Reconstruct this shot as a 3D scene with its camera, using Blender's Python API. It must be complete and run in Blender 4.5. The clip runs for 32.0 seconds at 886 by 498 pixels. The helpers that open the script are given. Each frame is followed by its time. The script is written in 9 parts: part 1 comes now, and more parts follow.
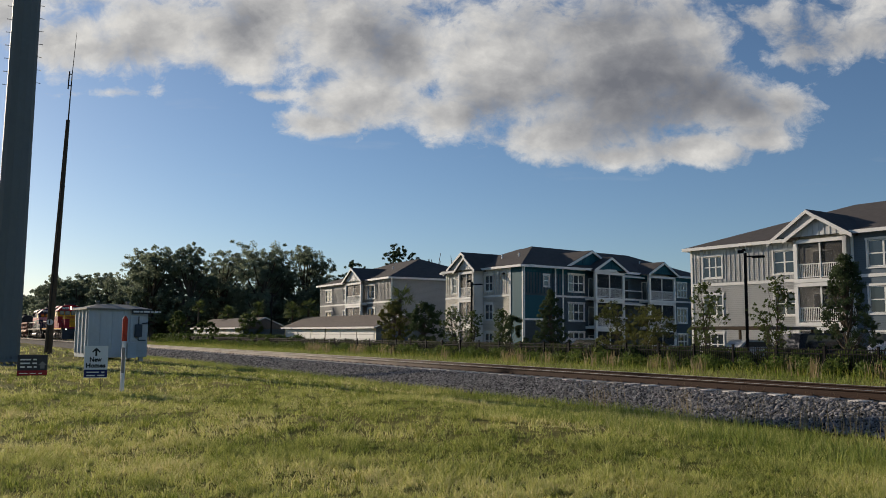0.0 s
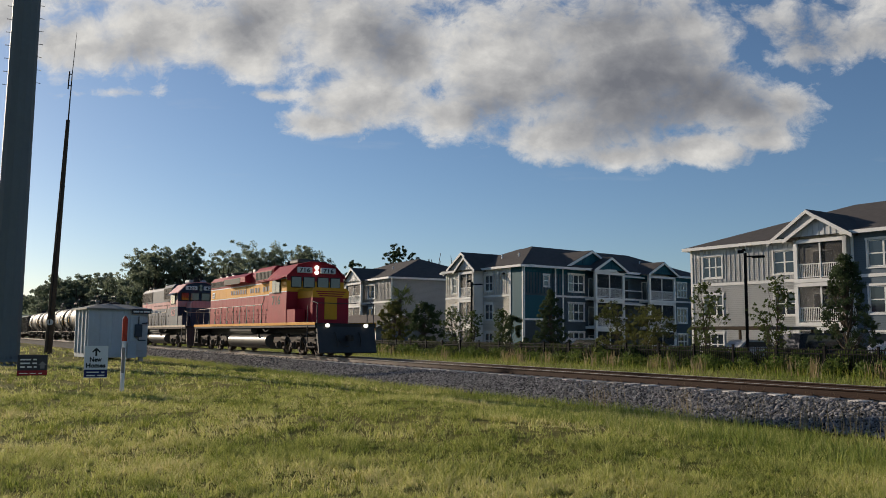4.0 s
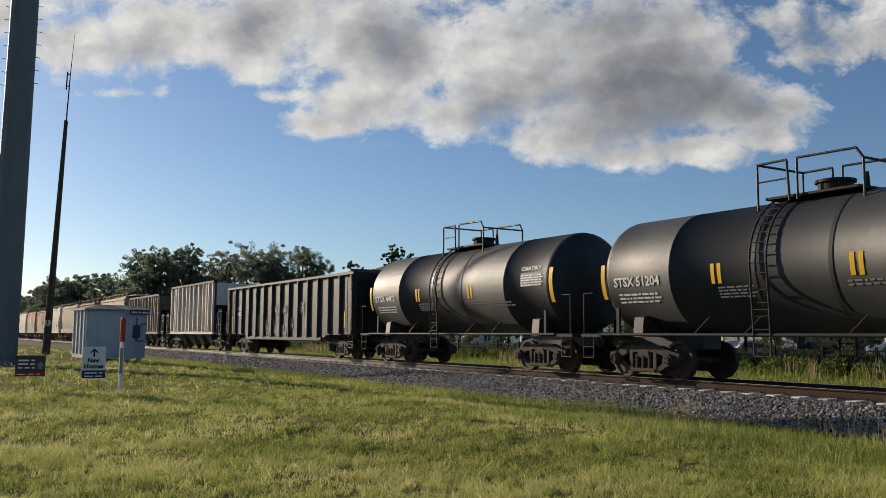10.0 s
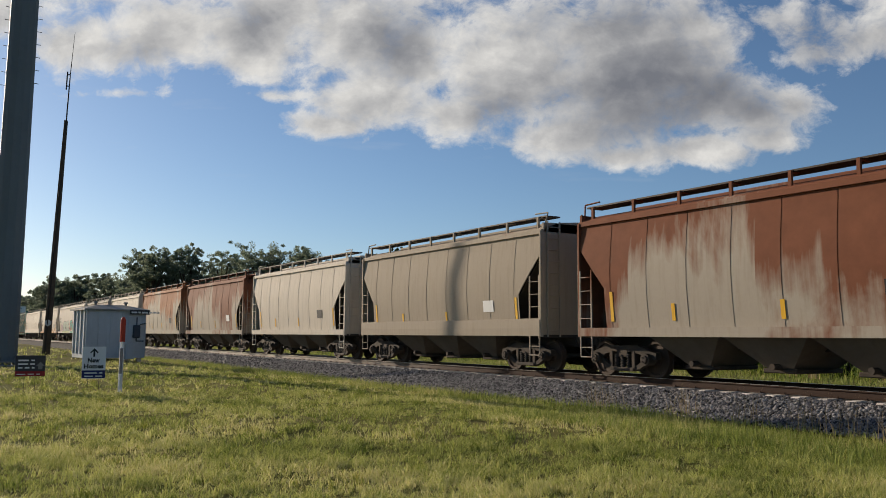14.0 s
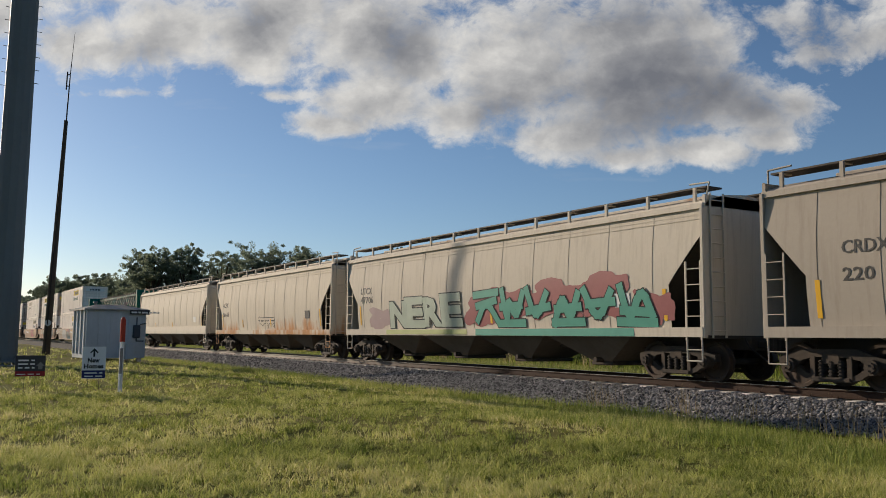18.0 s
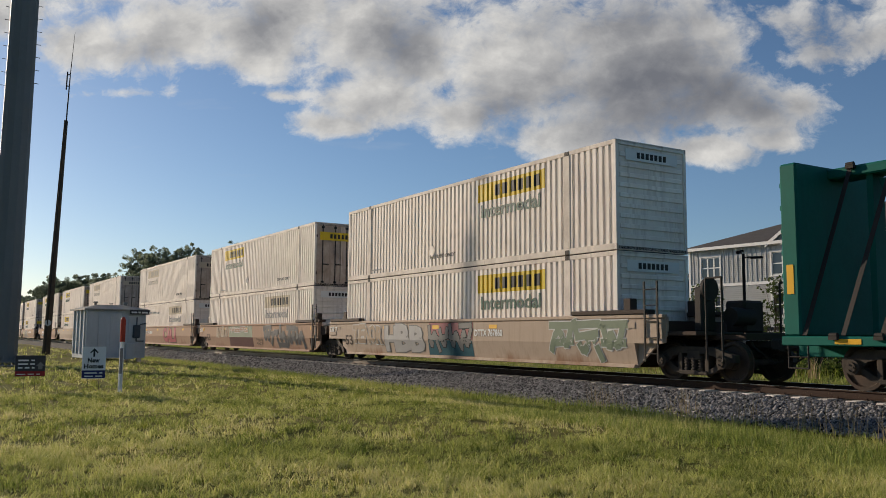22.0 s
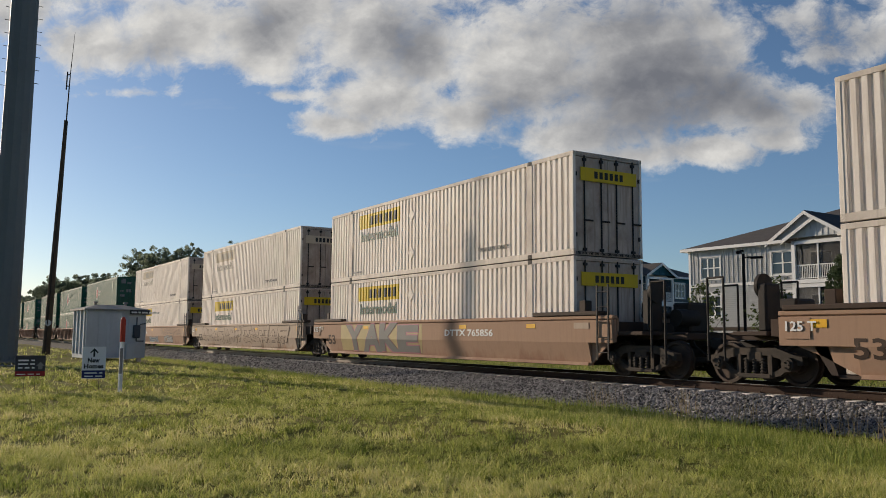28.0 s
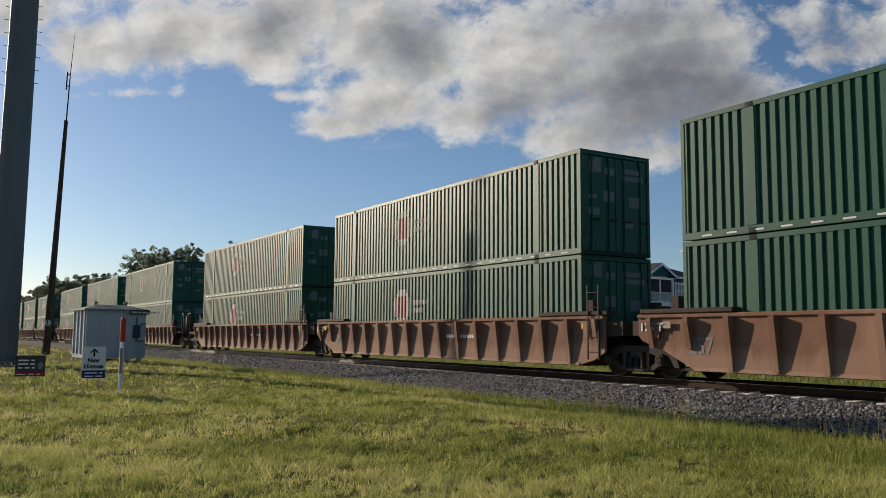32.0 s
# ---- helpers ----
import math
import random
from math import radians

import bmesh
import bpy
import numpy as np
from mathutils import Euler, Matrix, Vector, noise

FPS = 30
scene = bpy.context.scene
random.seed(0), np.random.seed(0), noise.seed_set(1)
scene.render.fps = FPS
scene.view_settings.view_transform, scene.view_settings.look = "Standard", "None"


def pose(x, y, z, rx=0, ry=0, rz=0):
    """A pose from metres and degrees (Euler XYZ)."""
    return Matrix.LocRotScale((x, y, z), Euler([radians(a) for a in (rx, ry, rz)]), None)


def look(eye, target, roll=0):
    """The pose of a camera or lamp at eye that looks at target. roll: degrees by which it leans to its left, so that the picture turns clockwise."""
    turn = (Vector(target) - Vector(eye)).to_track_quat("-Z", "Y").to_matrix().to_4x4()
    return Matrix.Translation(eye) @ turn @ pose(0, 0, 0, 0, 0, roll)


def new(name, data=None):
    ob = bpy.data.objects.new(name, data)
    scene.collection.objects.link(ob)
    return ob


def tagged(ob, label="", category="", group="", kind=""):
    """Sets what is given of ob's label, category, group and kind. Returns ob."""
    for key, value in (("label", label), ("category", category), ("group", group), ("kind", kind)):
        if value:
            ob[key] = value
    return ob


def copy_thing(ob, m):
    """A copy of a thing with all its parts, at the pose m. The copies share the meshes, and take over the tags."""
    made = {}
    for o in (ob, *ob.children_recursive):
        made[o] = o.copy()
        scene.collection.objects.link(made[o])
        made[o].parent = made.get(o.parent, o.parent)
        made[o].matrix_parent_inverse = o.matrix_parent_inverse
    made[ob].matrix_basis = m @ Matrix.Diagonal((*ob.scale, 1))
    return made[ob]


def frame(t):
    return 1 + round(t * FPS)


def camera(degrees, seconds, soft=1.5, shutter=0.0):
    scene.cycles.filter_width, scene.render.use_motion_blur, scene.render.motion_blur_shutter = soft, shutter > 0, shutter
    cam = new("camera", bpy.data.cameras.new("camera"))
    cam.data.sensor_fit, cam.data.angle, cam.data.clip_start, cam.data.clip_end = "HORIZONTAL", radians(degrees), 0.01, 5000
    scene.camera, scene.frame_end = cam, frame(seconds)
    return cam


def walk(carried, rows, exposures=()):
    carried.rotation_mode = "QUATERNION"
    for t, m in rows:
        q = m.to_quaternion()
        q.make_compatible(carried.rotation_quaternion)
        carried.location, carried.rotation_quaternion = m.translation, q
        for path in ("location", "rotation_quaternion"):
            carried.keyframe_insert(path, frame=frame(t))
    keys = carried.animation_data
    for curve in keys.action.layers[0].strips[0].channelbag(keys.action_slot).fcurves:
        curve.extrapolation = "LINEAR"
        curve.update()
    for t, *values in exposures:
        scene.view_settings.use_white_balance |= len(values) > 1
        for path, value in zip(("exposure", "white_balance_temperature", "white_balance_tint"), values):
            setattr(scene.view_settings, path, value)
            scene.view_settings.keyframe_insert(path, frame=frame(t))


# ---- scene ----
import itertools

# ---- camera ----
CAM_Z = 1.01
cam = camera(54.88, 32.0, soft=0.9)
EARLY = pose(0, 0, CAM_Z, 95.754, 0, 58.645) @ pose(0, 0, 0, 0, 0, 0.40)
LATE = pose(0, 0, CAM_Z, 95.804, 0, 58.533) @ pose(0, 0, 0, 0, 0, 0.40)
walk(cam, [(0, EARLY), (3, EARLY), (6.4, EARLY), (7.4, LATE), (10, LATE), (21, LATE), (32, LATE)], [(0, 0.13), (5, 0.13), (6.6, 0.26), (12.5, 0.26), (15.5, 0.17), (20, 0.13), (32, 0.13)])

# ---- light: low sun over the left shoulder, clear sky ----
SUN_AZ, SUN_EL = radians(250.2), radians(16.4)
world = bpy.data.worlds.new("sky")
scene.world = world
world.use_nodes = True
wn = world.node_tree.nodes
sky = wn.new("ShaderNodeTexSky")
sky.sky_type = "NISHITA"
sky.sun_disc = False
sky.sun_elevation, sky.sun_rotation = SUN_EL, SUN_AZ
sky.altitude, sky.air_density, sky.dust_density, sky.ozone_density = 10, 0.85, 0.45, 3.4
world.node_tree.links.new(sky.outputs[0], wn["Background"].inputs[0])
wn["Background"].inputs[1].default_value = 0.087
sun_data = bpy.data.lights.new("sun", "SUN")
sun_data.energy, sun_data.angle, sun_data.color = 5.0, radians(0.6), (1.0, 0.84, 0.66)
sun = new("sun", sun_data)
sun_way = Vector((-math.sin(SUN_AZ) * math.cos(SUN_EL), -math.cos(SUN_AZ) * math.cos(SUN_EL), -math.sin(SUN_EL)))
sun.matrix_world = look((-60, -60, 40), Vector((-60, -60, 40)) + sun_way)


# ---- materials ----
class Nodes:
    """A small writer of node trees."""

    def __init__(self, name):
        self.mat = bpy.data.materials.new(name)
        self.mat.use_nodes = True
        self.t = self.mat.node_tree
        self.bsdf = self.t.nodes["Principled BSDF"]
        self.out = self.t.nodes["Material Output"]

    def put(self, node, key, value):
        sock = node.inputs[key]
        if isinstance(value, bpy.types.NodeSocket):
            self.t.links.new(value, sock)
        elif isinstance(value, (tuple, list)) and len(value) == 3 and sock.type == "RGBA":
            sock.default_value = (*value, 1)
        else:
            sock.default_value = value

    def node(self, kind, out=0, props=(), **ins):
        n = self.t.nodes.new(kind)
        for k, v in props:
            if k == "operation":
                n.operation = v
            elif k == "use_clamp":
                n.use_clamp = v
            elif k == "clamp":
                n.clamp = v
        for k, v in ins.items():
            self.put(n, int(k[1:]) if k[0] == "i" and k[1:].isdigit() else k, v)
        return n.outputs[out]

    def math(self, op, a, b=0.0, c=0.0, clamp=False):
        return self.node("ShaderNodeMath", 0, (("operation", op), ("use_clamp", clamp)), i0=a, i1=b, i2=c)

    def coord(self, which="Object"):
        n = self.t.nodes.new("ShaderNodeTexCoord")
        return n.outputs[which]

    def scaled(self, vec, scale, loc=(0, 0, 0)):
        return self.node("ShaderNodeMapping", 0, (), i0=vec, i1=loc, i3=scale)

    def noise(self, vec, scale, detail=4.0, rough=0.6, distort=0.0, color=False):
        n = self.t.nodes.new("ShaderNodeTexNoise")
        self.put(n, "Vector", vec)
        for k, v in (("Scale", scale), ("Detail", detail), ("Roughness", rough), ("Distortion", distort)):
            self.put(n, k, v)
        return n.outputs["Color" if color else "Fac"]

    def ramp(self, fac, stops):
        n = self.t.nodes.new("ShaderNodeValToRGB")
        while len(n.color_ramp.elements) < len(stops):
            n.color_ramp.elements.new(0.5)
        for e, (p, c) in zip(n.color_ramp.elements, stops):
            e.position = p
            e.color = (*c, 1) if isinstance(c, tuple) else (c, c, c, 1)
        self.put(n, 0, fac)
        return n.outputs[0]

    def mix(self, fac, a, b, blend="MIX"):
        n = self.t.nodes.new("ShaderNodeMix")
        n.data_type, n.blend_type = "RGBA", blend
        self.put(n, 0, fac)
        self.put(n, 6, a)
        self.put(n, 7, b)
        return n.outputs[2]

    def bump(self, height, strength=0.3, dist=0.01):
        b = self.node("ShaderNodeBump", 0, (), Strength=strength, Distance=dist, Height=height)
        self.put(self.bsdf, "Normal", b)

    def done(self, color=None, rough=None, metal=None, **more):
        for k, v in (("Base Color", color), ("Roughness", rough), ("Metallic", metal)):
            if v is not None:
                self.put(self.bsdf, k, v)
        for k, v in more.items():
            self.put(self.bsdf, k.replace("_", " "), v)
        return self.mat


def surface(name, color, rough=0.6, metal=0.0, dirt=(0.12, 0.09, 0.07), amount=0.35, scale=1.0, streak=0.0, bump=0.15, jitter=0.0, island=False, spec=0.1):
    """Paint, metal, wood or plastic with grime at two scales and, where asked, streaks that run down."""
    n = Nodes(name)
    p = n.coord()
    big = n.ramp(n.noise(p, 0.9 * scale, 5, 0.65), ((0.38, 0.0), (0.72, 1.0)))
    fine = n.noise(p, 14 * scale, 4, 0.7)
    fac = n.math("MULTIPLY", big, amount)
    if streak:
        s = n.ramp(n.noise(n.scaled(p, (5 * scale, 5 * scale, 0.35 * scale)), 1.6, 4, 0.6), ((0.45, 0.0), (0.75, 1.0)))
        fac = n.math("MAXIMUM", fac, n.math("MULTIPLY", s, streak))
    col = n.mix(fac, color, dirt)
    col = n.mix(n.math("MULTIPLY", fine, 0.3), col, tuple(c * 0.6 for c in color))
    if jitter:
        if island:
            r = n.node("ShaderNodeNewGeometry", "Random Per Island")
        else:
            r = n.node("ShaderNodeObjectInfo", "Random")
        v = n.math("MULTIPLY_ADD", r, 2 * jitter, 1 - jitter)
        hsv = n.node("ShaderNodeHueSaturation", 0, (), Value=v, Color=col)
        col = hsv
    n.bump(n.math("ADD", fine, n.math("MULTIPLY", big, 0.5)), bump, 0.01)
    r = n.math("MULTIPLY_ADD", fine, 0.25, rough - 0.1)
    return n.done(col, r, metal, Specular_IOR_Level=spec)


def rusted(name, paint, rust=(0.17, 0.065, 0.03), cover=0.5, low=0.0, high=1.0, rough=0.75, sheet=0.0):
    """Worn paint over rust: patches and long runs, more of them between the heights low and high."""
    n = Nodes(name)
    p = n.coord()
    patch = n.noise(n.scaled(p, (0.8, 0.8, 0.45)), 0.55, 6, 0.58, 0.5)
    runs = n.noise(n.scaled(p, (2.6, 2.6, 0.18)), 1.3, 5, 0.6)
    z = n.node("ShaderNodeSeparateXYZ", 2, (), i0=p)
    weight = n.node("ShaderNodeMapRange", 0, (("clamp", True),), i0=z, i1=low, i2=high, i3=0.0, i4=1.0)
    f = n.math("ADD", n.math("MULTIPLY_ADD", patch, 1.1, -0.25), n.math("MULTIPLY", runs, 0.5))
    f = n.math("ADD", f, n.math("MULTIPLY_ADD", weight, 0.45, cover - 0.85))
    if sheet:
        cell = n.math("FLOOR", n.math("DIVIDE", n.node("ShaderNodeSeparateXYZ", 0, (), i0=p), sheet))
        grain = n.node("ShaderNodeTexWhiteNoise", 0, (), i0=n.node("ShaderNodeCombineXYZ", 0, (), i0=cell))
        f = n.math("ADD", f, n.math("MULTIPLY_ADD", grain, 0.5, -0.25))
    f = n.ramp(f, ((0.42, 0.0), (0.62, 1.0)))
    fine = n.noise(p, 11, 5, 0.7)
    rc = n.mix(n.noise(p, 2.2, 6, 0.65), tuple(c * 0.75 for c in rust), tuple(min(1, c * 1.5) for c in rust))
    pc = n.mix(n.math("MULTIPLY", fine, 0.35), paint, tuple(c * 0.62 for c in paint))
    pc = n.mix(n.ramp(n.noise(n.scaled(p, (4, 4, 0.3)), 2.0, 4), ((0.5, 0.0), (0.85, 0.34))), pc, (0.17, 0.13, 0.09))
    n.bump(n.math("ADD", fine, n.math("MULTIPLY", f, 0.6)), 0.2, 0.01)
    return n.done(n.mix(f, pc, rc), rough, 0.0, Specular_IOR_Level=0.08)


def plain(name, color, rough=0.5, metal=0.0, **more):
    n = Nodes(name)
    fine = n.noise(n.coord(), 20, 3)
    col = n.mix(n.math("MULTIPLY", fine, 0.25), color, tuple(c * 0.7 for c in color))
    return n.done(col, rough, metal, Specular_IOR_Level=0.15, **more)


def glow(name, color, strength):
    n = Nodes(name)
    return n.done(color, 0.4, 0.0, Emission_Color=color, Emission_Strength=strength)


def glass(name, tint=(0.03, 0.04, 0.05), rough=0.06):
    n = Nodes(name)
    w = n.noise(n.coord(), 1.2, 2)
    n.bump(w, 0.03, 0.05)
    return n.done(tint, rough, 0.0, Specular_IOR_Level=0.9)


M_STEEL = surface("dark_steel", (0.036, 0.034, 0.033), 0.6, 0.2, (0.07, 0.05, 0.035), 0.5, 2.0)
M_TRUCK = surface("truck_iron", (0.050, 0.044, 0.038), 0.75, 0.1, (0.12, 0.09, 0.068), 0.75, 2.5)
M_WHEEL = surface("wheel_steel", (0.055, 0.045, 0.038), 0.6, 0.2, (0.11, 0.07, 0.05), 0.65, 2.0)
M_BLACK = surface("black_paint", (0.024, 0.025, 0.028), 0.45, 0.0, (0.075, 0.068, 0.06), 0.45, 1.2, spec=0.3)
M_TANK = surface("tank_black_paint", (0.020, 0.022, 0.024), 0.52, 0.0, (0.05, 0.05, 0.05), 0.4, 0.9, 0.3, 0.04, spec=0.35)
M_TANKBROWN = surface("tank_brown_paint", (0.045, 0.035, 0.030), 0.5, 0.0, (0.08, 0.06, 0.045), 0.5, 0.9, 0.4, 0.06)
M_WHITE = plain("lettering_white", (0.72, 0.72, 0.70), 0.6)
M_GREYLET = plain("lettering_grey", (0.20, 0.20, 0.20), 0.6)
M_DARKLET = plain("lettering_dark", (0.035, 0.035, 0.035), 0.6)
M_YELLOW = plain("marking_yellow", (0.72, 0.40, 0.03), 0.5)
M_GLASS = glass("window_glass")
M_GLASSDARK = glass("dark_glass", (0.012, 0.014, 0.016), 0.1)


# ---- geometry writer ----
class Geo:
    """Collects faces; one Geo becomes one mesh."""

    def __init__(self):
        self.v, self.f, self.m, self.s = [], [], [], []

    def add(self, verts, faces, m=0, smooth=False):
        k = len(self.v)
        self.v.extend(tuple(p) for p in verts)
        for f in faces:
            self.f.append(tuple(k + i for i in f))
            self.m.append(m)
            self.s.append(smooth)
        return self

    def box(self, x0, x1, y0, y1, z0, z1, bev=0.0, m=0):
        b = min(bev, (x1 - x0) / 3, (y1 - y0) / 3, (z1 - z0) / 3)
        if b <= 0:
            v = [(x, y, z) for x in (x0, x1) for y in (y0, y1) for z in (z0, z1)]
            return self.add(v, ((0, 1, 3, 2), (4, 6, 7, 5), (0, 4, 5, 1), (2, 3, 7, 6), (0, 2, 6, 4), (1, 5, 7, 3)), m)
        v, idx = [], {}
        for i, j, k in itertools.product((0, 1), repeat=3):
            c = ((x0, x1)[i], (y0, y1)[j], (z0, z1)[k])
            sg = (1 - 2 * i, 1 - 2 * j, 1 - 2 * k)
            for a in range(3):
                idx[i, j, k, a] = len(v)
                v.append(tuple(c[q] + (0 if q == a else sg[q] * b) for q in range(3)))
        f = []
        for a in range(3):
            p, q = [t for t in range(3) if t != a]
            for side in (0, 1):
                ring = []
                for u, w in ((0, 0), (1, 0), (1, 1), (0, 1)):
                    key = [0, 0, 0]
                    key[a], key[p], key[q] = side, u, w
                    ring.append(idx[(*key, a)])
                f.append(ring if (side == 1) == (a != 1) else ring[::-1])
            for u, w in itertools.product((0, 1), repeat=2):
                k0, k1 = [0, 0, 0], [0, 0, 0]
                k0[p], k0[q], k1[p], k1[q], k1[a] = u, w, u, w, 1
                ring = [idx[(*k0, p)], idx[(*k1, p)], idx[(*k1, q)], idx[(*k0, q)]]
                f.append(ring if ((u == w) == (a != 1)) else ring[::-1])
        for i, j, k in itertools.product((0, 1), repeat=3):
            ring = [idx[i, j, k, a] for a in range(3)]
            f.append(ring if (i + j + k) % 2 else ring[::-1])
        return self.add(v, f, m)

    def cyl(self, p0, p1, r0, r1=None, n=12, caps=True, m=0, smooth=True):
        r1 = r0 if r1 is None else r1
        p0, p1 = Vector(p0), Vector(p1)
        q = (p1 - p0).to_track_quat("Z", "Y")
        ring = [q @ Vector((math.cos(2 * math.pi * i / n), math.sin(2 * math.pi * i / n), 0)) for i in range(n)]
        v = [p0 + d * r0 for d in ring] + [p1 + d * r1 for d in ring]
        self.add(v, [(i, (i + 1) % n, n + (i + 1) % n, n + i) for i in range(n)], m, smooth)
        if caps:
            self.add(v[:n], [tuple(range(n))[::-1]], m)
            self.add(v[n:], [tuple(range(n))], m)
        return self

    def rod(self, pts, r, n=6, m=0):
        for a, b in zip(pts, pts[1:]):
            self.cyl(a, b, r, None, n, True, m)
        return self

    def loft(self, rings, closed=True, caps=True, m=0, smooth=True):
        n = len(rings[0])
        v = [p for r in rings for p in r]
        f = []
        for k in range(len(rings) - 1):
            for i in range(n if closed else n - 1):
                f.append((k * n + i, k * n + (i + 1) % n, (k + 1) * n + (i + 1) % n, (k + 1) * n + i))
        self.add(v, f, m, smooth)
        if caps and closed:
            self.add(rings[0], [tuple(range(n))[::-1]], m)
            self.add(rings[-1], [tuple(range(n))], m)
        return self

    def prism(self, prof, axis, a, b, m=0, smooth=False):
        """A polygon of (u, w) carried along an axis from a to b: x takes (y, z), y takes (x, z), z takes (x, y)."""
        def at(u, w, t):
            return {"x": (t, u, w), "y": (u, t, w), "z": (u, w, t)}[axis]
        return self.loft([[at(u, w, a) for u, w in prof], [at(u, w, b) for u, w in prof]], True, True, m, smooth)

    def slab(self, poly, thick):
        """A flat polygon of points in space, given thickness along its normal."""
        p = [Vector(q) for q in poly]
        nrm = (p[1] - p[0]).cross(p[2] - p[0]).normalized() * thick
        return self.loft([[tuple(q) for q in p], [tuple(q + nrm) for q in p]], True, True, 0, False)

    def mesh(self, name, *mats):
        me = bpy.data.meshes.new(name)
        me.from_pydata(self.v, [], self.f)
        for x in mats:
            me.materials.append(x)
        if len(mats) > 1:
            me.polygons.foreach_set("material_index", self.m)
        me.polygons.foreach_set("use_smooth", self.s)
        return me


def fixed(me):
    """Turns all faces of a small mesh outwards."""
    bm = bmesh.new()
    bm.from_mesh(me)
    bmesh.ops.recalc_face_normals(bm, faces=bm.faces)
    bm.to_mesh(me)
    bm.free()
    return me


def part(name, geo, material, parent, label="", at=None):
    """One mesh object under a thing or under a part. geo: a Geo, or a mesh that alike parts share."""
    me = geo if isinstance(geo, bpy.types.Mesh) else fixed(geo.mesh(name, material))
    ob = new(name, me)
    ob.parent = parent
    if at is not None:
        ob.matrix_basis = at
    if label:
        tagged(ob, label)
    return ob


def thing(name, m, label, category, group="", kind=""):
    ob = new(name)
    ob.empty_display_size = 0.2
    ob.matrix_basis = m
    return tagged(ob, label, category, group, kind)


def solid(name, geo, material, label, category, m=None, group="", kind=""):
    """A thing of one mesh."""
    ob = new(name, fixed(geo.mesh(name, material)) if isinstance(geo, Geo) else geo)
    if m is not None:
        ob.matrix_basis = m
    return tagged(ob, label, category, group, kind)


def words(text, size, material, depth=0.004, spread=1.0, bold=0.02):
    """A mesh of lettering in the plane y = 0, read from -y, its left foot at the origin."""
    cu = bpy.data.curves.new("lettering", "FONT")
    cu.body, cu.size, cu.extrude, cu.space_character = text, size, depth, spread
    cu.resolution_u, cu.offset = 2, bold
    ob = bpy.data.objects.new("lettering", cu)
    me = bpy.data.meshes.new_from_object(ob)
    bpy.data.objects.remove(ob)
    me.transform(Matrix.Rotation(radians(90), 4, "X"))
    me.materials.clear()
    me.materials.append(material)
    return me


def fit_words(text, width, height, material, depth=0.004, bold=0.02):
    me = words(text, 1.0, material, depth, 1.0, bold)
    xs = [v.co.x for v in me.vertices]
    zs = [v.co.z for v in me.vertices]
    sx, sz = width / max(1e-6, max(xs) - min(xs)), height / max(1e-6, max(zs) - min(zs))
    me.transform(Matrix.Diagonal((sx, 1, sz, 1)) @ Matrix.Translation((-min(xs), 0, -min(zs))))
    return me


MESHES = {}


def shared(key, make, material):
    if key not in MESHES:
        MESHES[key] = fixed(make().mesh(key, material))
    return MESHES[key]


def lettering(parent, text, x, y, z, w, h, mat, name="lettering"):
    return part(name, fit_words(text, w, h, mat), mat, parent, at=pose(x, y, z))


def bars(parent, x, y, z, w, h, rows, mat, name="data_lines", seed=0):
    """Small stencil lines that cannot be read: one mesh of short bars."""
    g = Geo()
    rnd = random.Random(seed + int(100 * x))
    for k in range(rows):
        zz = z + h * (rows - 1 - k) / rows
        u = x
        while u < x + w - 0.05:
            d = min(rnd.uniform(0.08, 0.3), x + w - u)
            g.box(u, u + d, y - 0.004, y, zz, zz + h / rows * 0.5)
            u += d + 0.05
    return part(name, g, mat, parent)


def panel(parent, name, x0, x1, y, z0, z1, mat, label="", t=0.005):
    return part(name, Geo().box(x0, x1, y - t, y, z0, z1), mat, parent, label)

# ---- the ground, the track bed and the sky ----
def smooth(a, b, v):
    t = max(0.0, min(1.0, (v - a) / (b - a)))
    return t * t * (3 - 2 * t)


def ground_z(x, y):
    """Lawn a little higher towards the sheds, falling to a shallow ditch along the ballast; flat beyond the track."""
    lawn = -0.28 - 0.32 * smooth(7.0, 12.8, y) - 0.10 * smooth(-14, -4, x) * smooth(0, 6, y)
    z = lawn + (-0.62 - lawn) * smooth(11.5, 13.5, y)
    z += 0.14 * (1 - smooth(-50, -38, x)) * (1 - smooth(6, 12, y))
    z += (0.04 * noise.noise(Vector((x * 0.35, y * 0.35, 0))) + 0.025 * noise.noise(Vector((x * 1.1, y * 1.1, 7)))) * (1 if y < 40 else 0)
    return z


def soil_material():
    n = Nodes("lawn_soil")
    p = n.coord()
    big = n.noise(p, 0.25, 4)
    mid = n.noise(p, 1.7, 5, 0.7)
    fine = n.noise(p, 26, 4, 0.8)
    a = n.mix(n.ramp(mid, ((0.35, 0.0), (0.65, 1.0))), (0.085, 0.10, 0.02), (0.20, 0.185, 0.05))
    b = n.mix(n.ramp(big, ((0.4, 0.0), (0.7, 0.6))), a, (0.24, 0.19, 0.085))
    c = n.mix(n.math("MULTIPLY", fine, 0.35), b, (0.05, 0.055, 0.015))
    n.bump(n.math("ADD", fine, n.noise(p, 9, 4, 0.7)), 0.6, 0.05)
    return n.done(c, 0.9, 0.0, Specular_IOR_Level=0.03)


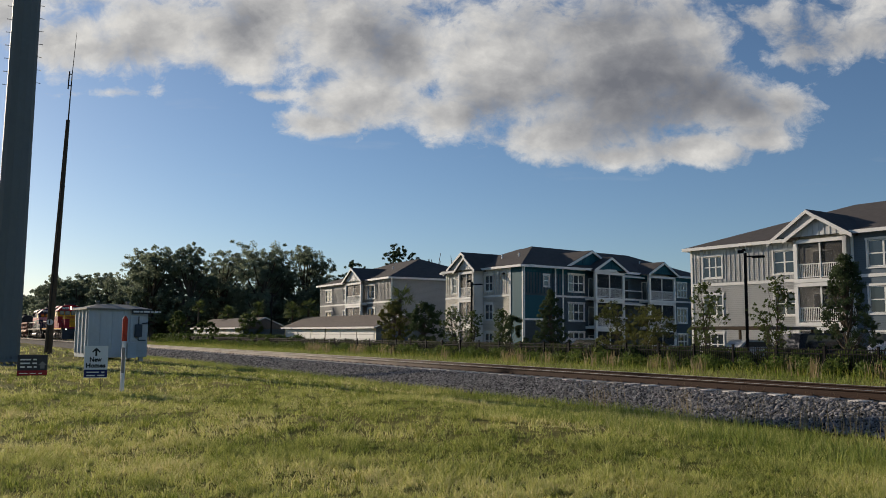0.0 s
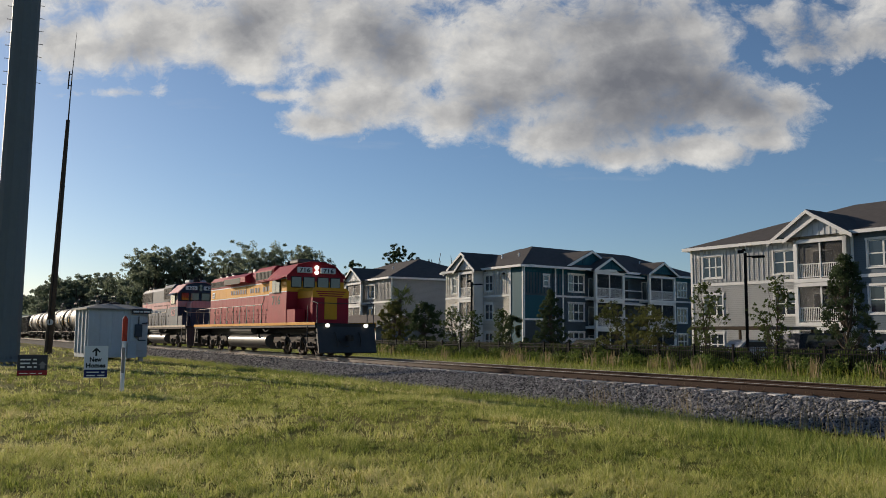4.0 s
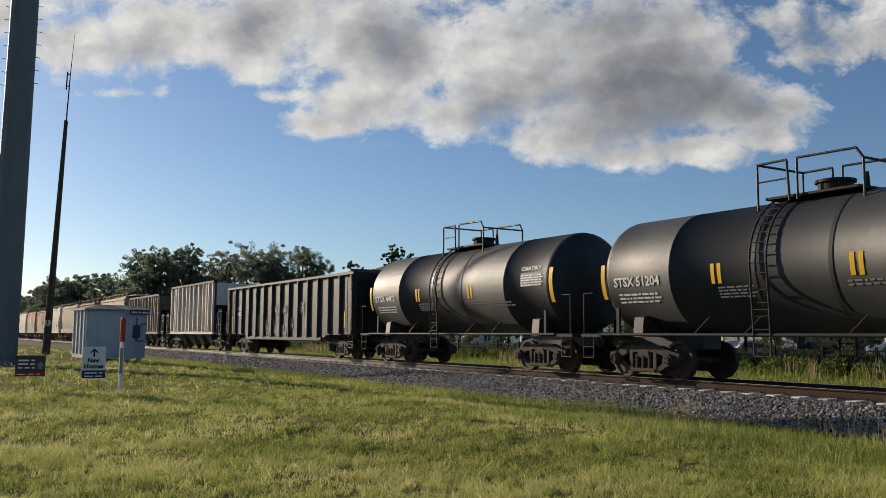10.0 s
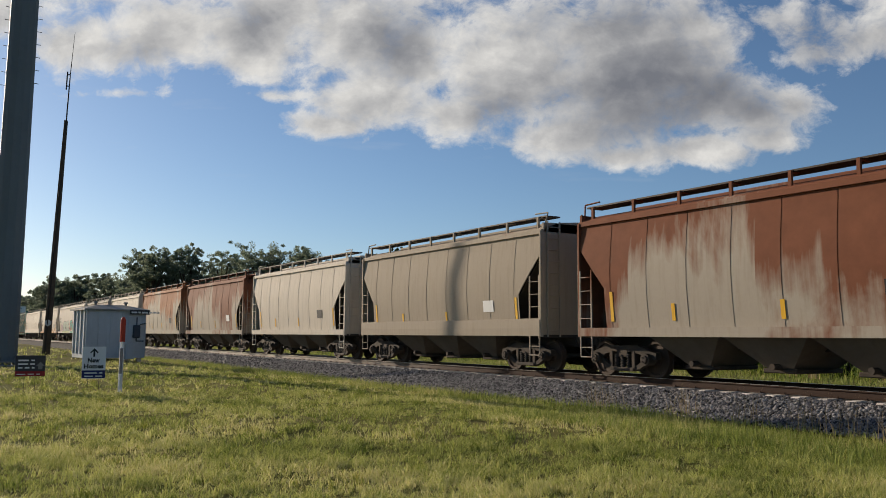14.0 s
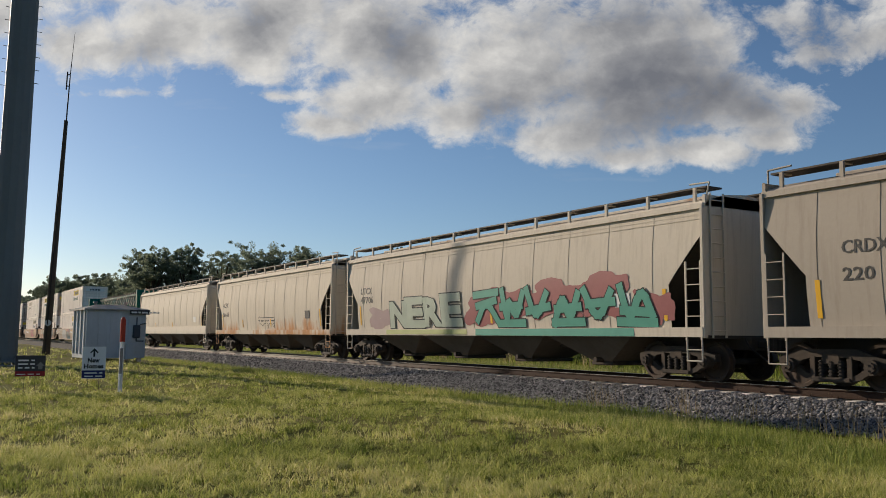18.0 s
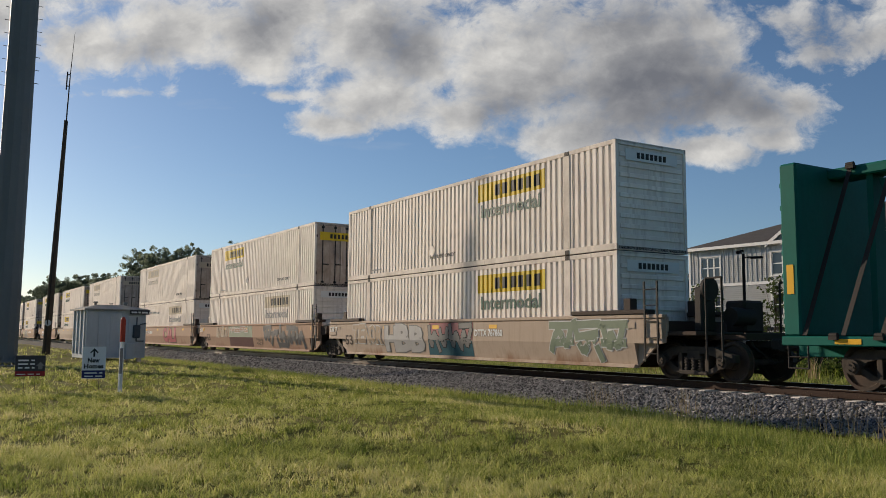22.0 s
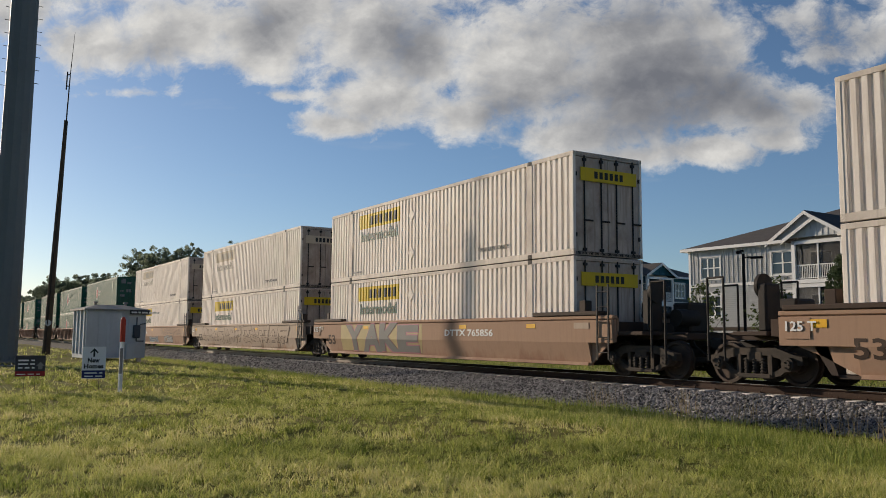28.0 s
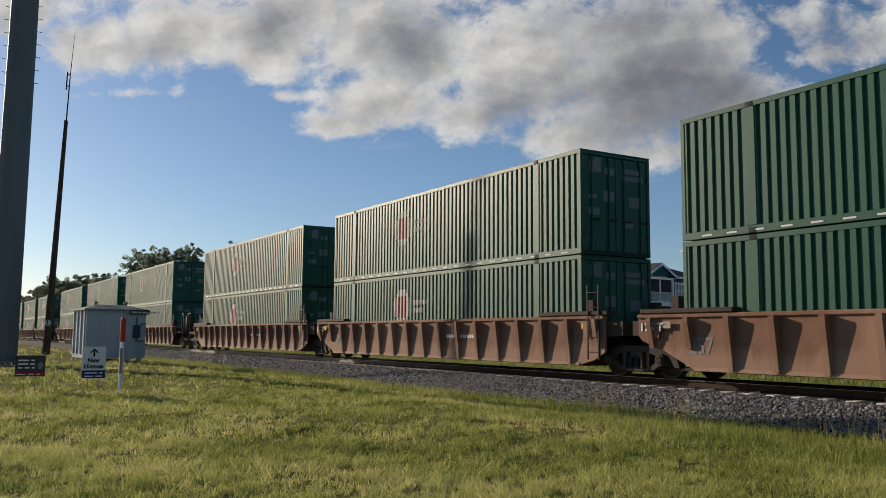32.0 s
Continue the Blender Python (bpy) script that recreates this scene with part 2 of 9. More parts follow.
def build_ground():
    xs = sorted(set([-4000, -2000, -1000, -600, -400, -300, -200] + [-150 + 6 * k for k in range(15)] + [-60 + 0.9 * k for k in range(80)] + [15, 25, 40, 80, 200, 600, 2000, 4000]))
    ys = sorted(set([-4000, -1500, -500, -150, -50, -20, -8, -4, -2] + [0.6 * k for k in range(36)] + [22 + 2 * k for k in range(20)] + [70, 90, 130, 200, 400, 1000, 2000, 4000]))
    v = [(x, y, ground_z(x, y)) for y in ys for x in xs]
    nx = len(xs)
    f = [(j * nx + i, j * nx + i + 1, (j + 1) * nx + i + 1, (j + 1) * nx + i) for j in range(len(ys) - 1) for i in range(nx - 1)]
    g = Geo().add(v, f, 0, True)
    me = g.mesh("ground", soil_material())
    solid("ground", me, None, "mown green and straw-coloured grass lawn", "ground", kind="structure")


def blades(name, pts, height, width, mat, label, seed, spread=0.5):
    """Grass: every point carries a bent blade of two faces. One object of stuff."""
    rng = np.random.default_rng(seed)
    n = len(pts)
    h = height * (0.55 + 0.9 * rng.random(n))
    if np.ndim(width):
        w = width
    else:
        w = width * (0.6 + 0.8 * rng.random(n))
    a = rng.random(n) * 2 * np.pi
    lean = (rng.random(n) * spread) * h
    b = rng.random(n) * 2 * np.pi
    side = np.stack([np.cos(a) * w / 2, np.sin(a) * w / 2, np.zeros(n)], 1)
    off = np.stack([np.cos(b) * lean, np.sin(b) * lean, np.zeros(n)], 1)
    up = np.stack([np.zeros(n), np.zeros(n), h], 1)
    v = np.empty((n, 5, 3))
    v[:, 0] = pts - side
    v[:, 1] = pts + side
    v[:, 2] = pts + side * 0.75 + off * 0.35 + up * 0.55
    v[:, 3] = pts - side * 0.75 + off * 0.35 + up * 0.55
    v[:, 4] = pts + off + up * 0.97
    me = bpy.data.meshes.new(name)
    k = np.arange(n)[:, None] * 5
    quads = (k + np.array([0, 1, 2, 3])).reshape(-1)
    tris = (k + np.array([3, 2, 4])).reshape(-1)
    me.vertices.add(n * 5)
    me.vertices.foreach_set("co", v.reshape(-1))
    me.loops.add(n * 7)
    me.loops.foreach_set("vertex_index", np.concatenate([quads, tris]).astype(np.int32))
    me.polygons.add(n * 2)
    me.polygons.foreach_set("loop_start", np.concatenate([np.arange(n) * 4, n * 4 + np.arange(n) * 3]).astype(np.int32))
    me.update(calc_edges=True)
    me.materials.append(mat)
    ob = new(name, me)
    return tagged(ob, label, "grass", kind="stuff")


def grass_material(name, a, b, c, thin=0.4):
    """Blades vary singly and in patches between three tints."""
    n = Nodes(name)
    p = n.coord()
    r = n.node("ShaderNodeNewGeometry", "Random Per Island")
    patch = n.ramp(n.noise(p, 0.42, 4, 0.6), ((0.38, 0.0), (0.64, 1.0)))
    f = n.math("ADD", n.math("MULTIPLY", r, 0.55), n.math("MULTIPLY", patch, 0.5), clamp=True)
    col = n.ramp(f, ((0.0, a), (0.5, b), (1.0, c)))
    bs = n.bsdf
    n.done(col, 0.6, 0.0, Specular_IOR_Level=0.12)
    tr = n.node("ShaderNodeBsdfTranslucent", 0, (), Color=col)
    mx = n.node("ShaderNodeMixShader", 0, (), i0=thin, i1=bs.outputs[0], i2=tr)
    n.t.links.new(mx, n.out.inputs[0])
    return n.mat


M_GRASS = grass_material("grass_blades", (0.085, 0.12, 0.026), (0.42, 0.445, 0.112), (0.76, 0.66, 0.34))
M_WEED = grass_material("tall_grass_blades", (0.09, 0.135, 0.028), (0.25, 0.295, 0.065), (0.52, 0.46, 0.21))
M_TUFT = grass_material("tuft_blades", (0.07, 0.11, 0.016), (0.19, 0.24, 0.035), (0.44, 0.38, 0.11))
M_BUSH = grass_material("shrub_leaves", (0.035, 0.06, 0.014), (0.06, 0.095, 0.02), (0.11, 0.13, 0.032))


def build_grass():
    rng = np.random.default_rng(3)
    # the lawn, thinner with distance from where one stands
    def lawn(d0, d1, clumps, per, sigma, hgt, wid, sd):
        d = np.sqrt(rng.uniform(d0 * d0, d1 * d1, clumps))
        a = rng.uniform(radians(-2), radians(78), clumps)
        cx, cy = -d * np.cos(a), d * np.sin(a)
        keep = (cy < 12.75 + 0.3 * np.sin(cx * 1.3)) & (cy > -1)
        cx, cy = np.repeat(cx[keep], per), np.repeat(cy[keep], per)
        x, y = cx + rng.normal(0, sigma, len(cx)), cy + rng.normal(0, sigma, len(cx))
        z = np.array([ground_z(u, w) for u, w in zip(x, y)])
        # thin, trodden patches between fuller ones
        full = 0.5 + 0.25 * np.sin(1.9 * cx + 1.3 * np.sin(1.1 * cy)) * np.sin(2.3 * cy + 0.8 * np.sin(0.7 * cx)) + 0.25 * np.sin(4.7 * cx - 3.1 * cy + 2 * np.sin(1.7 * cx)) * np.sin(5.3 * cy + 1.9 * cx)
        full = full + 0.18 * rng.normal(size=len(full))
        tall = np.repeat(rng.uniform(0.5, 1.5, int(keep.sum())), per) * np.clip(0.30 + 1.3 * full, 0.3, 1.6)
        some = rng.random(len(full)) < np.clip(0.02 + 1.55 * full, 0.06, 1.0)
        x, y, z, tall = x[some], y[some], z[some], tall[some]
        blades("lawn_grass", np.stack([x, y, z - 0.005], 1), hgt * tall, wid, M_GRASS, "short mown grass with straw-coloured patches", sd, 1.5)
    lawn(4.5, 11, 12500, 20, 0.026, 0.055, 0.0065, 11)
    lawn(11, 20, 9500, 16, 0.036, 0.06, 0.010, 12)
    lawn(20, 42, 8500, 11, 0.06, 0.07, 0.020, 13)
    lawn(42, 75, 1600, 10, 0.12, 0.11, 0.045, 14)
    # tufts: close clumps of longer blades, each its own patch of lawn
    m = 2100
    d = np.sqrt(rng.uniform(20, 30 * 30, m))
    a = rng.uniform(radians(-2), radians(78), m)
    tx, ty = -d * np.cos(a), d * np.sin(a)
    keep = ty < 12.6
    tx, ty = np.repeat(tx[keep], 30), np.repeat(ty[keep], 30)
    x = tx + rng.normal(0, 0.055, len(tx))
    y = ty + rng.normal(0, 0.055, len(tx))
    z = np.array([ground_z(u, w) for u, w in zip(x, y)])
    blades("grass_tufts", np.stack([x, y, z - 0.005], 1), 0.085, 0.008, M_TUFT, "darker tufts of longer grass in the lawn", 31, 1.2)
    # taller growth along the foot of the ballast
    x = rng.uniform(-60, 2, 16000)
    y = 12.6 + rng.normal(0, 0.45, 16000) - 0.9 * np.abs(rng.normal(0, 1, 16000)) * (x > -12)
    z = np.array([ground_z(u, w) for u, w in zip(x, y)])
    blades("edge_grass", np.stack([x, y, z], 1), 0.17, 0.011, M_WEED, "taller grass and seed heads along the ballast foot", 21, 0.7)
    x = rng.uniform(-13, -2, 5200)
    y = rng.uniform(8.8, 12.8, 5200)
    z = np.array([ground_z(u, w) for u, w in zip(x, y)])
    blades("edge_grass", np.stack([x, y, z], 1), 0.17, 0.010, M_WEED, "longer green grass beside the ballast", 22, 0.8)
    # dry stems standing in the ballast
    k = 260
    cx = np.repeat(np.array([-9.4, -10.6, -12.2, -8.6, -14.5, -7.7]), k // 6 + 1)[:k]
    x = cx + rng.normal(0, 0.16, k)
    y = 13.1 + rng.normal(0, 0.3, k)
    blades("dry_stems", np.stack([x, y, np.full(k, -0.6)], 1), 0.55, 0.008, M_STRAW, "dry straw-coloured stems in the ballast", 23, 0.5)
    # the verge beyond the track
    x = rng.uniform(-140, 0, 40000)
    y = rng.uniform(20.2, 32.5, 40000)
    z = np.array([ground_z(u, w) for u, w in zip(x, y)])
    blades("verge_grass", np.stack([x, y, z], 1), 0.20, 0.022, M_WEED, "rough yellow-green grass between track and fence", 24, 1.1)
    x = rng.uniform(-130, -2, 5000)
    y = 31.3 + rng.normal(0, 0.7, 5000)
    z = np.array([ground_z(u, w) for u, w in zip(x, y)])
    blades("tall_weeds", np.stack([x, y, z], 1), 0.42, 0.03, M_TUFT, "knee-high weeds before the fence", 25, 0.6)
    # straw-coloured plumes in loose groups
    c = rng.uniform(-75, -6, 46)
    cx = np.repeat(c, 26)
    x = cx + rng.normal(0, 0.22, len(cx))
    y = np.repeat(rng.uniform(30.4, 32.6, 46), 26) + rng.normal(0, 0.15, len(cx))
    z = np.array([ground_z(u, w) for u, w in zip(x, y)])
    blades("grass_plumes", np.stack([x, y, z], 1), 0.72, 0.04, M_STRAW, "straw-coloured grass plumes before the fence", 26, 0.35)


M_STRAW = grass_material("straw_stems", (0.22, 0.17, 0.09), (0.34, 0.27, 0.15), (0.45, 0.37, 0.22))
M_GRAVEL = surface("ballast_stone", (0.195, 0.188, 0.182), 0.7, 0.0, (0.07, 0.062, 0.06), 0.6, 4.0, 0.0, 0.3, 0.92, True)
M_CRIB = surface("dusty_ballast_stone", (0.40, 0.365, 0.32), 0.75, 0.0, (0.17, 0.15, 0.13), 0.5, 4.0, 0.0, 0.3, 0.6, True)
# bed under the stones: near black, the shade of their gaps put into it
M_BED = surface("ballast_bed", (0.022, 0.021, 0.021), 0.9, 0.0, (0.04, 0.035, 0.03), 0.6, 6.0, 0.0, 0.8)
def rail_material():
    """Rusty steel; further from the lawn it turns patchily pale."""
    n = Nodes("rail_rust")
    p = n.coord()
    fine = n.noise(p, 14, 4, 0.7)
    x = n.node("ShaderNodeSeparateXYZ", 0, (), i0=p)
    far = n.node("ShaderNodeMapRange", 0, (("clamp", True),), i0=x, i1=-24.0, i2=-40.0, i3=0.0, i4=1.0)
    paling = n.math("MULTIPLY", far, n.ramp(n.noise(n.scaled(p, (0.35, 1, 1)), 1.4, 5, 0.65), ((0.25, 0.35), (0.6, 1.0))))
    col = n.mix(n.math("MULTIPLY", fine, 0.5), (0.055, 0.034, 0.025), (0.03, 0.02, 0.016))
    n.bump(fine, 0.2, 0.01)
    return n.done(n.mix(paling, col, (0.46, 0.41, 0.35)), 0.75, 0.0, Specular_IOR_Level=0.1)


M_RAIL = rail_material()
M_RAILTOP = surface("rail_polished", (0.55, 0.53, 0.51), 0.32, 1.0, (0.25, 0.22, 0.2), 0.3, 2.0, 0.0, 0.02)
M_TIE = surface("tie_concrete", (0.60, 0.555, 0.50), 0.8, 0.0, (0.20, 0.165, 0.135), 0.5, 1.5, 0.0, 0.4, 0.25)


def build_track():
    y0 = 16.48
    x0, x1 = -1200, 150
    prof = [(y0 - 3.35, -0.72), (y0 - 3.2, -0.58), (y0 - 1.85, -0.235), (y0 + 1.95, -0.235), (y0 + 3.2, -0.58), (y0 + 3.35, -0.72)]
    xs = [x0, -600, -300, -150] + [-100 + 1.0 * k for k in range(110)] + [40, x1]
    rings = []
    for x in xs:
        near = -100 <= x <= 10
        rings.append([(x, y, z + (0.05 * noise.noise(Vector((x * 0.8, y * 1.3, 3))) if near and 0 < i < 5 else 0)) for i, (y, z) in enumerate(prof)])
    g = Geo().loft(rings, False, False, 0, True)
    solid("track_bed", g.mesh("track_bed", M_BED), None, "near-black track bed, shade of the stone gaps in its colour", "ballast", kind="structure")
    # loose stones on the near shoulder and between the ties
    rng = np.random.default_rng(8)
    base = np.array([(1, 0, 0), (-1, 0, 0), (0, 1, 0), (0, -1, 0), (0, 0, 1), (0, 0, -1)], float)
    faces = np.array([(0, 2, 4), (2, 1, 4), (1, 3, 4), (3, 0, 4), (2, 0, 5), (1, 2, 5), (3, 1, 5), (0, 3, 5)])

    def stones(name, n, xa, xb, ya, yb, size, label, power=1.0, mat=M_GRAVEL):
        u = rng.random(n) ** power
        x = xb + (xa - xb) * u
        y = rng.uniform(ya, yb, n)
        s = size * (0.6 + 0.8 * rng.random(n))
        d = np.abs(y - y0)
        z = np.where(d < 1.85, -0.235, np.where(d < 3.2, -0.235 - (d - 1.85) * 0.256, -0.58)) + s * 0.25
        v = base[None] * (0.55 + 0.75 * rng.random((n, 6, 1))) * s[:, None, None]
        v[:, :, 2] *= 0.8
        a = rng.random(n) * 6.28
        t = rng.random(n) * 1.2 - 0.6
        ca, sa, ct, st = np.cos(a), np.sin(a), np.cos(t), np.sin(t)
        vx, vy, vz = v[..., 0], v[..., 1], v[..., 2]
        vx, vz = vx * ct[:, None] + vz * st[:, None], -vx * st[:, None] + vz * ct[:, None]
        vx, vy = vx * ca[:, None] - vy * sa[:, None], vx * sa[:, None] + vy * ca[:, None]
        out = np.stack([vx + x[:, None], vy + y[:, None], vz + z[:, None]], 2).reshape(-1, 3)
        f = (np.arange(n)[:, None, None] * 6 + faces[None]).reshape(-1)
        me = bpy.data.meshes.new(name)
        me.vertices.add(n * 6)
        me.vertices.foreach_set("co", out.reshape(-1))
        me.loops.add(n * 24)
        me.loops.foreach_set("vertex_index", f.astype(np.int32))
        me.polygons.add(n * 8)
        me.polygons.foreach_set("loop_start", (np.arange(n * 8) * 3).astype(np.int32))
        me.update(calc_edges=True)
        me.materials.append(mat)
        tagged(new(name, me), label, "ballast", kind="stuff")
    stones("ballast_stones", 42000, -24, -1, y0 - 3.3, y0 - 1.0, 0.042, "loose grey crushed stone on the track shoulder", 0.85)
    stones("ballast_stones", 14000, -38, -24, y0 - 3.3, y0 - 1.42, 0.048, "loose grey crushed stone on the track shoulder", 1.0)
    stones("ballast_stones", 15000, -90, -38, y0 - 3.3, y0 - 1.42, 0.07, "loose grey crushed stone further along the track", 0.9)
    stones("ballast_stones", 7000, -45, -1, y0 - 1.0, y0 + 2.6, 0.05, "dusty pale crushed stone between the rails", 0.8, M_CRIB)
    stones("ballast_stones", 9000, -95, -23, y0 - 1.4, y0 - 0.82, 0.04, "pale dusty crushed stone at the tie ends", 0.9, M_CRIB)
    # rails
    rp = [(-0.07, -0.172), (0.07, -0.172), (0.07, -0.155), (0.012, -0.135), (0.009, -0.045), (0.036, -0.03), (0.036, -0.004), (-0.036, -0.004), (-0.036, -0.03), (-0.009, -0.045), (-0.012, -0.135), (-0.07, -0.155)]
    for s in (-1, 1):
        r = thing("rail", pose(0, y0 + s * 0.7525, 0), "long welded steel rail with rusty web and bright head", "rail", "rails of the track", "structure")
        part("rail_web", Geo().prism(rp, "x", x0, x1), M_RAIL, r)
        part("rail_head", Geo().box(x0, x1, -0.030, 0.030, -0.006, 0.0), M_RAILTOP, r)
    # ties
    tie = Geo().box(-0.12, 0.12, -1.3, 1.3, -0.40, -0.172, 0.02).mesh("tie", M_TIE)
    fixed(tie)
    clip = Geo()
    for s in (-1, 1):
        clip.box(-0.09, 0.09, s * 0.7525 - 0.17, s * 0.7525 + 0.17, -0.173, -0.158)
        for q in (-1, 1):
            clip.cyl((-0.05, s * 0.7525 + q * 0.11, -0.15), (0.05, s * 0.7525 + q * 0.11, -0.15), 0.02, None, 6)
    clip = fixed(clip.mesh("tie_plate", M_RAIL))
    bed = thing("ties", pose(0, y0, 0), "concrete cross ties half buried in stone", "railway tie", kind="structure")
    for k in range(150):
        u = -2.0 - 0.61 * k
        o = part("tie", tie, M_TIE, bed, at=pose(u, 0, 0))
        part("tie_plate", clip, M_RAIL, o)


def cloud_sheet():
    """A broken cloud deck on a high flat sheet; its shapes are laid out by bearing and slope as seen from the ground below its middle."""
    h = 700.0
    n = Nodes("cloud")
    p = n.coord()
    sep = n.t.nodes.new("ShaderNodeSeparateXYZ")
    n.put(sep, 0, p)
    c, s = math.cos(radians(58.5)), math.sin(radians(58.5))
    d = n.math("MAXIMUM", n.math("ADD", n.math("MULTIPLY", sep.outputs[0], -s), n.math("MULTIPLY", sep.outputs[1], c)), 1.0)
    r = n.math("ADD", n.math("MULTIPLY", sep.outputs[0], c), n.math("MULTIPLY", sep.outputs[1], s))
    A = n.math("DIVIDE", r, d)
    B = n.math("DIVIDE", h, d)
    uv = n.node("ShaderNodeCombineXYZ", 0, (), i0=A, i1=n.math("MULTIPLY", B, 1.25), i2=0.0)
    warp = n.noise(uv, 4.0, 5, 0.55, 0.0, True)
    wsep = n.t.nodes.new("ShaderNodeSeparateColor")
    n.put(wsep, 0, warp)
    Aw = n.math("ADD", A, n.math("MULTIPLY_ADD", wsep.outputs[0], 0.10, -0.05))
    Bw = n.math("ADD", B, n.math("MULTIPLY_ADD", wsep.outputs[1], 0.06, -0.03))
    best = None
    for a, b, ra, rb, k in CLOUDS:
        da = n.math("DIVIDE", n.math("SUBTRACT", Aw, a), ra)
        db = n.math("DIVIDE", n.math("SUBTRACT", Bw, b), rb)
        q = n.math("SQRT", n.math("ADD", n.math("MULTIPLY", da, da), n.math("MULTIPLY", db, db)))
        v = n.math("MULTIPLY", n.math("SUBTRACT", 1.0, q), k)
        best = v if best is None else n.math("SMOOTH_MAX", best, v, 0.3)
    grey = None
    for a, b, ra, rb, k in GREYS:
        da = n.math("DIVIDE", n.math("SUBTRACT", Aw, a), ra)
        db = n.math("DIVIDE", n.math("SUBTRACT", Bw, b), rb)
        q = n.math("SQRT", n.math("ADD", n.math("MULTIPLY", da, da), n.math("MULTIPLY", db, db)))
        v = n.math("MULTIPLY", n.math("SUBTRACT", 1.0, q, clamp=True), k)
        grey = v if grey is None else n.math("MAXIMUM", grey, v)
    billow = n.noise(uv, 7.0, 5, 0.5, 0.15)
    fine = n.noise(uv, 24, 10, 0.66, 0.3)
    dens = n.math("ADD", best, n.math("MULTIPLY_ADD", billow, 1.3, -0.65))
    dens = n.math("ADD", dens, n.math("MULTIPLY_ADD", fine, 1.35, -0.675))
    wisps = n.ramp(n.noise(n.scaled(uv, (3.0, 15, 1)), 1.6, 6, 0.6), ((0.60, 0.0), (0.85, 0.16)))
    alpha = n.ramp(dens, ((0.0, 0.0), (0.14, 0.30), (0.34, 0.80), (0.62, 1.0)))
    alpha = n.math("MAXIMUM", alpha, wisps)
    # light from the left and above: the field is sampled again a little that way
    shift = n.scaled(uv, (1, 1, 1), (-0.020, 0.014, 0))
    other = n.math("ADD", n.noise(shift, 7.0, 5, 0.5, 0.15), n.math("MULTIPLY", n.noise(shift, 24, 10, 0.66, 0.3), 0.25))
    here = n.math("ADD", billow, n.math("MULTIPLY", fine, 0.25))
    lit = n.math("SUBTRACT", here, other)
    soft = n.node("ShaderNodeMapRange", 0, (("clamp", True),), i0=grey, i1=0.0, i2=0.75, i3=0.0, i4=1.0)
    mass = n.math("MULTIPLY", soft, n.math("MULTIPLY_ADD", n.noise(uv, 5.0, 3, 0.5), 0.9, 0.35))
    rim = n.ramp(dens, ((0.05, 0.16), (0.7, 0.0)))
    tone = n.math("ADD", n.math("SUBTRACT", 0.77, n.math("MULTIPLY", mass, 0.92)), rim)
    tone = n.math("ADD", tone, n.math("MULTIPLY_ADD", fine, 0.16, -0.08))
    tone = n.math("ADD", tone, n.math("MULTIPLY", lit, 1.5), clamp=True)
    col = n.ramp(tone, ((0.0, (0.20, 0.21, 0.24)), (0.35, (0.33, 0.335, 0.355)), (0.7, (0.58, 0.575, 0.57)), (1.0, (0.88, 0.86, 0.82))))
    em = n.node("ShaderNodeEmission", 0, (), Color=col, Strength=0.76)
    tr = n.node("ShaderNodeBsdfTransparent", 0)
    mx = n.node("ShaderNodeMixShader", 0, (), i0=alpha, i1=tr, i2=em)
    n.t.links.new(mx, n.out.inputs[0])
    g = Geo()
    g.add([(-4600, -300, h), (900, -300, h), (900, 4000, h), (-4600, 4000, h)], [(0, 3, 2, 1)])
    ob = new("cloud", g.mesh("cloud", n.mat))
    ob.visible_shadow = False
    tagged(ob, "broken white and grey cumulus deck drifting across blue sky", "cloud", kind="structure")
    return ob


def from_sky(x, y, rx, ry, k=1.0):
    """A cloud lump by bearing and height on a plane picture of the sky, 1510 units to the unit of slope."""
    t = math.tan(math.atan((441 - y) / 1510) + radians(5.8))
    return ((x - 784) / 1510 * math.sqrt(1 + t * t), t * 1.0, rx / 1510, ry / 1510, k)


CLOUDS = [from_sky(*q) for q in ((290, 60, 190, 105), (140, 90, 110, 70), (420, 90, 120, 80), (30, 20, 80, 70), (480, 30, 110, 90), (610, 55, 150, 125), (720, 90, 110, 100), (570, 225, 105, 30), (650, 175, 130, 85), (780, 205, 120, 62), (900, 110, 200, 160), (1070, 120, 200, 170), (980, 250, 150, 58), (1080, 282, 100, 30), (1230, 180, 160, 80), (1220, 272, 140, 34), (1330, 250, 85, 32), (1410, 85, 120, 42, 0.5), (1500, 45, 120, 50, 0.45), (1330, 20, 160, 60, 0.5), (1190, 50, 120, 110, 0.9), (1300, 205, 120, 60, 0.8), (1375, 180, 65, 48, 0.7), (860, -70, 640, 100), (200, -60, 380, 100), (1560, -40, 200, 90, 0.9), (455, 178, 60, 16, 0.5), (215, 176, 90, 10, 0.25))]
GREYS = [from_sky(*q) for q in ((675, 75, 120, 80, 0.75), (870, 185, 110, 80, 0.45), (1110, 165, 250, 140, 1.0), (425, 45, 90, 70, 0.45), (1040, 40, 200, 80, 0.6), (1400, 50, 220, 80, 0.6), (230, 95, 90, 35, 0.3), (1290, 190, 150, 70, 0.7))]
DRIFT = []


def build_sky():
    ob = cloud_sheet()
    c, s = math.cos(radians(58.5)), math.sin(radians(58.5))
    a, b = pose(0, 0, CAM_Z), pose(c * 66 + s * 6, s * 66 - c * 6, CAM_Z)
    DRIFT.append((ob, a, b))


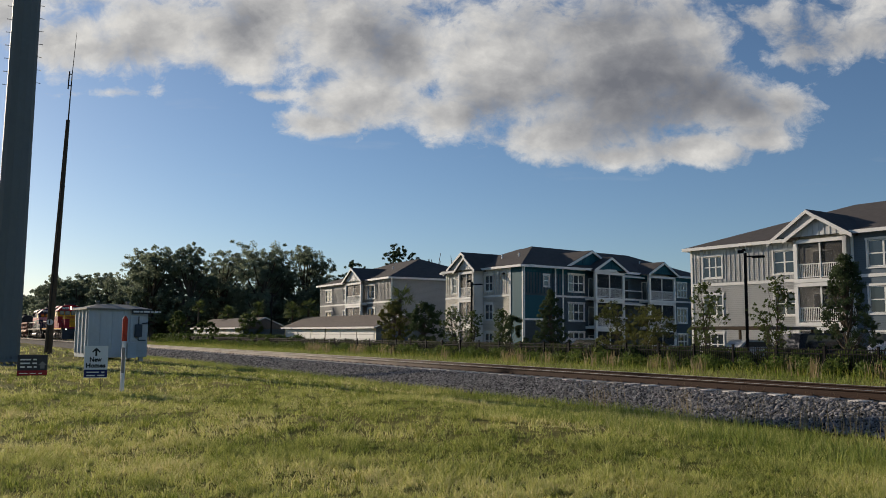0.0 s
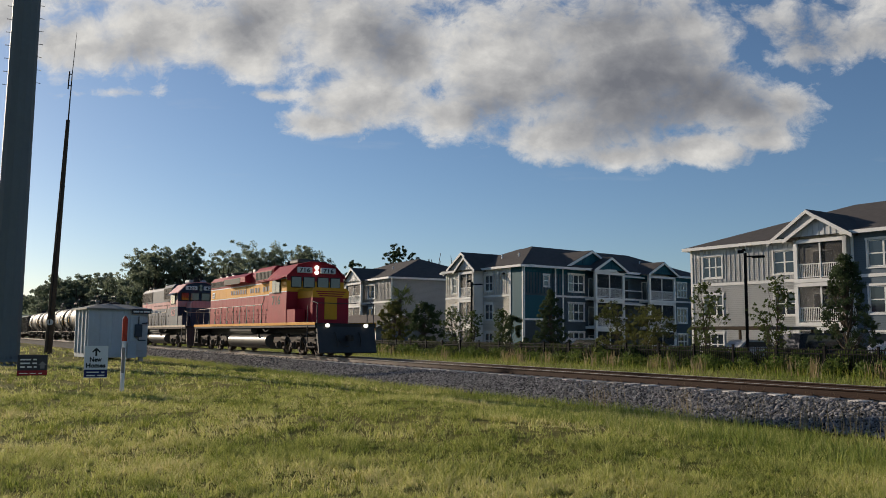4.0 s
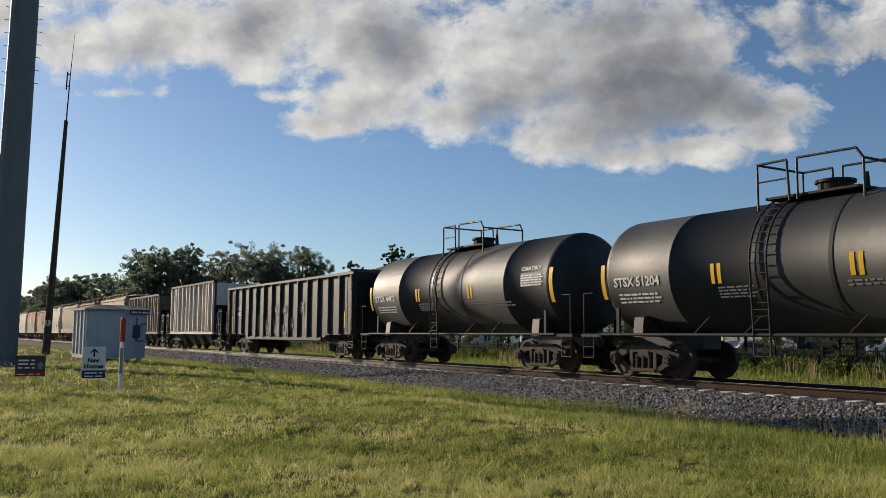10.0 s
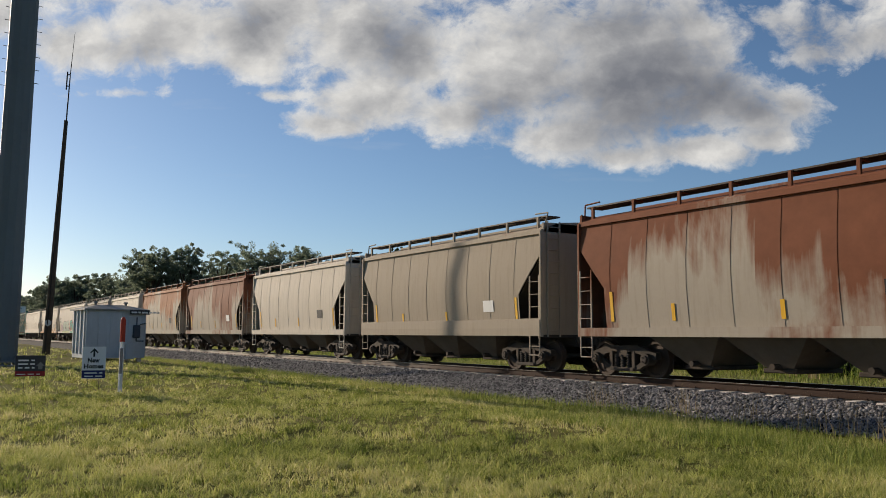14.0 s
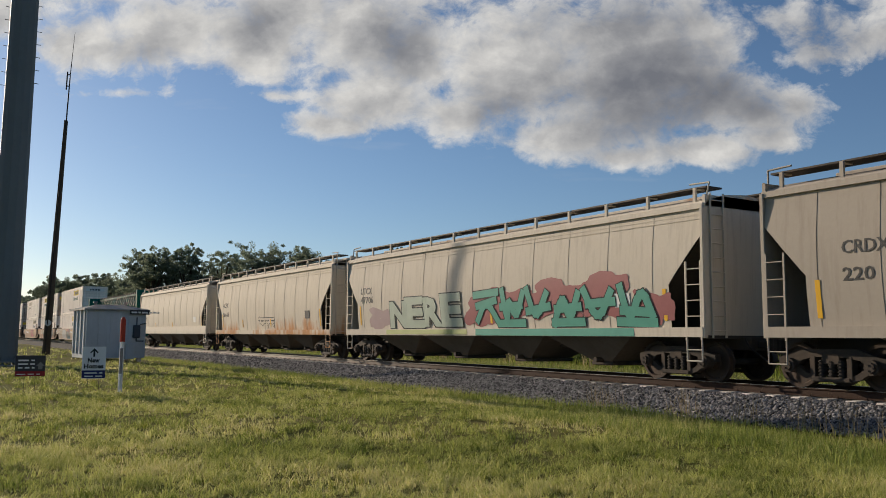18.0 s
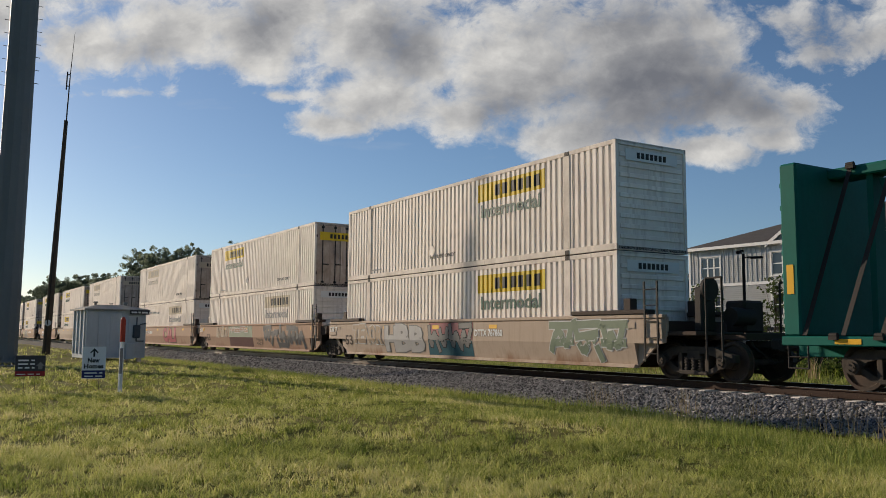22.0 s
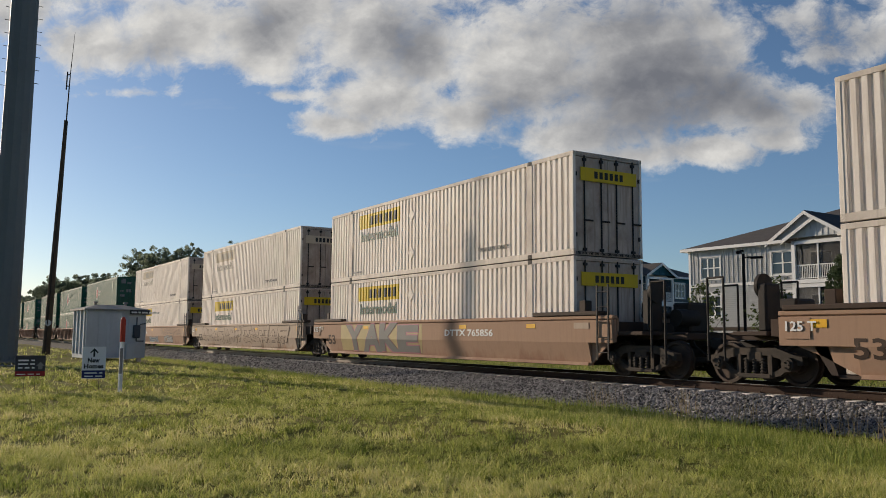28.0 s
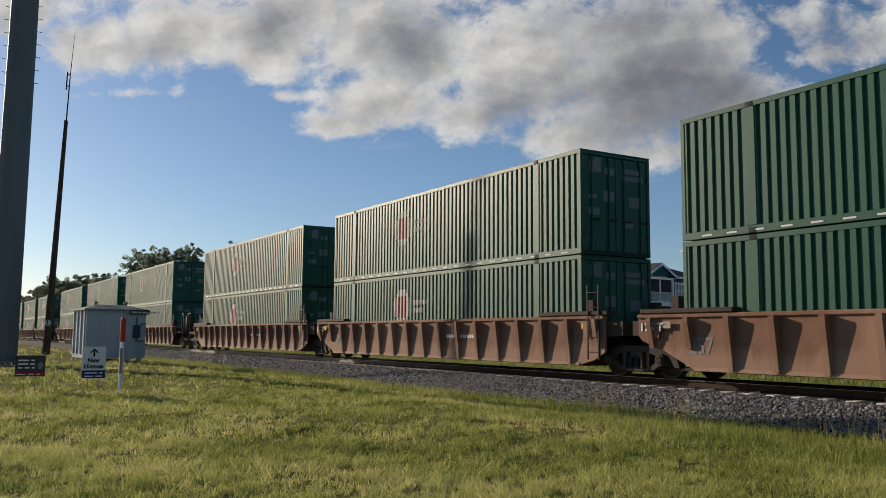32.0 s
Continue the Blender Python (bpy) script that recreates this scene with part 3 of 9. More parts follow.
# ---- poles, shed and signs on the lawn ----
M_GALV = surface("weathered_steel_pole", (0.17, 0.19, 0.195), 0.6, 0.1, (0.12, 0.125, 0.12), 0.5, 0.4, 0.4, 0.05)
M_POLEWOOD = surface("creosoted_pole", (0.085, 0.068, 0.052), 0.85, 0.0, (0.04, 0.032, 0.026), 0.5, 1.5, 0.5, 0.4)
M_METER = surface("meter_box_paint", (0.06, 0.075, 0.095), 0.5, 0.1, (0.03, 0.035, 0.04), 0.4)
M_SHED = surface("painted_shed_metal", (0.50, 0.54, 0.57), 0.5, 0.1, (0.28, 0.28, 0.27), 0.4, 0.8, 0.4, 0.05)
M_SHEDROOF = surface("shed_roof_metal", (0.30, 0.30, 0.28), 0.6, 0.1, (0.13, 0.12, 0.10), 0.8, 0.8, 0.3)
M_ORANGE = plain("marker_orange", (0.45, 0.055, 0.03), 0.5)
M_SIGNWHITE = plain("sign_white", (0.74, 0.74, 0.74), 0.5)
M_SIGNNAVY = plain("sign_navy", (0.025, 0.03, 0.11), 0.5)
M_SIGNGREY = plain("sign_dark_grey", (0.05, 0.05, 0.055), 0.5)
M_SIGNMAROON = plain("sign_red", (0.25, 0.025, 0.03), 0.5)


def build_poles():
    bx, by, bz = -38.2, 2.88, -0.29
    p = thing("transmission_pole", pose(bx, by, bz, -0.45, 0.0, 0), "huge tapered grey steel transmission pole on a bolted base", "pole")
    g = Geo()
    n = 12
    def ring(z, r, dx=0.0):
        return [(r * math.cos(2 * math.pi * (i + 0.5) / n), r * math.sin(2 * math.pi * (i + 0.5) / n), z) for i in range(n)]
    g.loft([ring(0.25, 0.585), ring(8, 0.555), ring(16, 0.52), ring(26, 0.46), ring(34, 0.40)], True, True, 0, False)
    part("shaft", g, M_GALV, p, "twelve-sided steel shaft")
    part("base_plate", Geo().cyl((0, 0, 0.14), (0, 0, 0.25), 0.78, 0.78, 24), M_GALV, p)
    part("footing", Geo().cyl((0, 0, -0.3), (0, 0, 0.03), 0.95, 0.95, 24), M_TIE, p)
    for k in range(16):
        a = 2 * math.pi * k / 16
        part("anchor_bolt", shared("anchor_bolt", lambda: Geo().cyl((0, 0, 0.0), (0, 0, 0.38), 0.03, None, 8).cyl((0, 0, 0.25), (0, 0, 0.31), 0.055, None, 6).cyl((0, 0, 0.06), (0, 0, 0.12), 0.055, None, 6), M_GALV), M_GALV, p, at=pose(0.68 * math.cos(a), 0.68 * math.sin(a), 0))
    for k in range(8):
        z = 11.3 + 0.55 * k
        for s in (-1, 1):
            part("step_bolt", shared("step_bolt", lambda: Geo().cyl((0, 0, 0), (0, 0.16, 0), 0.012, None, 6).cyl((0, 0.15, 0), (0, 0.17, 0), 0.022, None, 6), M_STEEL), M_STEEL, p, at=pose(0, s * 0.52, z + (0.27 if s > 0 else 0), 0, 0, 0 if s > 0 else 180))
    a = thing("antenna_pole", pose(-50.0, 5.88, -0.16), "tall dark wooden pole, slightly leaning, topped by a whip antenna", "pole")
    lean = Vector((0.129, 0.0155, 1.0))

    def up(z, dx=0.0, dy=0.0):
        return tuple(lean * z + Vector((dx, dy, 0)))
    part("wooden_pole", Geo().cyl(up(-0.4), up(12.42), 0.205, 0.096, 14), M_POLEWOOD, a)
    part("antenna_mast", Geo().cyl(up(11.9, 0.1), up(14.7, 0.1), 0.04, 0.03, 8), M_STEEL, a)
    part("antenna_whip", Geo().cyl(up(14.7, 0.1), up(17.05, 0.12, 0.05), 0.024, 0.009, 6), M_STEEL, a)
    part("antenna_clamp", Geo().cyl(up(14.0, 0.1, -0.14), up(14.95, 0.1, -0.14), 0.035, None, 8).rod([up(14.2, 0.1), up(14.2, 0.1, -0.16)], 0.03).rod([up(14.8, 0.1), up(14.8, 0.1, -0.16)], 0.03), M_STEEL, a)
    part("pole_tag", Geo().cyl((0.42, -0.02, 1.7), (0.46, -0.03, 1.7), 0.16, None, 14), M_SHED, a)
    part("conduit", Geo().rod([up(0, 0.24, -0.08), up(9, 0.16, -0.05)], 0.03), M_STEEL, a)


def build_shed():
    w, l, h = 2.35, 2.75, 2.30
    sh = thing("signal_shed", pose(-44.4, 8.0, -0.20, 0, 0, 96), "pale grey sheet-metal railway signal shed on short legs", "shed")
    part("body", Geo().box(-l / 2, l / 2, -w / 2, w / 2, 0.03, h, 0.02), M_SHED, sh)
    for k in range(6):
        u = -l / 2 + (k + 0.0) * l / 5.0
        part("panel_seam", Geo().box(u - 0.02, u + 0.02, -w / 2 - 0.025, -w / 2 - 0.001, 0.05, h - 0.02), M_SHED, sh)
    for k in range(4):
        u = -w / 2 + 0.25 + k * (w - 0.5) / 3
        part("wall_rib", Geo().box(-l / 2 - 0.06, -l / 2 - 0.001, u - 0.06, u + 0.06, 0.24, h - 0.02, 0.01), M_SHED, sh)
    ov, zr = 0.16, h + 0.30
    ring = [[(-l / 2 - ov, -w / 2 - ov, h), (l / 2 + ov, -w / 2 - ov, h), (l / 2 + ov, w / 2 + ov, h), (-l / 2 - ov, w / 2 + ov, h)], [(-l / 2 - ov, -w / 2 - ov, h + 0.07), (l / 2 + ov, -w / 2 - ov, h + 0.07), (l / 2 + ov, w / 2 + ov, h + 0.07), (-l / 2 - ov, w / 2 + ov, h + 0.07)], [(-l / 2 + 0.75, -0.08, zr), (l / 2 - 0.75, -0.08, zr), (l / 2 - 0.75, 0.08, zr), (-l / 2 + 0.75, 0.08, zr)]]
    rf = part("roof", Geo().loft(ring, True, True, 0, False), M_SHEDROOF, sh, "low hipped sheet roof with an overhang")
    for u in (-0.72, 0.72):
        part("roof_vent", Geo().cyl((u, -0.1, zr - 0.04), (u, -0.1, zr + 0.08), 0.06, None, 10).cyl((u, -0.1, zr + 0.08), (u, -0.1, zr + 0.15), 0.12, 0.09, 10), M_SHEDROOF, rf)
    nm = part("name_board", Geo().box(0.55, l / 2 + 0.12, -w / 2 - 0.19, -w / 2 - 0.165, h - 0.17, h + 0.05), M_SIGNGREY, sh, "dark name board along the eave")
    bars(nm, 0.62, -w / 2 - 0.19, h - 0.11, 1.35, 0.16, 1, M_WHITE)
    part("door", Geo().box(0.55, 1.2, -w / 2 - 0.05, -w / 2 - 0.002, 0.35, 2.05, 0.01), M_SHED, sh)
    part("meter_box", Geo().box(l / 2 - 0.62, l / 2 - 0.30, -w / 2 - 0.24, -w / 2 - 0.03, 1.0, 1.62, 0.03).cyl((l / 2 - 0.46, -w / 2 - 0.14, 1.62), (l / 2 - 0.46, -w / 2 - 0.14, 2.0), 0.03, None, 8).rod([(l / 2 - 0.3, -w / 2 - 0.12, 1.66), (l / 2 + 0.0, -w / 2 - 0.12, 1.7)], 0.03).rod([(l / 2 - 0.46, -w / 2 - 0.14, 1.0), (l / 2 - 0.46, -w / 2 - 0.14, 0.85), (l / 2 - 0.1, -w / 2 - 0.12, 0.85)], 0.03), M_METER, sh, "dark blue-grey meter box with bent conduits")
    part("small_cabinet", Geo().box(0.35, 0.75, -w / 2 - 0.45, -w / 2 - 0.2, 0.0, 0.75, 0.02), M_SHED, sh)
    for x in (-l / 2 + 0.2, l / 2 - 0.2):
        for y in (-w / 2 + 0.2, w / 2 - 0.2):
            part("leg", Geo().box(x - 0.09, x + 0.09, y - 0.09, y + 0.09, -0.3, 0.23), M_TIE, sh)


def build_signs():
    turn = 80
    m = thing("yard_sign", pose(-19.44, 3.23, -0.31, 0, 0, turn) @ Matrix.Diagonal((0.88, 1, 0.96, 1)), "white and navy yard sign on a wire stand", "sign", "yard signs on the lawn")
    part("board", Geo().box(-0.265, 0.265, -0.006, 0.006, 0.38, 1.08), M_SIGNWHITE, m)
    part("navy_strip", Geo().box(-0.262, 0.262, -0.010, -0.0065, 0.39, 0.56), M_SIGNNAVY, m)
    bars(m, -0.2, -0.0105, 0.49, 0.4, 0.05, 1, M_WHITE)
    bars(m, -0.2, -0.0105, 0.42, 0.4, 0.05, 1, M_WHITE, seed=3)
    ar = Geo()
    ar.prism([(-0.022, 0.86), (0.022, 0.86), (0.022, 0.98), (0.075, 0.93), (0.095, 0.955), (0.0, 1.045), (-0.095, 0.955), (-0.075, 0.93), (-0.022, 0.98)], "y", -0.010, -0.0065)
    part("arrow", ar, M_DARKLET, m)
    part("lettering", fit_words("New", 0.27, 0.105, M_DARKLET, 0.002, 0.045), M_DARKLET, m, at=pose(-0.14, -0.008, 0.73))
    part("lettering", fit_words("Homes", 0.44, 0.105, M_DARKLET, 0.002, 0.045), M_DARKLET, m, at=pose(-0.22, -0.008, 0.60))
    st = Geo()
    for s in (-1, 1):
        st.rod([(s * 0.125, 0.01, -0.15), (s * 0.125, 0.01, 0.9)], 0.005)
    st.rod([(-0.125, 0.01, 0.2), (0.125, 0.01, 0.2)], 0.005)
    part("wire_stand", st, M_STEEL, m)
    q = thing("yard_sign", pose(-20.9, 2.16, -0.36, 0, 0, 85) @ Matrix.Diagonal((0.87, 1, 0.95, 1)), "dark grey and red yard sign on a wire stand", "sign", "yard signs on the lawn")
    part("board", Geo().box(-0.345, 0.345, -0.006, 0.006, 0.44, 0.92), M_SIGNGREY, q)
    part("red_strip", Geo().box(-0.342, 0.342, -0.010, -0.0065, 0.445, 0.56), M_SIGNMAROON, q)
    bars(q, -0.3, -0.0105, 0.48, 0.55, 0.04, 1, M_WHITE)
    for k in range(3):
        bars(q, -0.28, -0.0075, 0.62 + 0.085 * k, 0.38, 0.07, 1, M_WHITE, seed=k)
    part("arrow", Geo().prism([(0.18, 0.60), (0.28, 0.60), (0.28, 0.68), (0.33, 0.68), (0.23, 0.77), (0.13, 0.68), (0.18, 0.68)], "y", -0.010, -0.0065), M_GREYLET, q)
    st = Geo()
    for s in (-1, 1):
        st.rod([(s * 0.125, 0.01, -0.15), (s * 0.125, 0.01, 0.9)], 0.005)
    part("wire_stand", st, M_STEEL, q)
    k = thing("cable_marker", pose(-19.65, 3.82, -0.31, 0.5, 0.4, 75), "white marker post with an orange domed top", "marker post")
    part("post", Geo().cyl((0, 0, -0.2), (0, 0, 1.18), 0.045, 0.045, 14), M_SIGNWHITE, k)
    g = Geo().cyl((0, 0, 1.14), (0, 0, 1.62), 0.056, 0.056, 14)
    g.cyl((0, 0, 1.62), (0, 0, 1.68), 0.056, 0.02, 14)
    part("cap", g, M_ORANGE, k, "orange domed cap")
    panel(k, "label", -0.03, 0.03, -0.047, 0.45, 1.0, M_GREYLET)


# ---- the far side: fence, garages, houses ----
M_IRON = surface("fence_black_iron", (0.007, 0.007, 0.008), 0.7, 0.0, (0.015, 0.014, 0.013), 0.3)


def siding(name, color, lap=0.15, vertical=False):
    """Painted boards: the laps are fine relief, the battens are built."""
    n = Nodes(name)
    p = n.coord()
    sep = n.t.nodes.new("ShaderNodeSeparateXYZ")
    n.put(sep, 0, p)
    fine = n.noise(p, 9, 4)
    big = n.noise(p, 0.5, 3)
    col = n.mix(n.math("MULTIPLY", big, 0.35), color, tuple(c * 0.78 for c in color))
    if not vertical:
        saw = n.math("FRACT", n.math("DIVIDE", sep.outputs[2], lap))
        gap = n.ramp(saw, ((0.0, 0.0), (0.12, 1.0)))
        col = n.mix(gap, tuple(c * 0.45 for c in color), col)
        n.bump(n.math("SUBTRACT", 1.0, saw), 0.5, 0.02)
    else:
        n.bump(fine, 0.1, 0.01)
    return n.done(col, 0.6, 0.0, Specular_IOR_Level=0.15)


M_BARK = surface("bark", (0.10, 0.08, 0.06), 0.9, 0.0, (0.05, 0.04, 0.03), 0.5, 3.0, 0.4, 0.6)
M_TRIM = surface("white_trim", (0.84, 0.83, 0.80), 0.5, 0.0, (0.5, 0.48, 0.45), 0.3, 1.0, 0.2, 0.05)
M_SHINGLE = surface("grey_shingles", (0.095, 0.088, 0.085), 0.9, 0.0, (0.05, 0.046, 0.044), 0.5, 2.0, 0.0, 0.6)
M_SHINGLE2 = surface("brown_grey_shingles", (0.16, 0.14, 0.125), 0.9, 0.0, (0.09, 0.08, 0.07), 0.5, 2.0, 0.0, 0.6)
S_GREY = siding("siding_grey", (0.635, 0.645, 0.64))
S_BATTEN = siding("batten_grey", (0.575, 0.585, 0.585), 0.15, True)
S_CREAM = siding("siding_cream", (0.86, 0.82, 0.73))
S_TEAL = siding("siding_teal", (0.016, 0.085, 0.115), 0.15, True)
S_BLUE = siding("siding_blue_grey", (0.12, 0.155, 0.185))
S_DULL = siding("siding_dull_grey", (0.34, 0.345, 0.34))
M_SCREEN = surface("porch_dark", (0.05, 0.05, 0.05), 0.7, 0.0, (0.03, 0.03, 0.03), 0.3)
M_BLIND = surface("window_blind", (0.45, 0.44, 0.42), 0.6, 0.0, (0.3, 0.3, 0.28), 0.2, 3.0)


def mesh_screen():
    """Fine dark insect mesh: most of what is behind shows through."""
    n = Nodes("insect_mesh")
    n.done((0.02, 0.02, 0.022), 0.7)
    tr = n.node("ShaderNodeBsdfTransparent", 0)
    mx = n.node("ShaderNodeMixShader", 0, (), i0=0.5, i1=tr, i2=n.bsdf.outputs[0])
    n.t.links.new(mx, n.out.inputs[0])
    return n.mat


M_MESH = mesh_screen()


class Front:
    """One straight wall of a house: u runs along it, z up, n out of it."""

    def __init__(self, house, x, y, angle, z0=-0.6):
        self.house, self.m = house, pose(x, y, z0, 0, 0, angle)

    def part(self, name, geo, mat, label="", parent=None):
        if parent is None:
            return part(name, geo, mat, self.house, label, self.m)
        return part(name, geo, mat, parent, label)

    def wall(self, u0, u1, z0, z1, mat, holes=(), t=0.2):
        us = sorted(set([u0, u1] + [h[0] for h in holes] + [h[1] for h in holes]))
        zs = sorted(set([z0, z1] + [h[2] for h in holes] + [h[3] for h in holes]))
        def full(i, j):
            if not (0 <= i < len(us) - 1 and 0 <= j < len(zs) - 1):
                return False
            u, z = (us[i] + us[i + 1]) / 2, (zs[j] + zs[j + 1]) / 2
            return not any(h[0] < u < h[1] and h[2] < z < h[3] for h in holes)
        v = [(u, y, z) for u in us for z in zs for y in (0.0, t)]
        at = lambda i, j, k: (i * len(zs) + j) * 2 + k
        f = []
        for i in range(len(us) - 1):
            for j in range(len(zs) - 1):
                if not full(i, j):
                    continue
                f.append((at(i, j, 0), at(i + 1, j, 0), at(i + 1, j + 1, 0), at(i, j + 1, 0)))
                f.append((at(i, j, 1), at(i, j + 1, 1), at(i + 1, j + 1, 1), at(i + 1, j, 1)))
                for di, dj, p0, p1 in ((-1, 0, (i, j), (i, j + 1)), (1, 0, (i + 1, j), (i + 1, j + 1)), (0, -1, (i, j), (i + 1, j)), (0, 1, (i, j + 1), (i + 1, j + 1))):
                    if not full(i + di, j + dj):
                        f.append((at(*p0, 0), at(*p1, 0), at(*p1, 1), at(*p0, 1)))
        keep = sorted(set(q for c in f for q in c))
        new_index = {q: k for k, q in enumerate(keep)}
        g = Geo().add([v[q] for q in keep], [tuple(new_index[q] for q in c) for c in f])
        return self.part("wall", g, mat)

    def battens(self, u0, u1, z0, z1, mat, pitch=0.42, holes=()):
        k = 0
        u = u0 + pitch / 2
        while u < u1:
            segs = [(z0, z1)]
            for h in holes:
                if h[0] - 0.08 < u < h[1] + 0.08:
                    segs = [s for a, b in segs for s in ((a, min(b, h[2] - 0.1)), (max(a, h[3] + 0.12), b)) if s[1] - s[0] > 0.1]
            for a, b in segs:
                self.part("batten", Geo().box(u - 0.03, u + 0.03, -0.035, -0.002, a, b), mat)
            u += pitch

    def window(self, u, z, w, h, lights=2, depth=0.1):
        g = Geo()
        for a, b, c, d in ((u - 0.11, u, z - 0.02, z + h + 0.02), (u + w, u + w + 0.11, z - 0.02, z + h + 0.02), (u - 0.16, u + w + 0.16, z + h + 0.02, z + h + 0.18), (u - 0.14, u + w + 0.14, z - 0.13, z - 0.02)):
            g.box(a, b, -0.05, 0.06, c, d)
        fr = self.part("window", g, M_TRIM)
        for k in range(lights):
            a, b = u + k * w / lights, u + (k + 1) * w / lights
            s = Geo()
            for q in ((a, a + 0.06, z, z + h), (b - 0.06, b, z, z + h), (a, b, z, z + 0.06), (a, b, z + h - 0.06, z + h), (a, b, z + h / 2 - 0.04, z + h / 2 + 0.04)):
                s.box(q[0], q[1], 0.02, 0.09, q[2], q[3])
            self.part("sash", s, M_TRIM, "", fr)
            self.part("pane", Geo().box(a + 0.05, b - 0.05, 0.055, 0.065, z + 0.05, z + h - 0.05), M_GLASS, "", fr)
            self.part("blind", Geo().box(a + 0.05, b - 0.05, 0.10, 0.11, z + h * (0.5 if k % 2 else 0.62), z + h - 0.05), M_BLIND, "", fr)
        return (u, u + w, z, z + h)

    def porch(self, u0, u1, z, h, d=1.5, single=True):
        """A deep screened balcony between white piers."""
        b = self.part("balcony", Geo().box(u0, u1, -d, 0.0, z - 0.28, z, 0.02), M_TRIM, "white balcony with a railing")
        for a in (u0, u1 - 0.28):
            self.part("pier", Geo().box(a, a + 0.28, -d, -d + 0.28, z, z + h), M_TRIM, "", b)
        self.part("screen_post", Geo().box((u0 + u1) / 2 - 0.05, (u0 + u1) / 2 + 0.05, -d + 0.08, -d + 0.18, z, z + h), M_TRIM, "", b)
        self.part("header", Geo().box(u0, u1, -d, -d + 0.25, z + h - 0.25, z + h), M_TRIM, "", b)
        rl = Geo().box(u0 + 0.28, u1 - 0.28, -d + 0.1, -d + 0.16, z + 0.98, z + 1.05).box(u0 + 0.28, u1 - 0.28, -d + 0.1, -d + 0.16, z + 0.08, z + 0.13)
        self.part("rail", rl, M_TRIM, "", b)
        n = int((u1 - u0 - 0.6) / 0.13)
        row = Geo()
        for k in range(n):
            u = u0 + 0.34 + k * (u1 - u0 - 0.68) / max(1, n - 1)
            if single:
                part("baluster", shared("baluster", lambda: Geo().box(-0.018, 0.018, -0.018, 0.018, 0.1, 1.0), M_TRIM), M_TRIM, b, at=pose(u, -d + 0.13, z))
            else:
                row.box(u - 0.018, u + 0.018, -d + 0.112, -d + 0.148, z + 0.1, z + 1.0)
        if not single:
            tagged(self.part("balustrade", row, M_TRIM, "", b), kind="stuff")
        for u, w in ((u0 + 0.28, (u0 + u1) / 2 - 0.05), ((u0 + u1) / 2 + 0.05, u1 - 0.28)):
            self.part("insect_screen", Geo().box(u, w, -d + 0.17, -d + 0.175, z, z + h - 0.25), M_MESH, "", b)
        self.part("back_wall", Geo().box(u0 + 0.02, u1 - 0.02, 0.02, 0.12, z, z + h), M_SCREEN, "", b)
        self.part("sliding_door", Geo().box(u0 + 0.5, u0 + 2.2, -0.03, 0.0, z + 0.02, z + 2.1), M_TRIM, "", b)
        self.part("door_pane", Geo().box(u0 + 0.58, u0 + 1.32, -0.05, -0.03, z + 0.1, z + 2.02).box(u0 + 1.40, u0 + 2.12, -0.05, -0.03, z + 0.1, z + 2.02), M_GLASS, "", b)

    def gable(self, u0, u1, z, rise, d=1.7, over=0.35, back=3.0, mat=None):
        um = (u0 + u1) / 2
        k = rise / ((u1 - u0) / 2)
        self.part("gable_roof", Geo().prism([(u0 - over, z - over * k), (um, z + rise), (u1 + over, z - over * k), (u1 + over, z - over * k + 0.14), (um, z + rise + 0.16), (u0 - over, z - over * k + 0.14)], "y", -d - 0.25, back), M_SHINGLE)
        self.part("gable_wall", Geo().prism([(u0, z - 0.02), (u1, z - 0.02), (um, z + rise - 0.03)], "y", -d, -d + 0.12), mat or S_BATTEN)
        for s in (-1, 1):
            a = u0 - over if s < 0 else u1 + over
            self.part("bargeboard", Geo().prism([(a, z - over * k - 0.16), (um, z + rise - 0.14), (um, z + rise + 0.12), (a, z - over * k + 0.12)], "y", -d - 0.33, -d - 0.255), M_TRIM)
        n = int((u1 - u0) / 0.42)
        for i in range(1, n):
            u = u0 + i * (u1 - u0) / n
            top = z + rise - abs(u - um) * k - 0.1
            if top > z + 0.2:
                self.part("batten", Geo().box(u - 0.03, u + 0.03, -d - 0.03, -d - 0.002, z, top), mat or S_BATTEN)


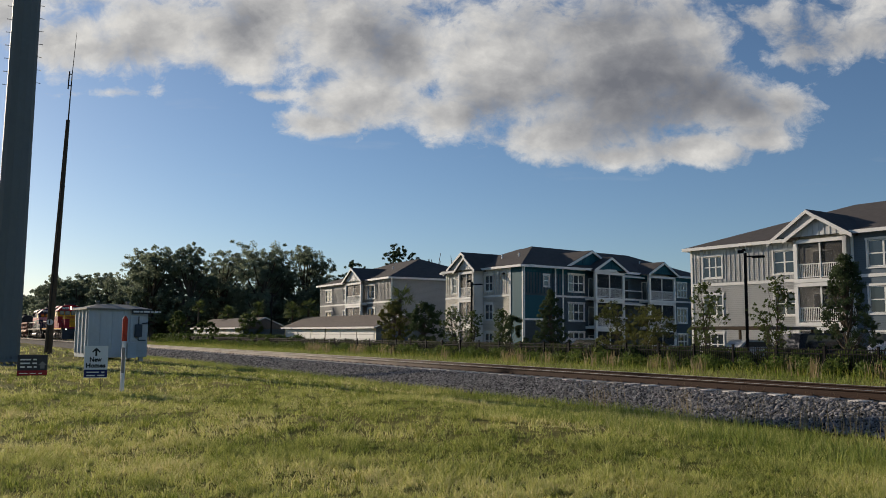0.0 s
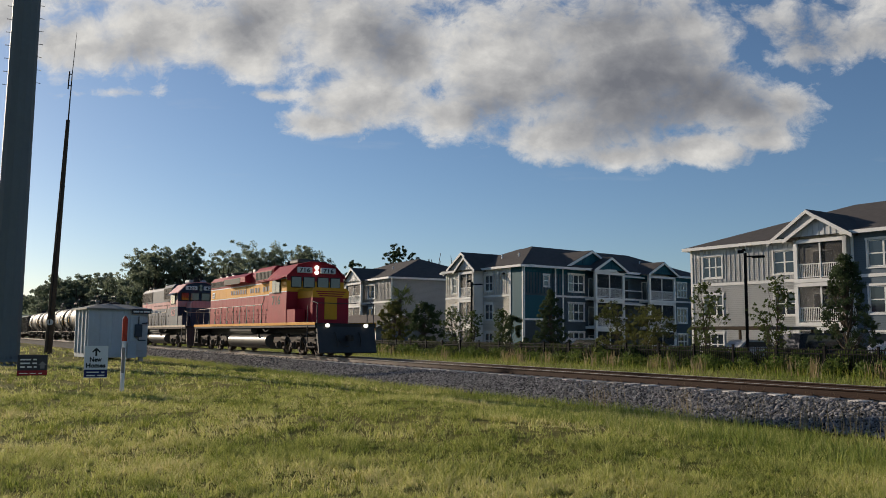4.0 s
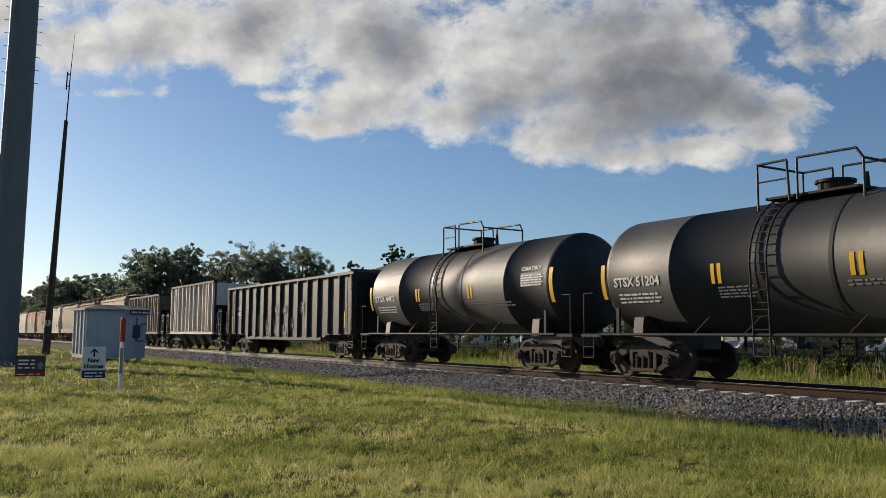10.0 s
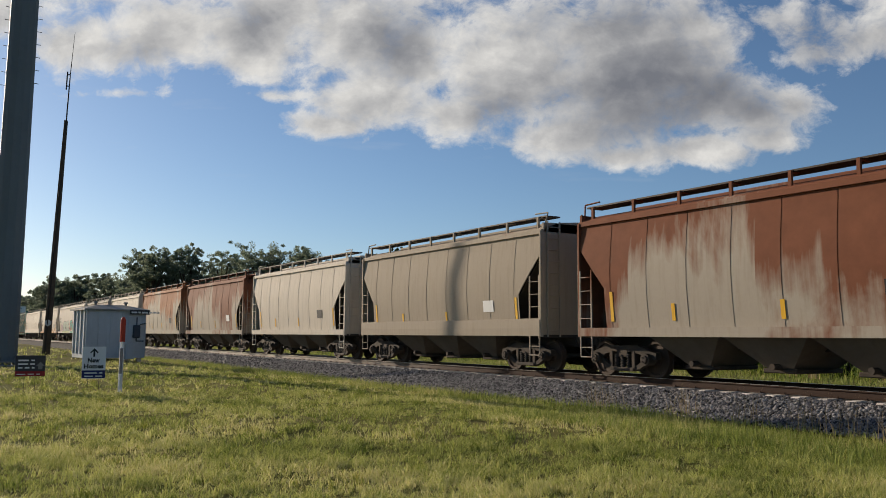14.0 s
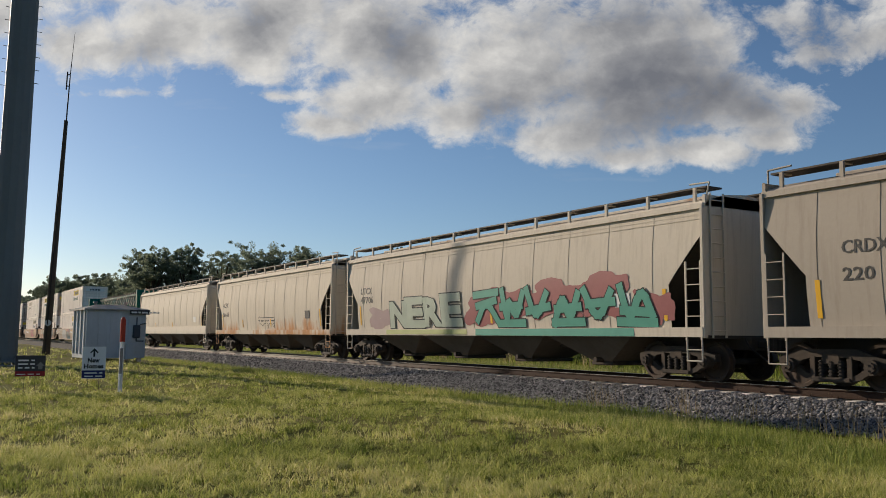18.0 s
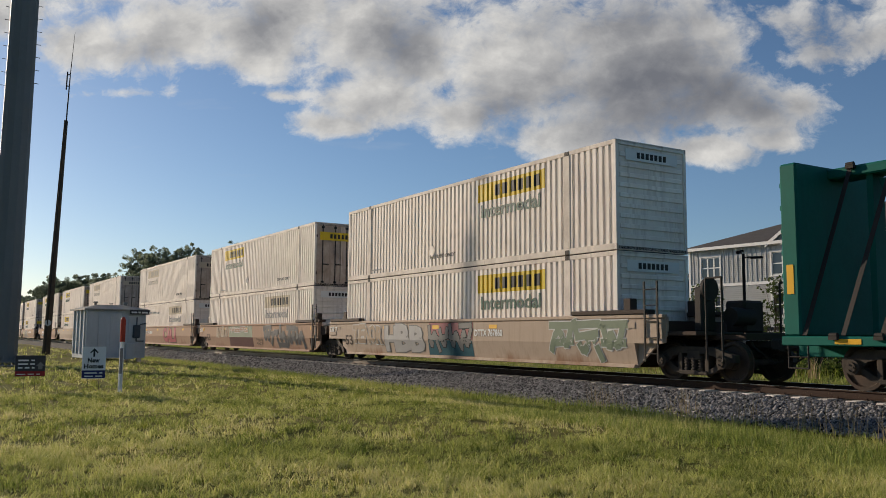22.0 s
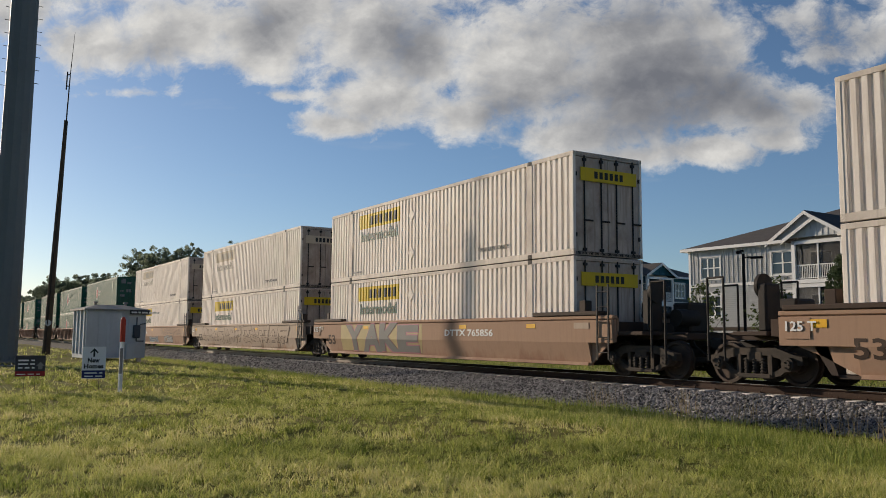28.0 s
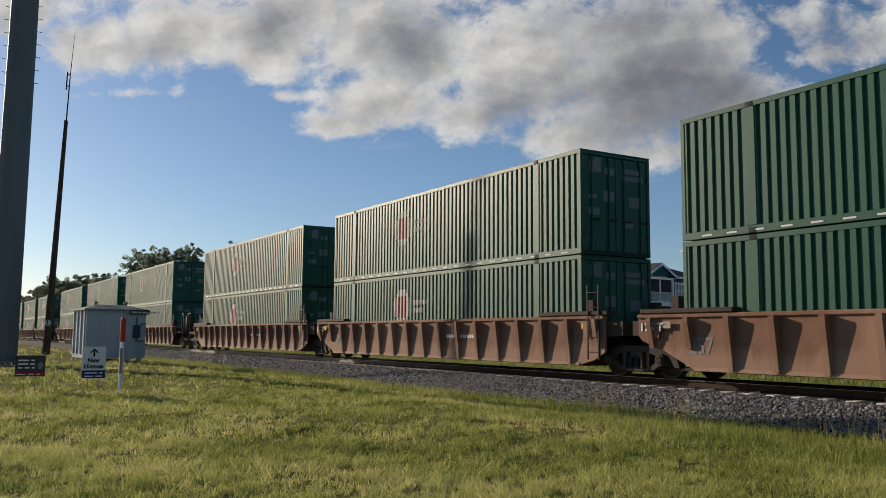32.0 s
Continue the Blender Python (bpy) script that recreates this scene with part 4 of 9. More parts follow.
def hip_roof(house, x0, x1, y0, y1, z, pitch=0.42, over=0.5, mat=None):
    """A hipped roof with fascia over a rectangle."""
    a, b, c, d = x0 - over, x1 + over, y0 - over, y1 + over
    w = min(b - a, d - c) / 2
    if b - a > d - c:
        r0, r1 = (a + w, (c + d) / 2), (b - w, (c + d) / 2)
    else:
        r0, r1 = ((a + b) / 2, c + w), ((a + b) / 2, d - w)
    zr = z + w * pitch
    P = [(a, c, z), (b, c, z), (b, d, z), (a, d, z), (*r0, zr), (*r1, zr)]
    if b - a > d - c:
        F = [(0, 1, 5, 4), (1, 2, 5), (2, 3, 4, 5), (3, 0, 4)]
    else:
        F = [(0, 1, 4), (1, 2, 5, 4), (2, 3, 5), (3, 0, 4, 5)]
    F.append((3, 2, 1, 0))
    rf = part("roof", Geo().add(P, F), mat or M_SHINGLE, house)
    g = Geo()
    g.box(a, b, c - 0.03, c, z - 0.22, z + 0.02).box(a, b, d, d + 0.03, z - 0.22, z + 0.02).box(a - 0.03, a, c, d, z - 0.22, z + 0.02).box(b, b + 0.03, c, d, z - 0.22, z + 0.02)
    part("fascia", g, M_TRIM, rf)
    part("soffit", Geo().box(a, b, c, d, z - 0.06, z - 0.01), M_TRIM, rf)
    for k in range(3):
        u = a + (b - a) * (0.3 + 0.2 * k)
        part("roof_vent", Geo().cyl((u, c + w * 0.5, z + w * 0.5 * pitch - 0.1), (u, c + w * 0.5, z + w * 0.5 * pitch + 0.4), 0.08, None, 8), M_TRIM, rf)
    return rf


FL = 3.05
BASE = -1.0


def house_right():
    """Three storeys; a long front along the lot, a gabled stack of balconies, and a wing that stands forward."""
    h = thing("apartment_house", pose(0, 0, 0), "grey three-storey apartment house with white trim and screened balconies", "house", "apartment houses beyond the fence")
    f = Front(h, -48.88, 53.59, 3, BASE)
    W = 15.2
    top = 3 * FL
    holes = []
    for k in range(3):
        z = k * FL + 0.6
        holes.append(f.window(1.2, z, 1.8, 1.65, 3))
        holes.append(f.window(7.65, z, 1.75, 1.65, 2))
    f.wall(0, W, 0, 2 * FL, S_GREY, holes)
    f.wall(0, W, 2 * FL, top, S_BATTEN, holes)
    f.battens(0.2, 10.3, 2 * FL + 0.2, top - 0.1, S_BATTEN, 0.42, holes)
    f.part("band_board", Geo().box(-0.03, W, -0.05, 0.0, 2 * FL - 0.08, 2 * FL + 0.14), M_TRIM)
    f.part("corner_board", Geo().box(-0.04, 0.16, -0.045, 0.0, 0, top), M_TRIM)
    for k in range(3):
        f.porch(10.25, 14.2, k * FL + 0.0, FL - 0.3, 1.5)
    f.part("balcony_side", Geo().box(14.0, 14.2, -1.5, 0.0, 0, top), M_TRIM)
    f.gable(10.1, 14.35, top - 0.05, 1.25, 1.5, 0.45, 4.0)
    f.gable(8.0, 13.3, top + 0.12, 1.75, 0.15, 0.6, 5.0)
    f.part("wall_lamp", Geo().box(5.0, 5.25, -0.2, -0.01, top - 0.55, top - 0.4, 0.02), M_IRON)
    g = Front(h, -33.9, 53.3, 3, BASE)
    hl = []
    for k in range(3):
        hl.append(g.window(0.5, k * FL + 0.6, 2.1, 1.75, 2))
        hl.append(g.window(4.4, k * FL + 0.6, 2.1, 1.75, 2))
    g.wall(-0.6, 16, 0, top, S_BLUE, hl)
    g.part("band_board", Geo().box(-0.6, 16, -0.05, 0.0, 2 * FL - 0.08, 2 * FL + 0.14), M_TRIM)
    g.part("corner_board", Geo().box(-0.64, -0.45, -0.06, 0.0, 0, top), M_TRIM)
    e = Front(h, -48.88, 53.59, 93, BASE)
    hs = [e.window(4, k * FL + 0.6, 1.8, 1.65, 2) for k in range(3)]
    e.wall(0.2, 18, 0, top, S_GREY, hs)
    r = hip_roof(h, 0, 32, 0, 18, top, 0.36, 0.5)
    r.matrix_basis = f.m
    r = hip_roof(h, -0.6, 16, 0, 14, top + 0.02, 0.34, 0.5)
    r.matrix_basis = g.m


def house_middle():
    h = thing("apartment_house", pose(0, 0, 0), "teal, grey and cream three-storey apartment house with gabled balconies", "house", "apartment houses beyond the fence")
    top = 3 * FL
    # lit front
    f = Front(h, -82.03, 51.33, 1, BASE)
    holes = []
    W = 13.0
    for k in range(3):
        holes.append(f.window(-0.1, k * FL + 0.6, 0.95, 1.65, 1))
        holes.append(f.window(6.35, k * FL + 0.6, 1.4, 1.65, 2))
    f.wall(-1.5, 10.9, 0, 2 * FL, S_CREAM, holes)
    f.wall(-1.5, 10.9, 2 * FL, top, S_BATTEN, holes)
    f.wall(10.9, W, 0, top, S_TEAL)
    f.battens(-1.4, 10.9, 2 * FL + 0.2, top, S_BATTEN, 0.42, holes)
    f.part("band_board", Geo().box(-1.5, 10.9, -0.05, 0, 2 * FL - 0.08, 2 * FL + 0.12), M_TRIM)
    f.part("corner_board", Geo().box(10.75, 10.95, -0.06, 0, 0, top), M_TRIM)
    f.part("corner_board", Geo().box(W - 0.16, W + 0.02, -0.06, 0, 0, top), M_TRIM)
    for k in range(3):
        f.porch(2.9, 5.95, k * FL + 0.0, FL - 0.3, 1.25, False)
    f.part("balcony_side", Geo().box(5.8, 5.95, -1.25, 0.0, 0, top), M_TRIM)
    f.gable(2.75, 6.1, top - 0.05, 1.25, 1.25, 0.4, 4.0)
    f.gable(-0.8, 5.3, top + 0.05, 1.85, 0.15, 0.6, 5.0)
    for u in (5.2, 9.6):
        f.part("wall_lamp", Geo().box(u, u + 0.35, -0.25, -0.01, top - 0.85, top - 0.65, 0.03), M_IRON)
    # shaded side, running away from the track
    s = Front(h, -69.2, 52.6, 97, BASE)
    hl = []
    hl.append(s.window(1.9, 2 * FL + 1.0, 0.75, 1.1, 1))
    for k in range(3):
        hl.append(s.window(5.55, k * FL + 0.6, 2.35, 1.75, 3))
        hl.append(s.window(24.2, k * FL + 0.6, 1.8, 1.65, 3))
    s.wall(-1.02, 30, 0, 2 * FL, S_BLUE, hl)
    s.wall(-1.02, 30, 2 * FL, top, S_TEAL, hl)
    s.part("lower_teal", Geo().box(-1.02, 3.6, -0.012, 0.0, 1.2 * FL, 2 * FL), S_TEAL)
    s.part("band_board", Geo().box(3.6, 30, -0.05, 0, 2 * FL - 0.08, 2 * FL + 0.12), M_TRIM)
    s.part("band_board", Geo().box(-1.02, 3.6, -0.05, -0.013, 1.2 * FL - 0.1, 1.2 * FL + 0.1), M_TRIM)
    for u in (-1.0, 3.5, 4.6):
        s.part("corner_board", Geo().box(u, u + 0.16, -0.06, 0, 0, top), M_TRIM)
    s.battens(-0.8, 8.0, 2 * FL + 0.25, top, S_TEAL, 0.42, hl)
    for u0, u1 in ((8.1, 12.85), (17.1, 21.9)):
        for k in range(3):
            s.porch(u0, u1, k * FL + 0.0, FL - 0.3, 1.5, False)
        s.gable(u0, u1, top - 0.05, 1.25, 1.5, 0.4, 4.0, S_TEAL)
    s.gable(4.9, 12.8, top + 0.1, 1.8, 0.2, 0.4, 6.0, S_TEAL)
    for k in (1, 2):
        s.part("stair_rail", Geo().box(13.2, 17.0, -0.6, -0.5, k * FL + 0.9, k * FL + 1.0), M_TRIM)
        s.part("stair_door", Geo().box(14.2, 15.2, -0.03, 0.0, k * FL, k * FL + 2.1), M_SCREEN)
        s.part("stair_roof", Geo().slab([(13.0, 0, k * FL + 2.75), (17.0, 0, k * FL + 2.75), (17.0, -1.0, k * FL + 2.5), (13.0, -1.0, k * FL + 2.5)], 0.12), M_TRIM)
    r = hip_roof(h, 0, 30.0, 0, 13.5, top, 0.40, 0.5)
    r.matrix_basis = s.m
    r = hip_roof(h, -1.5, W - 0.2, 0, 12, top - 0.02, 0.40, 0.5)
    r.matrix_basis = f.m
    b = Front(h, -83.53, 51.30, 91, BASE)
    b.wall(0.2, 12, 0, top, S_GREY)


def house_left():
    h = thing("apartment_house", pose(0, 0, 0), "grey apartment house with a gabled balcony behind the garages", "house", "apartment houses beyond the fence")
    top = 3 * FL
    f = Front(h, -118.77, 50.9, -3, BASE)
    holes = []
    for k in range(3):
        holes.append(f.window(2.45, k * FL + 0.6, 2.35, 1.6, 2))
        holes.append(f.window(9.3, k * FL + 0.6, 0.8, 1.6, 1))
        holes.append(f.window(18.0, k * FL + 0.6, 2.2, 1.7, 2))
    f.wall(0, 25, 0, 2 * FL, S_DULL, holes)
    f.wall(0, 25, 2 * FL, top, S_DULL, holes)
    f.battens(0.2, 25, 2 * FL + 0.2, top, S_DULL, 0.42, holes)
    f.part("band_board", Geo().box(0, 25, -0.05, 0, 2 * FL - 0.08, 2 * FL + 0.12), M_TRIM)
    for k in range(3):
        f.porch(12.1, 17.6, k * FL + 0.0, FL - 0.3, 0.9, False)
    f.gable(11.9, 17.8, top, 1.6, 0.9, 0.4, 4.0)
    s = Front(h, -118.77 + 25 * math.cos(radians(3)), 50.9 - 25 * math.sin(radians(3)), 87, BASE)
    hs = [s.window(8.0, k * FL + 0.6, 2.0, 1.6, 2) for k in range(3)]
    s.wall(0, 16, 0, top, S_DULL, hs)
    s.part("corner_board", Geo().box(0.0, 0.2, -0.06, 0, 0, top), M_TRIM)
    r = hip_roof(h, 0, 25, 0, 16, top, 0.38, 0.5)
    r.matrix_basis = f.m


def garage(x, y, angle, length, label):
    g = thing("garage", pose(x, y, -0.6, 0, 0, angle), label, "garage", "low garages beyond the fence")
    w, e = 6.5, 2.5
    n = int(length / 4.7)
    part("wall", Geo().box(0, length, 0, w, 0, e), S_CREAM, g)
    for k in range(n):
        u = 0.35 + k * (length - 0.5) / n
        d = part("garage_door", Geo().box(u, u + (length - 0.5) / n - 0.3, -0.05, -0.004, 0.05, 2.2, 0.01), M_TRIM, g)
        for q in range(3):
            part("door_groove", Geo().box(u + 0.02, u + (length - 0.5) / n - 0.32, -0.057, -0.051, 0.55 + 0.52 * q, 0.58 + 0.52 * q), M_GREYLET, d)
    P = 0.42 * (w / 2 + 0.5)
    rf = part("roof", Geo().prism([(-0.5, e - 0.02), (w / 2, e + P), (w + 0.5, e - 0.02), (w + 0.5, e - 0.16), (-0.5, e - 0.16)], "x", -0.5, length + 0.5), M_SHINGLE2, g)
    part("fascia", Geo().box(-0.5, length + 0.5, -0.54, -0.505, e - 0.2, e + 0.02), M_TRIM, rf)
    part("gable_trim", Geo().prism([(-0.5, e - 0.16), (w / 2, e + P - 0.14), (w + 0.5, e - 0.16), (w + 0.5, e + 0.0), (w / 2, e + P + 0.02), (-0.5, e + 0.0)], "x", length + 0.505, length + 0.54), M_TRIM, rf)
    part("gable_wall", Geo().prism([(0, e - 0.2), (w, e - 0.2), (w / 2, e + P - 0.2)], "x", length - 0.1, length + 0.004), S_BLUE, g)
    part("end_wall", Geo().box(length, length + 0.02, 0, w, 0, e), S_BLUE, g)
    part("downpipe", Geo().box(length * 0.5 - 0.05, length * 0.5 + 0.05, -0.12, -0.06, 0, e - 0.1), M_IRON, g)


def build_houses():
    house_right()
    house_middle()
    house_left()
    garage(-117.4, 45.0, 0, 28.8, "long low cream garage with a brown-grey shingle roof")
    garage(-149.6, 40.6, 0, 26.4, "low cream garage half hidden by shrubs")


def build_fence():
    y = 33.4
    post = fixed(Geo().box(-0.045, 0.045, -0.045, 0.045, -0.7, 0.62).box(-0.055, 0.055, -0.055, 0.055, 0.62, 0.66).mesh("post", M_IRON))
    picket = fixed(Geo().box(-0.013, 0.013, -0.013, 0.013, -0.62, 0.55).mesh("picket", M_IRON))
    fc = thing("fence", pose(0, y, 0), "black iron picket fence along the verge", "fence", kind="structure")
    pk = Geo()
    for k in range(50):
        u = -6 - 2.44 * k
        part("post", post, M_IRON, fc, at=pose(u, 0, 0))
        for z in (0.48, 0.30, -0.52):
            part("rail", shared("fence_rail", lambda: Geo().box(-2.40, -0.045, -0.018, 0.018, 0, 0.04), M_IRON), M_IRON, fc, at=pose(u, 0, z))
        for q in range(1, 20):
            v = u - q * 2.44 / 20
            if k < 15:
                part("picket", picket, M_IRON, fc, at=pose(v, 0, 0))
            else:
                pk.box(v - 0.013, v + 0.013, -0.013, 0.013, -0.62, 0.55)
    tagged(part("far_pickets", pk, M_IRON, fc), kind="stuff")


def lamp_post(x, y, h, turn):
    l = thing("lot_lamp", pose(x, y, -0.6, 0, 0, turn), "black parking lot lamp on a square pole", "street lamp", "parking lot lamps")
    part("pole", Geo().box(-0.075, 0.075, -0.075, 0.075, 0.3, h), M_IRON, l)
    part("base", Geo().cyl((0, 0, -0.2), (0, 0, 0.35), 0.26, None, 14), M_TIE, l)
    part("arm", Geo().box(0.07, 0.5, -0.03, 0.03, h - 0.28, h - 0.18), M_IRON, l)
    part("lamp_head", Geo().box(0.4, 1.15, -0.2, 0.2, h - 0.32, h - 0.2, 0.03), M_IRON, l)
    part("camera_box", Geo().box(-0.42, -0.08, -0.1, 0.1, h + 0.0, h + 0.18, 0.03), M_IRON, l)


def parked_car(x, y, angle, mat, tall, label):
    c = thing("parked_car", pose(x, y, -0.6, 0, 0, angle), label, "car", "cars in the parking lot")
    L, H = (4.6, 1.45) if not tall else (5.0, 1.85)
    low = [(-L / 2, 0.35), (-L / 2, 0.85), (-L / 2 + 0.2, 0.95), (L / 2 - 1.2, 0.98), (L / 2 - 0.1, 0.8), (L / 2, 0.5), (L / 2 - 0.05, 0.3)]
    part("body", Geo().prism(low, "y", -0.88, 0.88), mat, c)
    up = [(-L / 2 + 0.15, 0.95), (-L / 2 + (0.25 if tall else 0.7), H - 0.05), (-L / 2 + 0.9, H), (L / 2 - 2.3, H), (L / 2 - 1.3, 0.97)]
    part("cabin", Geo().prism(up, "y", -0.74, 0.74), mat, c)
    part("side_glass", Geo().prism([(-L / 2 + 0.45, 1.0), (-L / 2 + 0.75, H - 0.12), (L / 2 - 2.35, H - 0.12), (L / 2 - 1.6, 1.0)], "y", -0.75, -0.742), M_GLASSDARK, c)
    part("windscreen", Geo().slab([(L / 2 - 1.27, -0.66, 1.02), (L / 2 - 1.27, 0.66, 1.02), (L / 2 - 2.22, 0.62, H - 0.06), (L / 2 - 2.22, -0.62, H - 0.06)], 0.01), M_GLASSDARK, c)
    for u in (-L / 2 + 0.85, L / 2 - 0.9):
        for s in (-1, 1):
            w = part("wheel", Geo().cyl((u, s * 0.74, 0.33), (u, s * 0.90, 0.33), 0.33, None, 18), M_IRON, c)
            part("rim", Geo().cyl((u, s * 0.9, 0.33), (u, s * 0.91, 0.33), 0.2, None, 12), M_SHED, w)
    for s in (-1, 1):
        part("headlight", Geo().box(L / 2 - 0.14, L / 2 + 0.01, s * 0.65 - 0.16, s * 0.65 + 0.16, 0.62, 0.76, 0.02), M_SIGNWHITE, c)


def build_lot():
    n = Nodes("lot_asphalt")
    p = n.coord()
    n.bump(n.noise(p, 30, 4), 0.3, 0.01)
    lot = n.done(n.mix(n.noise(p, 0.6, 5), (0.045, 0.045, 0.047), (0.075, 0.072, 0.07)), 0.9)
    solid("parking_lot", Geo().box(-75, 20, 37.0, 47.5, -0.75, -0.535), lot, "grey asphalt parking lot before the houses", "pavement", kind="structure")
    lamp_post(-34.9, 43.0, 6.75, 25)
    lamp_post(-68.5, 45.0, 6.7, 25)
    lamp_post(-117.8, 43.0, 7.3, 25)
    car_dark = surface("car_paint_dark", (0.03, 0.035, 0.05), 0.25, 0.3, (0.05, 0.05, 0.05), 0.2)
    car_silver = surface("car_paint_silver", (0.4, 0.41, 0.43), 0.25, 0.5, (0.2, 0.2, 0.2), 0.2)
    car_white = surface("car_paint_white", (0.6, 0.6, 0.6), 0.25, 0.0, (0.4, 0.4, 0.4), 0.2)
    parked_car(-29.6, 43.2, 70, car_dark, True, "dark blue pickup parked behind the fence")
    parked_car(-25.4, 44.0, 60, car_silver, False, "silver car parked behind the fence")
    parked_car(-51.5, 45.0, 75, car_silver, False, "silver car parked under a tree")
    parked_car(-36.2, 45.6, 80, car_white, False, "white car parked under the carport")
    cp = thing("carport", pose(-37.2, 46.4, -0.6, 0, 0, 4), "small flat-roofed brown carport in the parking lot", "carport")
    part("roof", Geo().box(-2.9, 2.9, -2.6, 2.6, 2.1, 2.28, 0.02), M_SHINGLE2, cp)
    part("fascia", Geo().box(-2.94, 2.94, -2.64, -2.602, 2.06, 2.27), M_BARK, cp)
    for u in (-2.7, 2.7):
        for w in (-2.4, 2.4):
            part("post", Geo().box(u - 0.07, u + 0.07, w - 0.07, w + 0.07, 0.0, 2.1), M_BARK, cp)


# ---- trees ----
L_OAK = grass_material("oak_leaves", (0.05, 0.075, 0.024), (0.085, 0.115, 0.036), (0.14, 0.165, 0.055), 0.5)
# far woods: paler, greyer leaves, the haze of distance put into their colour
L_HAZE = grass_material("far_leaves_hazed", (0.12, 0.155, 0.11), (0.20, 0.24, 0.165), (0.30, 0.33, 0.22), 0.6)
L_LIGHT = grass_material("young_leaves", (0.065, 0.08, 0.022), (0.11, 0.12, 0.036), (0.18, 0.155, 0.06), 0.5)
L_WEEDS = grass_material("weed_leaves", (0.05, 0.085, 0.018), (0.09, 0.135, 0.028), (0.17, 0.19, 0.05), 0.45)
L_PINE = grass_material("dark_needles", (0.032, 0.055, 0.026), (0.055, 0.08, 0.036), (0.085, 0.11, 0.05), 0.45)


def leaves(name, centres, radii, per, size, mat, parent, seed, flat=0.8):
    """A crown: clumps of small leaf faces round many twig ends, with gaps between."""
    rng = np.random.default_rng(seed)
    c = np.repeat(np.asarray(centres, float), per, 0)
    r = np.repeat(np.asarray(radii, float), per)
    n = len(c)
    d = rng.normal(size=(n, 3))
    d /= np.linalg.norm(d, axis=1)[:, None]
    pos = c + d * (r * (0.35 + 0.65 * rng.random(n) ** 0.5))[:, None] * np.array([1, 1, flat])
    s = size * (0.6 + 0.8 * rng.random(n))
    a = rng.normal(size=(n, 3))
    a /= np.linalg.norm(a, axis=1)[:, None]
    b = np.cross(a, d + 0.01)
    b /= np.linalg.norm(b, axis=1)[:, None] + 1e-9
    v = np.empty((n, 4, 3))
    v[:, 0] = pos - a * s[:, None]
    v[:, 1] = pos + b * s[:, None] * 0.55
    v[:, 2] = pos + a * s[:, None]
    v[:, 3] = pos - b * s[:, None] * 0.55
    me = bpy.data.meshes.new(name)
    me.vertices.add(n * 4)
    me.vertices.foreach_set("co", v.reshape(-1))
    me.loops.add(n * 4)
    me.loops.foreach_set("vertex_index", np.arange(n * 4, dtype=np.int32))
    me.polygons.add(n)
    me.polygons.foreach_set("loop_start", (np.arange(n) * 4).astype(np.int32))
    me.update(calc_edges=True)
    me.materials.append(mat)
    ob = new(name, me)
    ob.parent = parent
    return ob


